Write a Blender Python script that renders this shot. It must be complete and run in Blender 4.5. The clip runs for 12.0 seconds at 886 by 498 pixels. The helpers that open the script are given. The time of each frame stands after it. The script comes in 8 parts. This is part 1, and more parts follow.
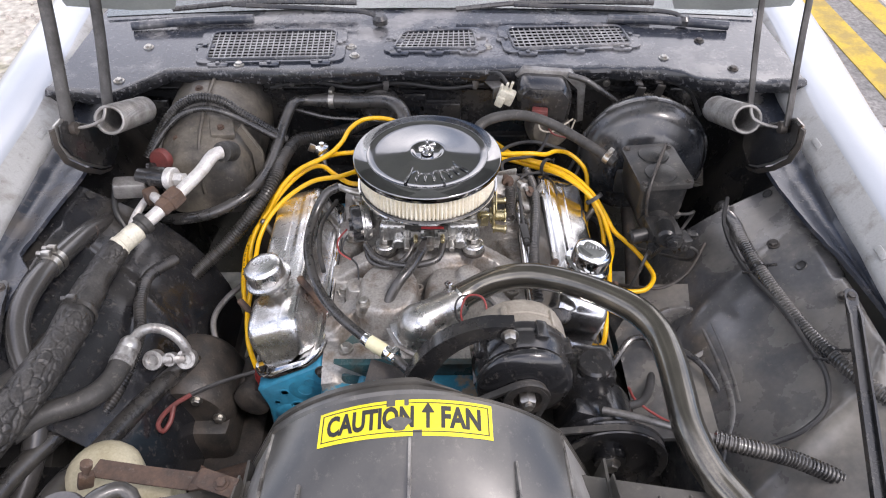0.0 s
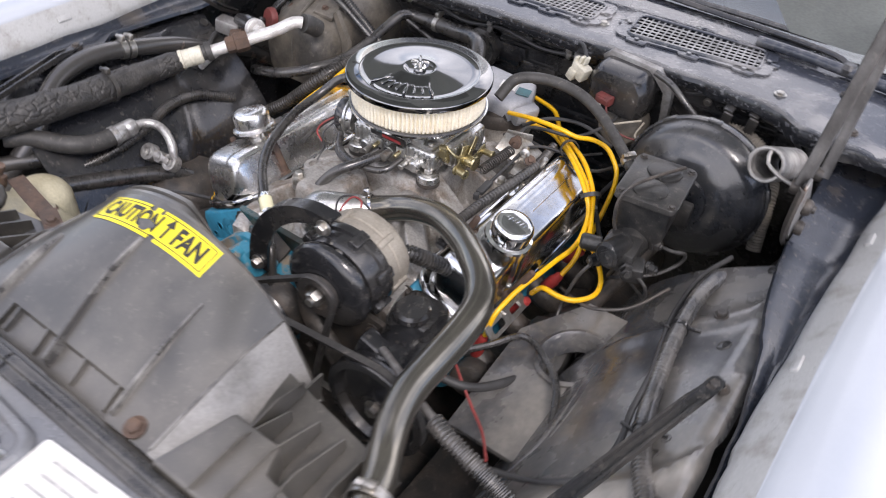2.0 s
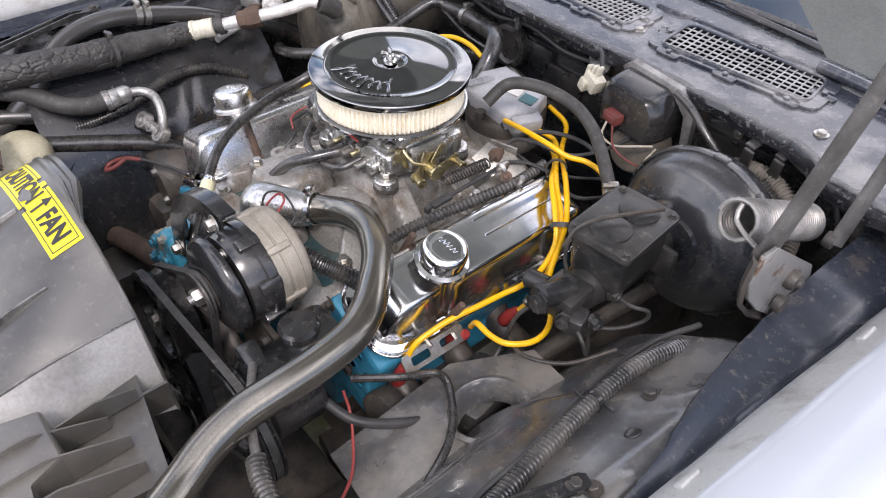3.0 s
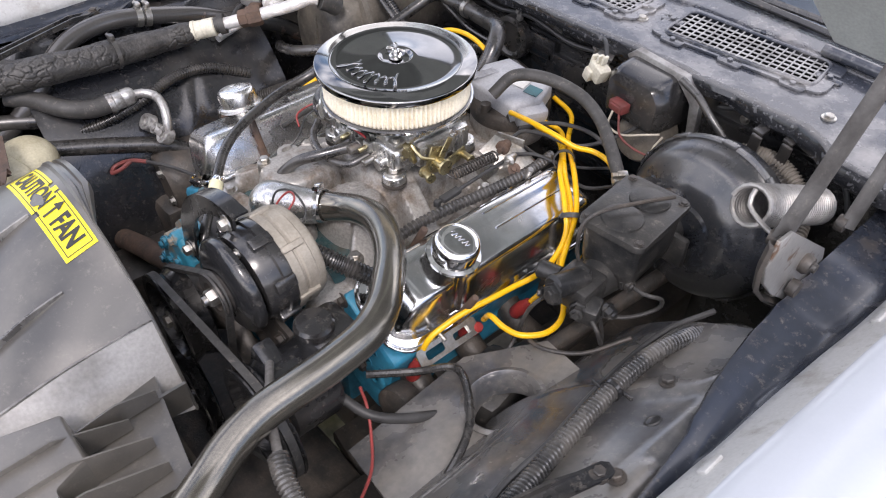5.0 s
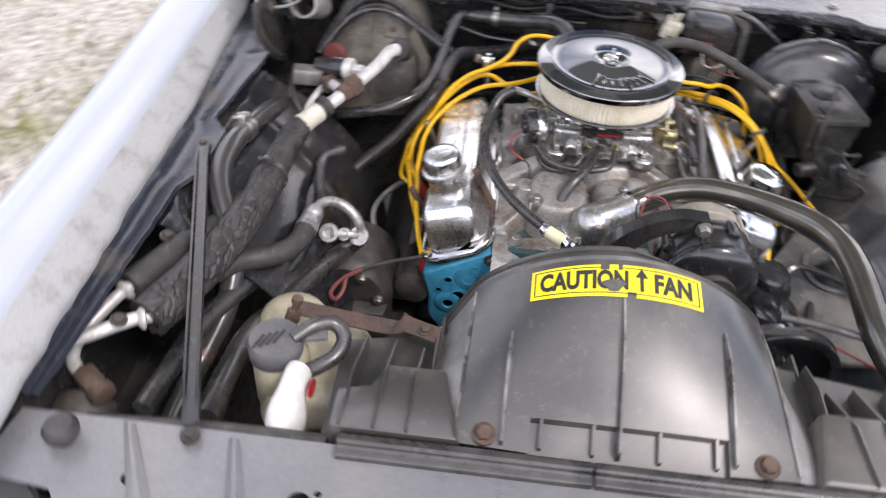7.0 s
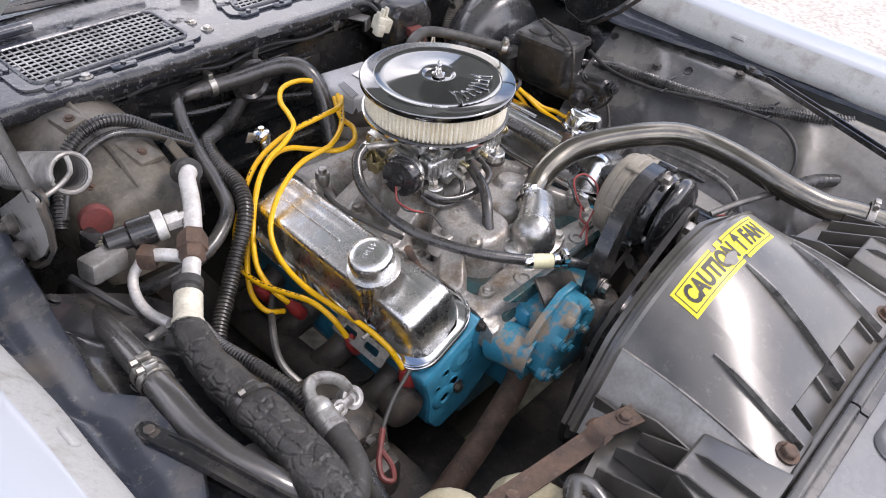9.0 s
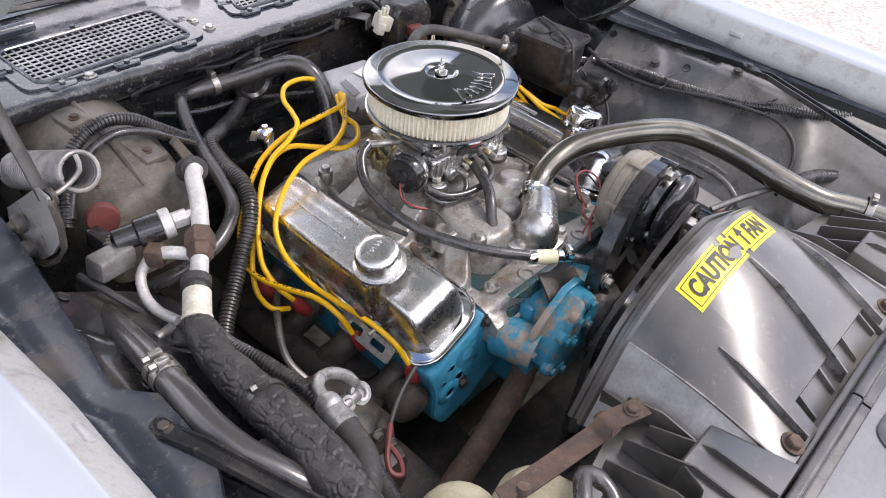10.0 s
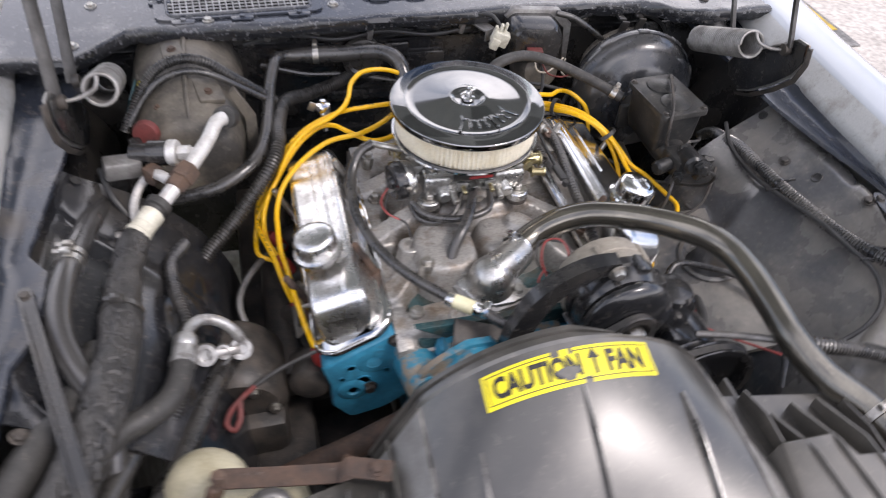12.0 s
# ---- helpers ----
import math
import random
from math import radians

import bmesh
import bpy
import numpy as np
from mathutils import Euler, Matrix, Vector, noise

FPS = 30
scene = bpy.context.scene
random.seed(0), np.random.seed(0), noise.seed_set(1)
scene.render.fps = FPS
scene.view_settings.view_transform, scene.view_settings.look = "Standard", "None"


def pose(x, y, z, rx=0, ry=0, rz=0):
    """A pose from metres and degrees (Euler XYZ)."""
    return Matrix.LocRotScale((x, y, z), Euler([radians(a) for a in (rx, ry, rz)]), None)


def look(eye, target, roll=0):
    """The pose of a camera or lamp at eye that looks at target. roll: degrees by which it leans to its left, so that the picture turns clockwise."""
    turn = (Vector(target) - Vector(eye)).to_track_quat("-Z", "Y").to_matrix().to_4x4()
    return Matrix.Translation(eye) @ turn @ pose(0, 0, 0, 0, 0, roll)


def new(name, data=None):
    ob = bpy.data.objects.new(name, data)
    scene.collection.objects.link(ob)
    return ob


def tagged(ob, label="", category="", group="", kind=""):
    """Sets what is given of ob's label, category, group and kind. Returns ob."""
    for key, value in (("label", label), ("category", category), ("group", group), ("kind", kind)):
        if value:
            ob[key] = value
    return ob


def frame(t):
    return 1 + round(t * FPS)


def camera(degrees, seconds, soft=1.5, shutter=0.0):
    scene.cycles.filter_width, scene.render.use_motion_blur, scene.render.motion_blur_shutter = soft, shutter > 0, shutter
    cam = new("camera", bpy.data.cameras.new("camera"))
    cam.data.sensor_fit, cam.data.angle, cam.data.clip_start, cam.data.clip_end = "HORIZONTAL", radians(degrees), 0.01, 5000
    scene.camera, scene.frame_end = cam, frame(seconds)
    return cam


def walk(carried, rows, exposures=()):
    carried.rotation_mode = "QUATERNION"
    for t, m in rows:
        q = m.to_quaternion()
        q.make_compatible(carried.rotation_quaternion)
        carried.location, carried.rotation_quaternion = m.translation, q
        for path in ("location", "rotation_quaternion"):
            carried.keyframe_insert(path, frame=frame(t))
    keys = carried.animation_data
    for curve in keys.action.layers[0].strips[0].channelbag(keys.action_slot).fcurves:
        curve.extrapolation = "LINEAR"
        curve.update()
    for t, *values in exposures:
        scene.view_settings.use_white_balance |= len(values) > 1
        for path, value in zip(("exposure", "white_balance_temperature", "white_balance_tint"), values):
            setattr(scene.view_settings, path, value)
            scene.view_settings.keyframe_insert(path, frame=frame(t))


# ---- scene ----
cam = camera(62.1, 12.0, soft=1.05, shutter=0.5)
PATH = [
    (0, (0.016, -1.088, 1.669), (0.029, 0.411, 0.346), 0.2),
    (0.5, (0.031, -1.11, 1.671), (0.001, 0.418, 0.381), 0.4),
    (1, (0.284, -1.165, 1.636), (-0.14, 0.328, 0.374), 0.6),
    (1.5, (0.56, -1.137, 1.617), (-0.085, 0.262, 0.34), 2.4),
    (2, (0.696, -0.957, 1.552), (-0.126, 0.307, 0.238), 4.3),
    (2.5, (0.796, -0.752, 1.527), (-0.212, 0.342, 0.191), 4.4),
    (3, (0.859, -0.636, 1.515), (-0.244, 0.341, 0.162), 2.2),
    (3.2, (0.865, -0.631, 1.512), (-0.259, 0.327, 0.162), 1.4),
    (4.8, (0.851, -0.646, 1.515), (-0.246, 0.324, 0.153), 0.9),
    (5, (0.847, -0.652, 1.515), (-0.244, 0.322, 0.151), 0.8),
    (5.5, (0.735, -0.887, 1.536), (-0.161, 0.322, 0.22), 4.8),
    (6, (0.537, -1.123, 1.577), (-0.2, 0.211, 0.281), 6.8),
    (6.5, (0.158, -1.218, 1.562), (-0.454, 0.138, 0.226), 2.6),
    (7, (-0.209, -1.231, 1.561), (-0.297, 0.247, 0.216), 3.8),
    (7.5, (-0.517, -1.086, 1.551), (-0.023, 0.297, 0.193), 3.1),
    (7.7, (-0.574, -1.011, 1.558), (0.076, 0.304, 0.193), 3.4),
    (9.3, (-0.851, -0.740, 1.509), (0.331, 0.224, 0.215), 5.9),
    (9.5, (-0.852, -0.741, 1.51), (0.329, 0.221, 0.215), 5.9),
    (10, (-0.853, -0.741, 1.515), (0.322, 0.223, 0.215), 6.0),
    (10.5, (-0.836, -0.767, 1.513), (0.284, 0.267, 0.218), 6.2),
    (11, (-0.727, -0.937, 1.55), (0.148, 0.309, 0.252), 4.7),
    (11.5, (-0.596, -1.035, 1.593), (0.043, 0.318, 0.267), 3.8),
    (12, (-0.349, -1.014, 1.612), (0.094, 0.357, 0.225), 5.4),
]
walk(cam, [(t, look(eye, target, roll)) for t, eye, target, roll in PATH], exposures=((0, 0.70, 6660, 18), (2, 0.72, 6660, 18), (3.2, 0.82, 6660, 18), (5.0, 0.84, 6660, 18), (6.0, 0.80, 6660, 18), (7, 0.70, 6660, 18), (8, 0.72, 6660, 18), (9.5, 0.80, 6660, 18), (10.5, 0.78, 6660, 18), (11.3, 0.62, 6660, 18), (12, 0.64, 6660, 18)))
# world, sun and exposure
world = bpy.data.worlds.new("sky")
scene.world = world
world.use_nodes = True
wn, wl = world.node_tree.nodes, world.node_tree.links
sky = wn.new("ShaderNodeTexSky")
sky.sky_type, sky.sun_disc = "NISHITA", False
sky.sun_elevation, sky.sun_rotation = radians(52), radians(129)
sky.air_density, sky.dust_density, sky.ozone_density = 1.0, 1.2, 1.0
# broken cloud over the blue
wco, wmap = wn.new("ShaderNodeTexCoord"), wn.new("ShaderNodeMapping")
wmap.inputs["Scale"].default_value = (1.0, 1.0, 2.2)
cloud = wn.new("ShaderNodeTexNoise")
cloud.inputs["Scale"].default_value, cloud.inputs["Detail"].default_value = 1.5, 3.0
cramp = wn.new("ShaderNodeValToRGB")
cramp.color_ramp.elements[0].position, cramp.color_ramp.elements[1].position = 0.38, 0.68
cmix = wn.new("ShaderNodeMix")
cmix.data_type = "RGBA"
cmix.inputs["B"].default_value = (15.0, 15.2, 15.6, 1)
wl.new(wco.outputs["Generated"], wmap.inputs["Vector"])
wl.new(wmap.outputs["Vector"], cloud.inputs["Vector"])
wl.new(cloud.outputs["Fac"], cramp.inputs["Fac"])
wl.new(cramp.outputs["Color"], cmix.inputs["Factor"])
wl.new(sky.outputs["Color"], cmix.inputs["A"])
wl.new(cmix.outputs["Result"], wn["Background"].inputs["Color"])
wn["Background"].inputs["Strength"].default_value = 0.13

sun_data = bpy.data.lights.new("sun", "SUN")
sun_data.energy, sun_data.angle, sun_data.color = 1.05, radians(12), (1.0, 0.97, 0.93)
sun = new("sun", sun_data)
sun.matrix_world = look((3.2, -2.6, 6.2), (0, 0, 0.8))


# ---- materials ----
def mat(name, col, col2=None, rough=0.5, rough2=None, metal=0.0, scale=18.0, lo=0.4, hi=0.65, bump=0.06, bscale=260.0,
        coat=0.0, spec=0.5, fine=0.10, speck=0.0, dust=(0.26, 0.235, 0.20), coat_rough=0.08):
    """A surface of two colours in large stains, with fine grain in colour, gloss and relief."""
    m = bpy.data.materials.new(name)
    m.use_nodes = True
    n, l = m.node_tree.nodes, m.node_tree.links
    b = n["Principled BSDF"]
    co = n.new("ShaderNodeTexCoord")
    big, small = n.new("ShaderNodeTexNoise"), n.new("ShaderNodeTexNoise")
    big.inputs["Scale"].default_value, big.inputs["Detail"].default_value, big.inputs["Roughness"].default_value = scale, 6.0, 0.62
    small.inputs["Scale"].default_value, small.inputs["Detail"].default_value = bscale, 3.0
    l.new(co.outputs["Object"], big.inputs["Vector"])
    l.new(co.outputs["Object"], small.inputs["Vector"])
    ramp = n.new("ShaderNodeMapRange")
    ramp.inputs["From Min"].default_value, ramp.inputs["From Max"].default_value = lo, hi
    l.new(big.outputs["Fac"], ramp.inputs["Value"])
    mix = n.new("ShaderNodeMix")
    mix.data_type = "RGBA"
    mix.inputs["A"].default_value = (*col, 1)
    mix.inputs["B"].default_value = (*(col2 or [c * 0.7 for c in col]), 1)
    l.new(ramp.outputs["Result"], mix.inputs["Factor"])
    grain = n.new("ShaderNodeMapRange")
    grain.inputs["From Min"].default_value, grain.inputs["From Max"].default_value = 0.3, 0.7
    grain.inputs["To Min"].default_value, grain.inputs["To Max"].default_value = 1 - fine, 1 + fine
    l.new(small.outputs["Fac"], grain.inputs["Value"])
    vm = n.new("ShaderNodeVectorMath")
    vm.operation = "SCALE"
    l.new(mix.outputs["Result"], vm.inputs[0])
    l.new(grain.outputs["Result"], vm.inputs["Scale"])
    if speck:
        # grit and dust that has settled in specks and smears
        grit, gr, mx = n.new("ShaderNodeTexNoise"), n.new("ShaderNodeMapRange"), n.new("ShaderNodeMix")
        grit.inputs["Scale"].default_value, grit.inputs["Detail"].default_value, grit.inputs["Roughness"].default_value = 75.0, 8.0, 0.78
        gr.inputs["From Min"].default_value, gr.inputs["From Max"].default_value = 0.56, 0.70
        gr.inputs["To Max"].default_value = speck
        mx.data_type = "RGBA"
        mx.inputs["B"].default_value = (*dust, 1)
        l.new(co.outputs["Object"], grit.inputs["Vector"])
        l.new(grit.outputs["Fac"], gr.inputs["Value"])
        l.new(gr.outputs["Result"], mx.inputs["Factor"])
        l.new(vm.outputs["Vector"], mx.inputs["A"])
        l.new(mx.outputs["Result"], b.inputs["Base Color"])
    else:
        l.new(vm.outputs["Vector"], b.inputs["Base Color"])
    rr = n.new("ShaderNodeMapRange")
    rr.inputs["To Min"].default_value, rr.inputs["To Max"].default_value = rough, rough if rough2 is None else rough2
    l.new(ramp.outputs["Result"], rr.inputs["Value"])
    l.new(rr.outputs["Result"], b.inputs["Roughness"])
    b.inputs["Metallic"].default_value = metal
    b.inputs["Specular IOR Level"].default_value = spec
    b.inputs["Coat Weight"].default_value = coat
    b.inputs["Coat Roughness"].default_value = coat_rough
    if bump:
        bn = n.new("ShaderNodeBump")
        bn.inputs["Strength"].default_value, bn.inputs["Distance"].default_value = bump, 0.002
        l.new(small.outputs["Fac"], bn.inputs["Height"])
        l.new(bn.outputs["Normal"], b.inputs["Normal"])
    return m


CHROME = mat("chrome", (0.82, 0.82, 0.82), (0.72, 0.72, 0.71), 0.05, 0.12, 1.0, scale=25, bump=0.0, fine=0.03)
CHROME_PIT = mat("pitted chrome", (0.86, 0.855, 0.84), (0.58, 0.56, 0.53), 0.24, 0.40, 1.0, scale=30, lo=0.44, hi=0.66, bump=0.10, bscale=520, fine=0.28)
LID_CHROME = mat("polished lid chrome", (0.31, 0.31, 0.31), (0.28, 0.28, 0.28), 0.07, 0.10, 1.0, bump=0, fine=0.02)
CHROME_COVER = mat("chrome cover plating", (0.78, 0.79, 0.80), (0.66, 0.65, 0.63), 0.14, 0.28, 1.0, scale=22, bump=0.02, bscale=60, fine=0.06)
ZINC = mat("zinc casting", (0.66, 0.66, 0.645), (0.42, 0.41, 0.385), 0.24, 0.42, 0.95, scale=45, bump=0.1, bscale=400, fine=0.15)
STEEL = mat("plated steel", (0.55, 0.54, 0.51), (0.33, 0.30, 0.26), 0.30, 0.5, 0.95, scale=60, bump=0.1)
GOLD = mat("gold passivated steel", (0.52, 0.46, 0.27), (0.36, 0.30, 0.17), 0.26, 0.42, 0.95, scale=80)
ALLOY = mat("cast aluminium", (0.42, 0.405, 0.38), (0.19, 0.145, 0.105), 0.42, 0.6, 0.5, scale=17, lo=0.48, hi=0.68, bump=0.28, bscale=260, fine=0.2)
ALLOY_PALE = mat("pale aluminium tube", (0.72, 0.71, 0.69), (0.52, 0.50, 0.47), 0.38, 0.55, 0.35, scale=40, bump=0.1)
FITTING = mat("mottled alloy fitting", (0.46, 0.455, 0.44), (0.22, 0.21, 0.20), 0.34, 0.5, 0.6, scale=60, lo=0.45, hi=0.62, bump=0.2)
MESH = mat("bright vent mesh", (0.36, 0.36, 0.36), (0.20, 0.20, 0.20), 0.35, 0.5, 0.4, scale=20)
ALT_ALLOY = mat("dusty alternator casting", (0.36, 0.325, 0.27), (0.26, 0.235, 0.195), 0.55, 0.7, 0.3, scale=25, bump=0.1)
BLUE = mat("engine blue paint", (0.035, 0.26, 0.41), (0.022, 0.17, 0.27), 0.32, 0.5, 0.0, scale=26, bump=0.3, bscale=90, coat=0.2, speck=0.5, dust=(0.09, 0.075, 0.06))
PUMPBLUE = mat("flaking pump blue", (0.033, 0.23, 0.34), (0.30, 0.25, 0.19), 0.36, 0.55, 0.0, scale=22, lo=0.50, hi=0.58, bump=0.15, bscale=180)
RUST = mat("rusty iron", (0.125, 0.078, 0.054), (0.066, 0.048, 0.04), 0.7, 0.85, 0.1, scale=35, bump=0.2, speck=0.4)
IRON = mat("sooty cast iron", (0.040, 0.038, 0.036), (0.088, 0.074, 0.062), 0.4, 0.6, 0.2, scale=25, bump=0.3, speck=0.4)
RUBBER = mat("black rubber hose", (0.024, 0.0235, 0.023), (0.060, 0.056, 0.051), 0.22, 0.38, 0.0, scale=22, bump=0.04, spec=0.8, coat=0.2, speck=0.3)
# black rubber; the tan metallic base carries the sheen of the sky
RUBBER_SHINE = mat("rubber with painted sheen", (0.205, 0.190, 0.158), (0.130, 0.122, 0.104), 0.16, 0.25, 0.82, scale=14, bump=0.05, bscale=420, spec=1.0, coat=0.6, speck=0.25, coat_rough=0.16)
RUBBER_DUST = mat("dusty old rubber", (0.055, 0.053, 0.050), (0.035, 0.034, 0.032), 0.5, 0.7, 0.0, scale=30, bump=0.2, bscale=200, speck=0.5)
LOOM = mat("ribbed conduit", (0.024, 0.024, 0.024), (0.065, 0.06, 0.054), 0.24, 0.4, 0.0, scale=20, bump=0.0, spec=0.8, speck=0.3)
LOOM_DUST = mat("dust-grey ribbed conduit", (0.036, 0.036, 0.036), (0.10, 0.094, 0.085), 0.18, 0.34, 0.0, scale=20, bump=0.0, spec=1.0, speck=0.35, coat=0.4)
LOOM_GREY = mat("dusty ribbed conduit", (0.22, 0.20, 0.17), (0.13, 0.12, 0.105), 0.6, 0.7, 0.0, scale=20, bump=0.05)
PLASTIC = mat("black moulded plastic", (0.020, 0.020, 0.021), (0.050, 0.047, 0.043), 0.18, 0.34, 0.0, scale=9, lo=0.45, hi=0.7, bump=0.04, bscale=600, spec=0.7, coat=0.2, speck=0.3)
MARK = mat("faded grey print", (0.34, 0.34, 0.33), (0.50, 0.49, 0.47), 0.6, 0.7, scale=60, bump=0)
# paler mottling than the dome's, so that the ribs stand out
RIBPALE = mat("pale mottled rib plastic", (0.055, 0.052, 0.048), (0.26, 0.25, 0.23), 0.25, 0.45, 0.0, scale=16, lo=0.42, hi=0.62, bump=0.02, spec=0.8, coat=0.3)
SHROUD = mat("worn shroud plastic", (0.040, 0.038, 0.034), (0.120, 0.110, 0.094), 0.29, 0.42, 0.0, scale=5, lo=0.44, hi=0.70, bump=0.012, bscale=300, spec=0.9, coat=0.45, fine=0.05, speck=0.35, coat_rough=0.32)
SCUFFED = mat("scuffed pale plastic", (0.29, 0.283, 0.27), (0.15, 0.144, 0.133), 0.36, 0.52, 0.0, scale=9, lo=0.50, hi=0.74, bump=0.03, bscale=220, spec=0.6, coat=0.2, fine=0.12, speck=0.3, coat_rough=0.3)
BLACK = mat("satin black paint", (0.016, 0.0165, 0.018), (0.045, 0.041, 0.036), 0.2, 0.42, 0.0, scale=8, lo=0.47, hi=0.7, bump=0.06, bscale=120, coat=0.3, spec=0.6, speck=0.35)
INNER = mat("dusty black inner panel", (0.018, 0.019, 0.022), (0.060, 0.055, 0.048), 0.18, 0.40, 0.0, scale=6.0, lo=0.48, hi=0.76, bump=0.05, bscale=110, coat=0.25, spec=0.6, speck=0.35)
# driver's side copy: dust, plus sky sheen lifted into the base colour
INNER_DUST_LIT = mat("dusty inner panel with painted sheen", (0.072, 0.074, 0.079), (0.225, 0.21, 0.185), 0.20, 0.40, 0.0, scale=5.0, lo=0.42, hi=0.66, bump=0.06, bscale=110, coat=0.5, spec=0.8, speck=0.5, coat_rough=0.18)
APRON = mat("glossy blue-black apron paint", (0.024, 0.029, 0.040), (0.075, 0.066, 0.058), 0.22, 0.42, 0.0, scale=9, lo=0.54, hi=0.72, bump=0.05, bscale=60, coat=0.12, spec=0.6, speck=0.4)
COWL = mat("worn grey cowl paint", (0.036, 0.041, 0.053), (0.25, 0.243, 0.238), 0.15, 0.42, 0.15, scale=7, lo=0.48, hi=0.68, bump=0.16, bscale=90, coat=0.45, speck=0.6, dust=(0.33, 0.32, 0.31))
COWL_DARK = mat("flaking cowl edge", (0.022, 0.023, 0.026), (0.13, 0.13, 0.135), 0.25, 0.55, 0.1, scale=110, lo=0.58, hi=0.64, bump=0.9, bscale=60, coat=0.5)
PANEL = mat("grey radiator panel", (0.20, 0.205, 0.215), (0.25, 0.248, 0.24), 0.26, 0.40, 0.2, scale=5, bump=0.03, bscale=150, fine=0.06, speck=0.25)
WHITE = mat("white body paint", (0.425, 0.455, 0.495), (0.40, 0.43, 0.47), 0.2, 0.26, 0.0, scale=4, bump=0.0, coat=0.5, fine=0.01)
WHITE_OLD = mat("aged white flange paint", (0.40, 0.405, 0.40), (0.22, 0.205, 0.18), 0.4, 0.6, 0.0, scale=16, lo=0.50, hi=0.72, bump=0.08, fine=0.06, speck=0.5, dust=(0.10, 0.085, 0.07))
CREAM_FILTER = mat("cream filter paper", (0.86, 0.81, 0.68), (0.80, 0.73, 0.58), 0.8, 0.9, 0.0, scale=40, bump=0.12)
BOTTLE = mat("yellowed translucent plastic", (0.55, 0.51, 0.37), (0.36, 0.32, 0.21), 0.35, 0.5, 0.0, scale=12, bump=0.1, speck=0.3, dust=(0.16, 0.12, 0.08))
YELLOW = mat("yellow wire jacket", (0.88, 0.50, 0.008), (0.82, 0.45, 0.008), 0.26, 0.36, 0.0, scale=40, bump=0.04, fine=0.05)
STICKER = mat("yellow sticker vinyl", (0.84, 0.72, 0.02), (0.76, 0.64, 0.03), 0.32, 0.45, 0.0, scale=30, bump=0.1, fine=0.05)
INK = mat("black print", (0.02, 0.02, 0.02), (0.035, 0.033, 0.03), 0.4, 0.5, 0.0, bump=0)
BOOT = mat("red rubber boot", (0.36, 0.035, 0.03), (0.25, 0.03, 0.028), 0.5, 0.65, 0.0, scale=40)
RED = mat("red plastic", (0.42, 0.03, 0.035), (0.30, 0.028, 0.03), 0.4, 0.55, 0.0, scale=40)
MAROON = mat("faded red plastic", (0.19, 0.045, 0.04), (0.12, 0.04, 0.035), 0.5, 0.65, 0.0, scale=40)
OFFWHITE = mat("old white plastic", (0.66, 0.63, 0.52), (0.48, 0.45, 0.36), 0.45, 0.6, 0.0, scale=50)
GREYCAP = mat("grey distributor plastic", (0.42, 0.425, 0.44), (0.33, 0.335, 0.35), 0.4, 0.5, 0.0, scale=30, bump=0.08)
ACBOX = mat("dusty brown-grey case plastic", (0.175, 0.155, 0.125), (0.052, 0.048, 0.043), 0.4, 0.6, 0.0, scale=9, lo=0.42, hi=0.60, bump=0.1, bscale=180, speck=0.4, dust=(0.36, 0.33, 0.28))
BOOSTER = mat("black brake booster paint", (0.022, 0.025, 0.031), (0.055, 0.054, 0.052), 0.2, 0.33, 0.0, scale=9, bump=0.048, coat=0.4, spec=0.8, speck=0.35)
CASTBLACK = mat("sooty master cylinder iron", (0.026, 0.027, 0.028), (0.065, 0.062, 0.057), 0.28, 0.45, 0.3, scale=18, bump=0.2, bscale=320, speck=0.5)
OILTEAL = mat("oily dark teal paint", (0.030, 0.085, 0.095), (0.045, 0.045, 0.035), 0.2, 0.4, 0.0, scale=20, lo=0.42, hi=0.62, bump=0.15, bscale=180, coat=0.3)
HINGEPLATE = mat("silvered hinge plate", (0.50, 0.49, 0.47), (0.20, 0.13, 0.09), 0.34, 0.55, 0.8, scale=30, lo=0.58, hi=0.66, bump=0.08)
CAPGREY = mat("dull dark grey cap plastic", (0.095, 0.095, 0.10), (0.14, 0.135, 0.13), 0.4, 0.55, 0.0, scale=30)
SPRINGSTEEL = mat("dusty grey spring steel", (0.36, 0.35, 0.335), (0.19, 0.18, 0.17), 0.40, 0.55, 0.65, scale=25, speck=0.35)
HINGE = mat("grey hinge paint", (0.085, 0.083, 0.080), (0.035, 0.033, 0.031), 0.42, 0.6, 0.3, scale=18, speck=0.3)
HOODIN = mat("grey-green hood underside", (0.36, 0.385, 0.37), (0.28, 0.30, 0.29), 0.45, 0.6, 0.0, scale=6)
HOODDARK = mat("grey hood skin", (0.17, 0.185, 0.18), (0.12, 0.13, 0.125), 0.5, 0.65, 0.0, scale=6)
TEAL = mat("teal label", (0.03, 0.13, 0.15), (0.05, 0.10, 0.11), 0.4, 0.5, 0.0)
PAPER = mat("white paper label", (0.74, 0.735, 0.71), (0.60, 0.58, 0.54), 0.5, 0.7, 0.0, scale=30, bump=0.05, fine=0.05)
AMBER = mat("amber fuel filter glass", (0.82, 0.78, 0.52), (0.70, 0.64, 0.40), 0.12, 0.2, 0.0, bump=0, fine=0.05)
WIRE_RED = mat("red wire", (0.34, 0.055, 0.05), (0.24, 0.05, 0.045), 0.45, 0.55, 0.0)
WIRE_BLACK = mat("black wire", (0.03, 0.03, 0.03), (0.05, 0.05, 0.05), 0.45, 0.55, 0.0)
WIRE_WHITE = mat("pale wire", (0.50, 0.46, 0.38), (0.36, 0.32, 0.26), 0.5, 0.6, 0.0)
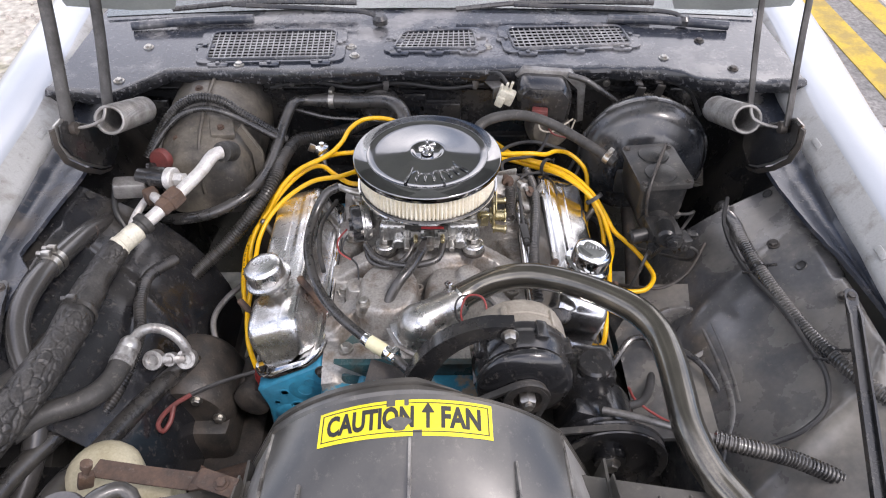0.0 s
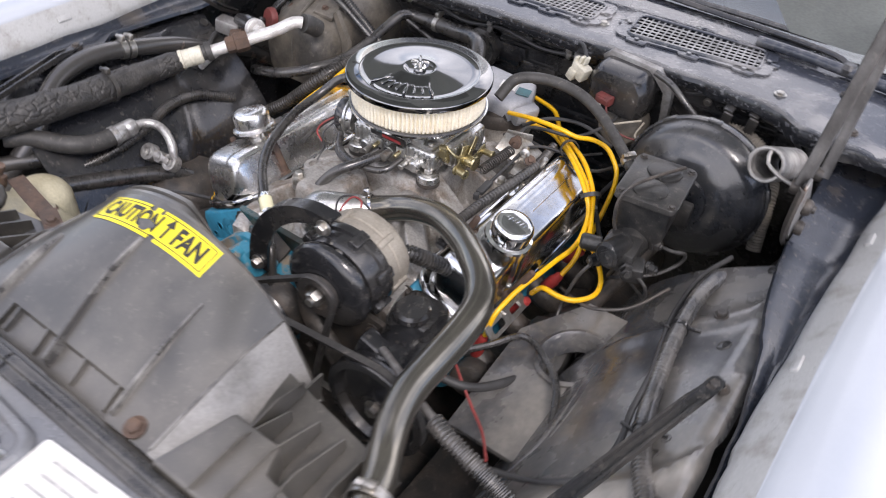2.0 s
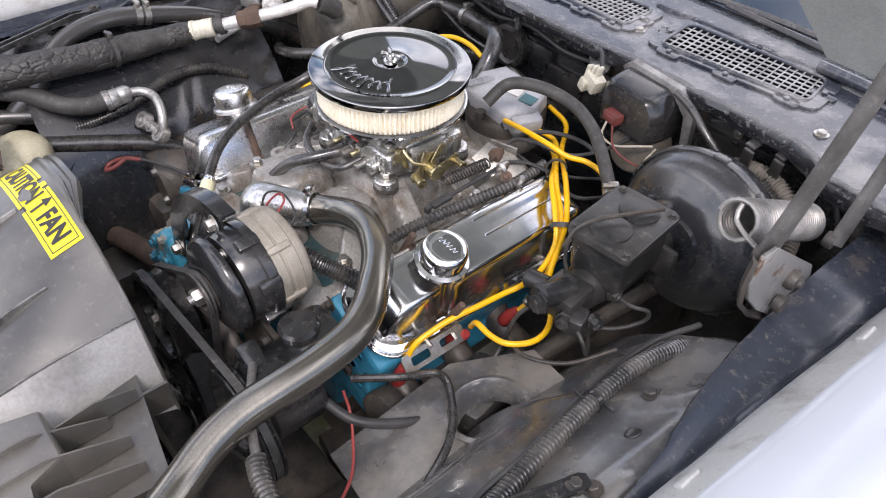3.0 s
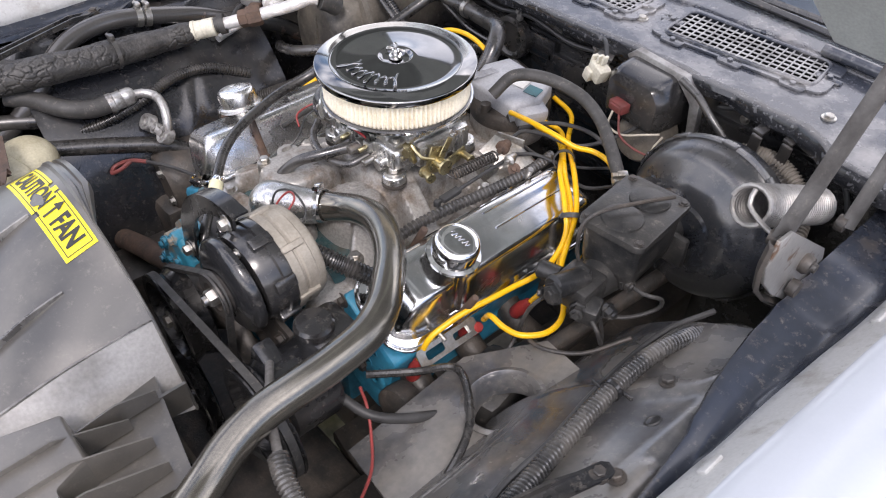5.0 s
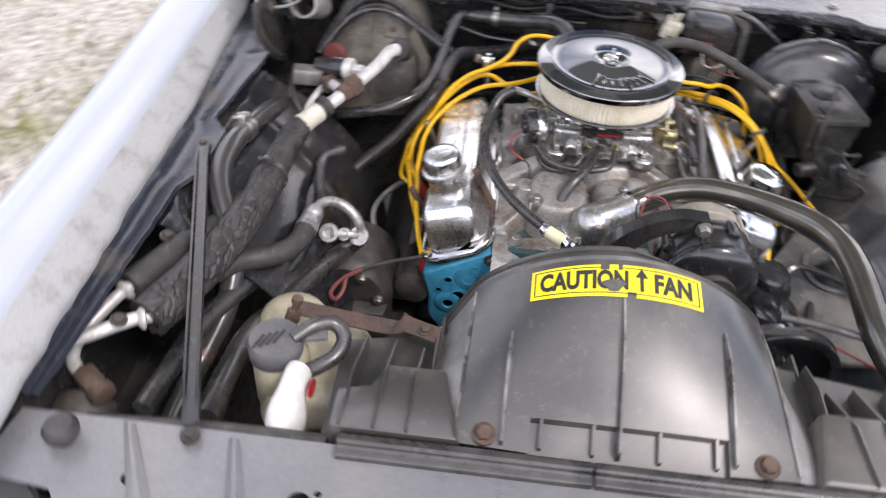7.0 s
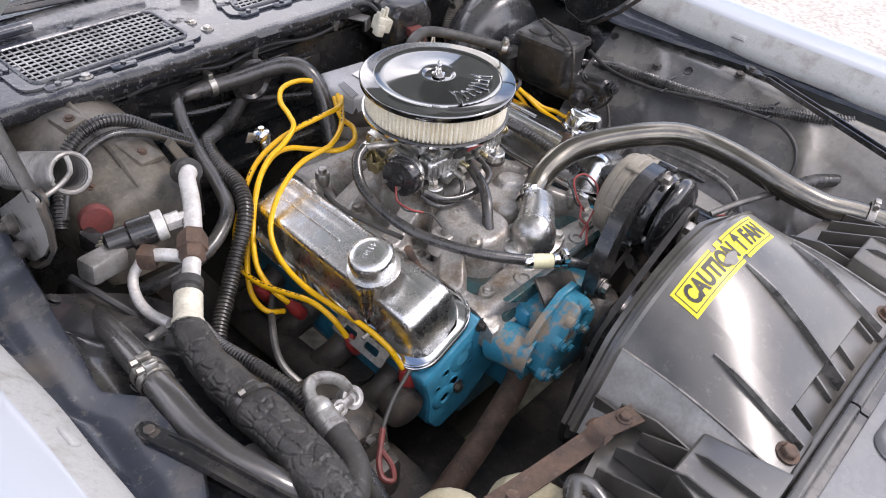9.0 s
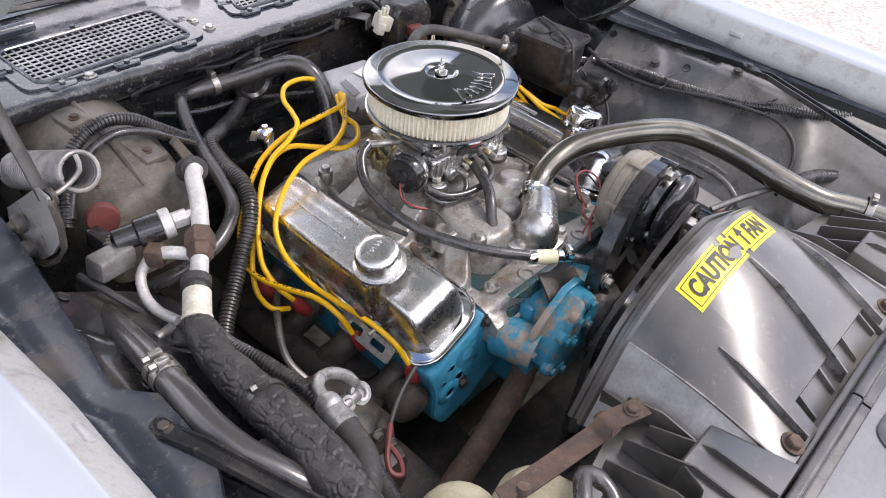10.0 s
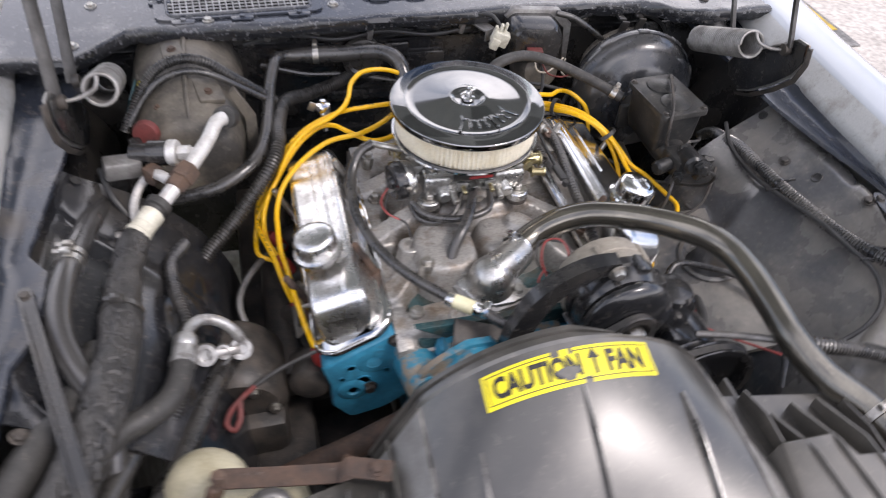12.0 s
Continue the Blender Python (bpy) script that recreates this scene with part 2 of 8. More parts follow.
HEATER = mat("worn hose with brown patches", (0.050, 0.048, 0.046), (0.15, 0.065, 0.038), 0.24, 0.5, 0.0, scale=9, lo=0.60, hi=0.68, bump=0.06, spec=0.8, coat=0.2)
GROUND = mat("sandy gravel and grass", (0.42, 0.395, 0.345), (0.20, 0.195, 0.085), 0.9, 0.95, 0.0, scale=1.6, lo=0.49, hi=0.63, bump=0.3, bscale=22, fine=0.4)
ASPHALT = mat("cracked asphalt", (0.17, 0.165, 0.16), (0.22, 0.21, 0.20), 0.85, 0.9, 0.0, scale=3, bump=0.12, bscale=60, fine=0.35)
ROADPAINT = mat("worn yellow road paint", (0.52, 0.36, 0.045), (0.34, 0.25, 0.08), 0.75, 0.85, 0.0, scale=7, lo=0.45, hi=0.62, bump=0.08, bscale=70)
SAND = mat("pale concrete verge", (0.50, 0.46, 0.42), (0.42, 0.385, 0.35), 0.9, 0.95, 0.0, scale=4, bump=0.08, bscale=40, fine=0.3)


CRACKED = mat("cracked insulation rubber", (0.030, 0.029, 0.028), (0.062, 0.059, 0.055), 0.42, 0.6, 0.0, scale=30, lo=0.42, hi=0.66, bump=0.5, bscale=240, fine=0.2, speck=0.2)


def glass(name):
    m = bpy.data.materials.new(name)
    m.use_nodes = True
    b = m.node_tree.nodes["Principled BSDF"]
    b.inputs["Base Color"].default_value = (0.72, 0.80, 0.78, 1)
    b.inputs["Roughness"].default_value = 0.01
    b.inputs["Transmission Weight"].default_value = 1.0
    b.inputs["IOR"].default_value = 1.5
    b.inputs["Coat Weight"].default_value, b.inputs["Coat Roughness"].default_value, b.inputs["Coat IOR"].default_value = 1.0, 0.02, 2.0
    return m


GLASS = glass("windshield glass")

# ---- building helpers ----
BASE = {}


def thing(name, at, label, category, group="", kind=""):
    """A thing: an Empty at its base, which its parts hang from."""
    ob = new(name)
    ob.location = at
    ob.empty_display_size = 0.02
    BASE[ob] = Vector(at)
    return tagged(ob, label, category, group, kind)


def part(name, bm, material, parent, label="", sharp=38, kind=""):
    """Links a bmesh, given in world coordinates, as one mesh under a thing or part."""
    base = BASE[parent]
    bmesh.ops.remove_doubles(bm, verts=bm.verts, dist=1e-6)
    bmesh.ops.recalc_face_normals(bm, faces=bm.faces)
    lim = radians(sharp)
    for f in bm.faces:
        f.smooth = True
    for e in bm.edges:
        if len(e.link_faces) == 2 and e.calc_face_angle(0) > lim:
            e.smooth = False
    bmesh.ops.translate(bm, verts=bm.verts, vec=-base)
    me = bpy.data.meshes.new(name)
    bm.to_mesh(me)
    bm.free()
    me.materials.append(material)
    ob = new(name, me)
    ob.parent = parent
    BASE[ob] = base
    return tagged(ob, label, kind=kind)


def B():
    return bmesh.new()


def frame_of(axis, up=(0, 0, 1)):
    """A turn whose z runs along axis."""
    z = Vector(axis).normalized()
    u = Vector(up)
    if abs(z.dot(u.normalized())) > 0.98:
        u = Vector((1, 0, 0)) if abs(z.x) < 0.9 else Vector((0, 1, 0))
    x = u.cross(z).normalized()
    return Matrix((x, z.cross(x), z)).transposed()


def at(pos, axis=(0, 0, 1), up=(0, 1, 0), turn=0.0):
    return Matrix.Translation(pos) @ frame_of(axis, up).to_4x4() @ Matrix.Rotation(radians(turn), 4, "Z")


def box(bm, c, s, rot=None, bevel=0.003, seg=2):
    """A box at c of size s, with bevelled edges; rot: degrees about x, y, z, or a matrix."""
    m = rot if isinstance(rot, Matrix) else Euler([radians(a) for a in (rot or (0, 0, 0))]).to_matrix()
    r = bmesh.ops.create_cube(bm, size=1, matrix=Matrix.Translation(c) @ m.to_4x4() @ Matrix.Diagonal((*s, 1)))
    if bevel:
        es = {e for v in r["verts"] for e in v.link_edges}
        bmesh.ops.bevel(bm, geom=list(es), offset=min(bevel, 0.45 * min(s)), segments=seg, affect="EDGES", profile=0.5)
    return bm


def loft(bm, rings, cap=True, closed=True):
    """Joins rings of equally many points; closed: each ring runs round."""
    rows = [[bm.verts.new(p) for p in ring] for ring in rings]
    n = len(rows[0])
    for a, b in zip(rows[:-1], rows[1:]):
        for i in range(n if closed else n - 1):
            j = (i + 1) % n
            bm.faces.new((a[i], a[j], b[j], b[i]))
    if cap and closed:
        bm.faces.new(rows[0][::-1])
        bm.faces.new(rows[-1])
    return bm


def lathe(bm, prof, m, seg=40, wob=None, cap=True):
    """A turned shape: radii and heights along m's z. wob(angle): a factor on the radius."""
    rings = []
    for r, h in prof:
        rings.append([m @ Vector((max(r, 1e-5) * (wob(a) if wob else 1) * math.cos(a), max(r, 1e-5) * (wob(a) if wob else 1) * math.sin(a), h))
                      for a in (2 * math.pi * i / seg for i in range(seg))])
    return loft(bm, rings, cap)


def spline(pts, step=0.008):
    """Even points along a smooth curve through pts."""
    p = [Vector(q) for q in pts]
    p = [2 * p[0] - p[1]] + p + [2 * p[-1] - p[-2]]
    out = []
    for a, b, c, d in zip(p[:-3], p[1:-2], p[2:-1], p[3:]):
        n = max(2, int((c - b).length / step))
        for i in range(n):
            t = i / n
            out.append(0.5 * (2 * b + (c - a) * t + (2 * a - 5 * b + 4 * c - d) * t * t + (3 * b - a - 3 * c + d) * t ** 3))
    out.append(p[-2])
    return out


def tube(bm, pts, r, seg=14, step=0.008, flat=1.0, smooth=True, cap=True):
    """A tube through pts. r: a radius, or a function of the length run in metres and of the share of the whole."""
    q = spline(pts, step) if smooth else [Vector(v) for v in pts]
    total = sum((b - a).length for a, b in zip(q[:-1], q[1:]))
    run, rings, side = 0.0, [], None
    for i, v in enumerate(q):
        d = (q[min(i + 1, len(q) - 1)] - q[max(i - 1, 0)]).normalized()
        if side is None:
            side = d.orthogonal().normalized()
        side = (side - d * side.dot(d)).normalized()
        other = d.cross(side)
        rad = r(run, run / total) if callable(r) else r
        rings.append([v + rad * (math.cos(a) * side + flat * math.sin(a) * other) for a in (2 * math.pi * k / seg for k in range(seg))])
        if i + 1 < len(q):
            run += (q[i + 1] - v).length
    return loft(bm, rings, cap)


def ribbed(bm, pts, r, pitch=0.005, depth=0.12, seg=12):
    """Split convoluted tubing."""
    return tube(bm, pts, lambda s, u: r * (1 + depth * (1 if (s / pitch) % 1 < 0.5 else -1)), seg, pitch / 4)


def coil(bm, a, b, r, wire, turns, seg=8, per=18):
    """A coil spring from a to b."""
    a, b = Vector(a), Vector(b)
    m = frame_of(b - a)
    pts = []
    for i in range(int(turns * per) + 1):
        t = i / (turns * per)
        ang = 2 * math.pi * turns * t
        pts.append(a + (b - a) * t + m @ Vector((r * math.cos(ang), r * math.sin(ang), 0)))
    return tube(bm, pts, wire, seg, smooth=False)


def prism(bm, poly, m, depth, bevel=0.0015, seg=2):
    """A flat plate: outline poly in m's x and y, raised by depth along m's z."""
    lo = [bm.verts.new(m @ Vector((x, y, 0))) for x, y in poly]
    hi = [bm.verts.new(m @ Vector((x, y, depth))) for x, y in poly]
    n = len(poly)
    bm.faces.new(lo[::-1])
    top = bm.faces.new(hi)
    for i in range(n):
        bm.faces.new((lo[i], lo[(i + 1) % n], hi[(i + 1) % n], hi[i]))
    if bevel:
        bmesh.ops.bevel(bm, geom=list(top.edges), offset=bevel, segments=seg, affect="EDGES", profile=0.5)
    return bm


def rounded(w, h, r, n=5):
    """The outline of a rectangle with round corners."""
    out = []
    for cx, cy, a0 in ((w / 2 - r, h / 2 - r, 0), (-w / 2 + r, h / 2 - r, 90), (-w / 2 + r, -h / 2 + r, 180), (w / 2 - r, -h / 2 + r, 270)):
        for i in range(n + 1):
            a = radians(a0 + 90 * i / n)
            out.append((cx + r * math.cos(a), cy + r * math.sin(a)))
    return out


def bolt(bm, pos, axis=(0, 0, 1), r=0.007, h=0.006, washer=True):
    m = at(pos, axis)
    if washer:
        lathe(bm, ((r * 1.45, -0.001), (r * 1.45, 0.0012)), m, 14)
    lathe(bm, ((r, 0.0008), (r, h * 0.85), (r * 0.85, h)), m, 6)
    return bm


def clamp(parent, pos, axis, r, material=None, width=0.012, name="hose_clamp", screw=(0, 0, 1)):
    """A worm-drive band round a hose, with its screw housing."""
    bm = B()
    m = at(pos, axis)
    lathe(bm, ((r, -width / 2), (r + 0.0018, -width / 2), (r + 0.0018, width / 2), (r, width / 2)), m, 28, cap=False)
    d = Vector(screw) - Vector(axis).normalized() * Vector(screw).dot(Vector(axis).normalized())
    d.normalize()
    t = Vector(axis).normalized().cross(d)
    q = Vector(pos) + d * (r + 0.005)
    box(bm, q, (0.010, 0.013, 0.016), frame_of(t, d), 0.002)
    lathe(bm, ((0.005, 0), (0.005, 0.008)), at(q + t * 0.008, t), 6)
    return part(name, bm, material or STEEL, parent, "worm-drive steel hose clamp")


def single(name, bm, material, label, category, at_=(0, 0, 0), group="", kind="", sharp=38):
    """A thing made of one mesh alone."""
    ob = new(name)
    BASE[ob] = Vector(at_)
    made = part(name, bm, material, ob, sharp=sharp)
    made.parent = None
    made.location = at_
    bpy.data.objects.remove(ob)
    made.name = name
    BASE[made] = Vector(at_)
    return tagged(made, label, category, group, kind)


def hose(name, pts, r, material, label, category="hose", group="", ribs=None, clamps=(), step=0.008):
    """A hose as a thing, with clamps given as shares of its length."""
    t = thing(name, pts[0], label, category, group)
    bm = B()
    if ribs:
        ribbed(bm, pts, r, ribs)
    else:
        tube(bm, pts, r, 16, step)
    part("tube" if not ribs else "conduit", bm, material, t)
    q = spline(pts)
    rad = r if not callable(r) else r(0, 0)
    for u in clamps:
        i = min(len(q) - 2, max(1, int(u * (len(q) - 1))))
        clamp(t, q[i], q[i + 1] - q[i - 1], rad * 1.02)
    return t


def section(corners, radii, n=4):
    """A closed outline of rounded corners, from (x, z) pairs."""
    out, k = [], len(corners)
    for i, (c, r) in enumerate(zip(corners, radii)):
        p, q = Vector(corners[i - 1]), Vector(corners[(i + 1) % k])
        c = Vector(c)
        a, b = c + (p - c).normalized() * r, c + (q - c).normalized() * r
        for j in range(n + 1):
            t = j / n
            out.append((1 - t) ** 2 * a + 2 * t * (1 - t) * c + t * t * b)
    return out

# ---- the setting ----
def plate(bm, outline, holes, m, depth):
    """A plate with openings that go through it; m's z is its upper side."""
    es = []
    for loop in [outline, *holes]:
        vs = [bm.verts.new((x, y, 0)) for x, y in loop]
        es += [bm.edges.new((vs[i], vs[(i + 1) % len(vs)])) for i in range(len(vs))]
    fill = bmesh.ops.triangle_fill(bm, use_beauty=True, use_dissolve=False, edges=es, normal=(0, 0, 1))
    faces = [g for g in fill["geom"] if isinstance(g, bmesh.types.BMFace)]
    ext = bmesh.ops.extrude_face_region(bm, geom=faces)
    bmesh.ops.translate(bm, verts=[g for g in ext["geom"] if isinstance(g, bmesh.types.BMVert)], vec=(0, 0, -depth))
    bmesh.ops.transform(bm, matrix=m, verts=bm.verts)
    return bm


def circle(x, y, r, n=18, squash=1.0):
    return [(x + r * math.cos(2 * math.pi * i / n), y + squash * r * math.sin(2 * math.pi * i / n)) for i in range(n)]


def shifted(poly, dx, dy, turn=0.0):
    c, s = math.cos(radians(turn)), math.sin(radians(turn))
    return [(dx + c * x - s * y, dy + s * x + c * y) for x, y in poly]


def grid(bm, f, nu, nv):
    """A sheet over u and v from 0 to 1."""
    rows = [[bm.verts.new(f(i / nu, j / nv)) for i in range(nu + 1)] for j in range(nv + 1)]
    for a, b in zip(rows[:-1], rows[1:]):
        for i in range(nu):
            bm.faces.new((a[i], a[i + 1], b[i + 1], b[i]))
    return bm


def thicken(bm, t):
    """Gives an open sheet a thickness, on the side away from its normals."""
    bmesh.ops.recalc_face_normals(bm, faces=bm.faces)
    bmesh.ops.solidify(bm, geom=list(bm.faces), thickness=t)
    return bm


bm = B()
grid(bm, lambda u, v: (-600 + 1200 * u, -600 + 1200 * v, 0), 4, 4)
single("ground", bm, GROUND, "sandy verge with pale gravel and patches of grass", "ground", kind="structure")
bm = B()
box(bm, (31.2, 0, 0.002), (60, 400, 0.03), bevel=0)
single("pavement", bm, SAND, "pale gritty concrete beside the car", "pavement", kind="structure")
bm = B()
box(bm, (2.02, 201.55, 0.010), (0.86, 400, 0.03), bevel=0)
road = single("road", bm, ASPHALT, "grey cracked asphalt with worn yellow lines", "road", kind="structure")
BASE[road] = Vector((0, 0, 0))
for k, (x0, ang) in enumerate(((2.06, 0), (2.35, 0))):
    bm = B()
    box(bm, (x0, 31.7, 0.0275), (0.15, 60, 0.004), bevel=0)
    part("road_line", bm, ROADPAINT, road, "worn and cracked yellow painted line")
rng = random.Random(4)
stones = B()
for k in range(1500):
    x, y, s = rng.uniform(-4.2, -1.02), rng.uniform(-1.4, 5.5), rng.uniform(0.008, 0.035)
    mtx = Matrix.Translation((x, y, s * 0.25)) @ Euler((rng.random() * 6, rng.random() * 6, rng.random() * 6)).to_matrix().to_4x4() @ Matrix.Diagonal((s, s * rng.uniform(0.6, 1), s * rng.uniform(0.4, 0.7), 1))
    bmesh.ops.create_icosphere(stones, subdivisions=1, radius=1, matrix=mtx)
single("gravel", stones, SAND, "loose pale stones scattered over the verge", "gravel", kind="stuff")
grass = B()
for k in range(300):
    gx, gy = rng.uniform(-4.5, -1.1), rng.uniform(-1.0, 6.5)
    if noise.noise((gx * 0.9, gy * 0.9, 3.0)) < 0.02:
        continue
    for b in range(14):
        a, h = rng.uniform(0, 6.28), rng.uniform(0.015, 0.045)
        o = Vector((gx + rng.gauss(0, 0.07), gy + rng.gauss(0, 0.07), 0))
        d = Vector((math.cos(a), math.sin(a), 0))
        w = Vector((-d.y, d.x, 0)) * 0.004
        vs = [grass.verts.new(o - w), grass.verts.new(o + w), grass.verts.new(o + d * h * 0.4 + Vector((0, 0, h * 0.7)) + w * 0.6), grass.verts.new(o + d * h + Vector((0, 0, h)))]
        grass.faces.new(vs)
GRASS = mat("dry green grass", (0.20, 0.21, 0.075), (0.32, 0.29, 0.14), 0.6, 0.7, scale=3, bump=0)
single("grass", grass, GRASS, "short tufts of yellow-green grass on the verge", "grass", kind="stuff")

# ---- the car's body ----
car = thing("car_body", (0, 0, 0.25), "white car with its hood raised over a black engine bay", "car")


def inner_edge(y, side=1):
    """The fenders' inner edges, from the middle."""
    return (0.011 if side < 0 else 0.0) + float(np.interp(y, (-1.1, -0.6, -0.2, 0.2, 0.6, 1.2), (0.69, 0.716, 0.726, 0.750, 0.80, 0.86)))


for side in (1, -1):
    ys = [1.2 - 0.05 * i for i in range(47)]
    sec = ((0.031, 0.8935), (0.036, 0.8975), (0.045, 0.901), (0.07, 0.9055), (0.095, 0.906), (0.12, 0.903), (0.145, 0.893), (0.165, 0.873),
           (0.18, 0.835), (0.19, 0.77), (0.195, 0.68), (0.19, 0.50), (0.18, 0.30), (0.17, 0.22))
    bm = B()
    rings = []
    for y in ys:
        e, drop = inner_edge(y, side), 0.04 * max(0, -y - 0.75) ** 1.3
        out = [(e + x, y, z - drop) for x, z in sec]
        rings.append([Vector((side * x, yy, z)) for x, yy, z in out + [(x - 0.004, yy, z - 0.004) for x, yy, z in out[::-1]]])
    loft(bm, rings)
    fender = part("fender", bm, WHITE, car, "glossy white front fender")
    bm = B()
    rings = []
    for k in range(93):
        y = 1.2 - 0.025 * k
        e, drop = inner_edge(y, side), 0.04 * max(0, -y - 0.75) ** 1.3
        w = 0.0035 * noise.noise((y * 9.0, side * 3.0, 0.5)) + (0.006 * noise.noise((y * 22.0, 5.0, side)) if y < -0.35 else 0)
        out = [(e - 0.006 + w, 0.846), (e - 0.004 + w, 0.858 + w), (e + 0.004, 0.866), (e + 0.022, 0.886), (e + 0.031, 0.8935)]
        rings.append([Vector((side * x, y, z - drop)) for x, z in out + [(x + 0.002, z - 0.004) for x, z in out[::-1]]])
    loft(bm, rings)
    flange = part("inner_flange", bm, WHITE_OLD, fender, "dull aged white inner edge of the fender")
    bm = B()
    for y in ((-0.20, 0.12, 0.42) if side > 0 else (-0.22, 0.16)):
        e = inner_edge(y, side)
        box(bm, (side * (e + 0.010), y, 0.8745), (0.012, 0.030, 0.006), (0, -side * 48, 0), 0.002)
        part("bump_stop", bm, WHITE_OLD, fender)
        bm = B()
    bm.free()

    # inner fender with its wheelhouse
    prof = ((0.715, 0.812), (0.704, 0.828), (0.694, 0.834), (0.684, 0.835), (0.672, 0.832), (0.655, 0.820), (0.63, 0.803), (0.60, 0.783), (0.565, 0.756),
            (0.53, 0.722), (0.495, 0.68), (0.465, 0.63), (0.44, 0.57), (0.425, 0.50), (0.42, 0.42), (0.42, 0.35))
    bm = B()

    def skirt(u, v):
        y = 0.045 + 0.03 * (1 - u) - (0.805 if side > 0 else 0.505) * v
        k = u * (len(prof) - 1)
        i = min(int(k), len(prof) - 2)
        x = prof[i][0] + (prof[i + 1][0] - prof[i][0]) * (k - i)
        z = prof[i][1] + (prof[i + 1][1] - prof[i][1]) * (k - i)
        x += (inner_edge(y) - 0.735) * max(0, 1 - u * 1.6)
        bulge = math.exp(-((y + 0.18) / 0.30) ** 2) * math.sin(math.pi * min(1, max(0, (u - 0.3) / 0.7))) ** 1.5
        x -= 0.022 * bulge
        z += (-0.004 if side > 0 else 0.012) * bulge
        dent = noise.noise((x * 7, y * 5, side * 2.0)) * 0.006 * math.sin(math.pi * u)
        crease = 0.008 * math.exp(-(((y + 0.34 + 0.25 * u) / 0.018) ** 2)) + 0.006 * math.exp(-(((y - 0.03 + 0.3 * u) / 0.02) ** 2))
        z += dent + crease - 0.016 * min(1, u * 4)
        return (side * (x - crease * 0.6), y, min(z, 0.818 if y > -0.20 else z))

    grid(bm, skirt, 44, 72)
    thicken(bm, 0.003)
    skirtob = part("inner_fender", bm, INNER_DUST_LIT if side > 0 else INNER, car, "dusty black pressed inner fender")
    bm = B()
    apron = []
    for k in range(60):
        y = 0.42 - 1.18 * k / 59
        e = inner_edge(y, side)
        a = float(np.interp(y, (-0.9, -0.45, -0.36, -0.31, -0.20, -0.16, -0.10, 0.0, 0.15, 0.45), (0.705, 0.688, 0.686, 0.662, 0.660, 0.692, 0.686, 0.676, 0.657, 0.655)) if side < 0 else np.interp(y, (-0.9, -0.30, -0.16, -0.11, -0.04, 0.03, 0.15, 0.45), (0.722, 0.712, 0.694, 0.680, 0.668, 0.660, 0.655, 0.655))) + 0.003 * noise.noise((y * 40, side, 2))
        w = 0.003 * noise.noise((y * 6, side, 7)) + 0.003 * math.exp(-(((y - 0.08) / 0.012) ** 2)) + 0.003 * math.exp(-(((y - 0.21) / 0.012) ** 2))
        g = e - a
        apron.append([Vector((side * x, y, z + w)) for x, z in ((e + 0.004, 0.852), (e - 0.06 * g, 0.843), (e - 0.18 * g, 0.833), (e - 0.36 * g, 0.830), (e - 0.60 * g, 0.832), (e - 0.85 * g, 0.837), (a, 0.838), (a - 0.002, 0.833))])
    loft(bm, apron, closed=False)
    # added black sheet for the deep shade behind the inner fender
    rec = B()
    grid(rec, lambda u, v: (side * (0.735 - 0.135 * min(1, u * 1.3) + 0.02 * noise.noise((u * 3, v * 4, side))), 0.060 + 0.355 * v, 0.822 - 0.46 * u ** 1.2), 14, 14)
    thicken(rec, 0.003)
    part("recess_shade", rec, BLACK, car, "black sheet standing for deep shade behind the inner fender")
    thicken(bm, 0.002)
    part("apron", bm, APRON, car, "glossy blue-black fender apron")
    bm = B()
    for bx, by, bz in ((0.660, -0.252, 0.838), (0.612, -0.085, 0.806), (0.655, -0.45, 0.830), (0.655, -0.62, 0.830)):
        bolt(bm, (side * (bx + 0.012), by, bz - 0.012), (side * -0.3, 0, 1), 0.008, 0.007)
        part("panel_bolt", bm, IRON, skirtob)
        bm = B()
    # pressed seams that run down the panel
    for pts, rad in ((((0.481, -0.037, 0.681), (0.493, -0.177, 0.700), (0.499, -0.288, 0.704), (0.496, -0.364, 0.697), (0.478, -0.416, 0.668), (0.458, -0.457, 0.631)), 0.006),
                     (((0.499, -0.066, 0.704), (0.506, -0.195, 0.716), (0.509, -0.294, 0.716), (0.506, -0.358, 0.709)), 0.004)):
        tube(bm, [(side * x, y, z - 0.018) for x, y, z in pts], rad, 10, flat=0.5)
        part("seam", bm, INNER_DUST_LIT if side > 0 else INNER, skirtob)
        bm = B()
    # rust-edged holes, plates and weld lips along the top of the panel
    for hy, hx, hz, hr in ((-0.150, 0.648, 0.820, 0.008), (-0.345, 0.645, 0.818, 0.005), (-0.372, 0.640, 0.815, 0.005), (0.05, 0.655, 0.825, 0.007)):
        lathe(bm, ((hr * 1.35, 0.0), (hr * 1.2, 0.0018), (hr, 0.0012), (hr * 0.8, -0.003), (0.0005, -0.0032)), at((side * hx, hy, hz - 0.019), (side * -0.62, 0, 0.78)), 16)
        part("drain_hole", bm, INK, skirtob)
        bm = B()
    bm.free()

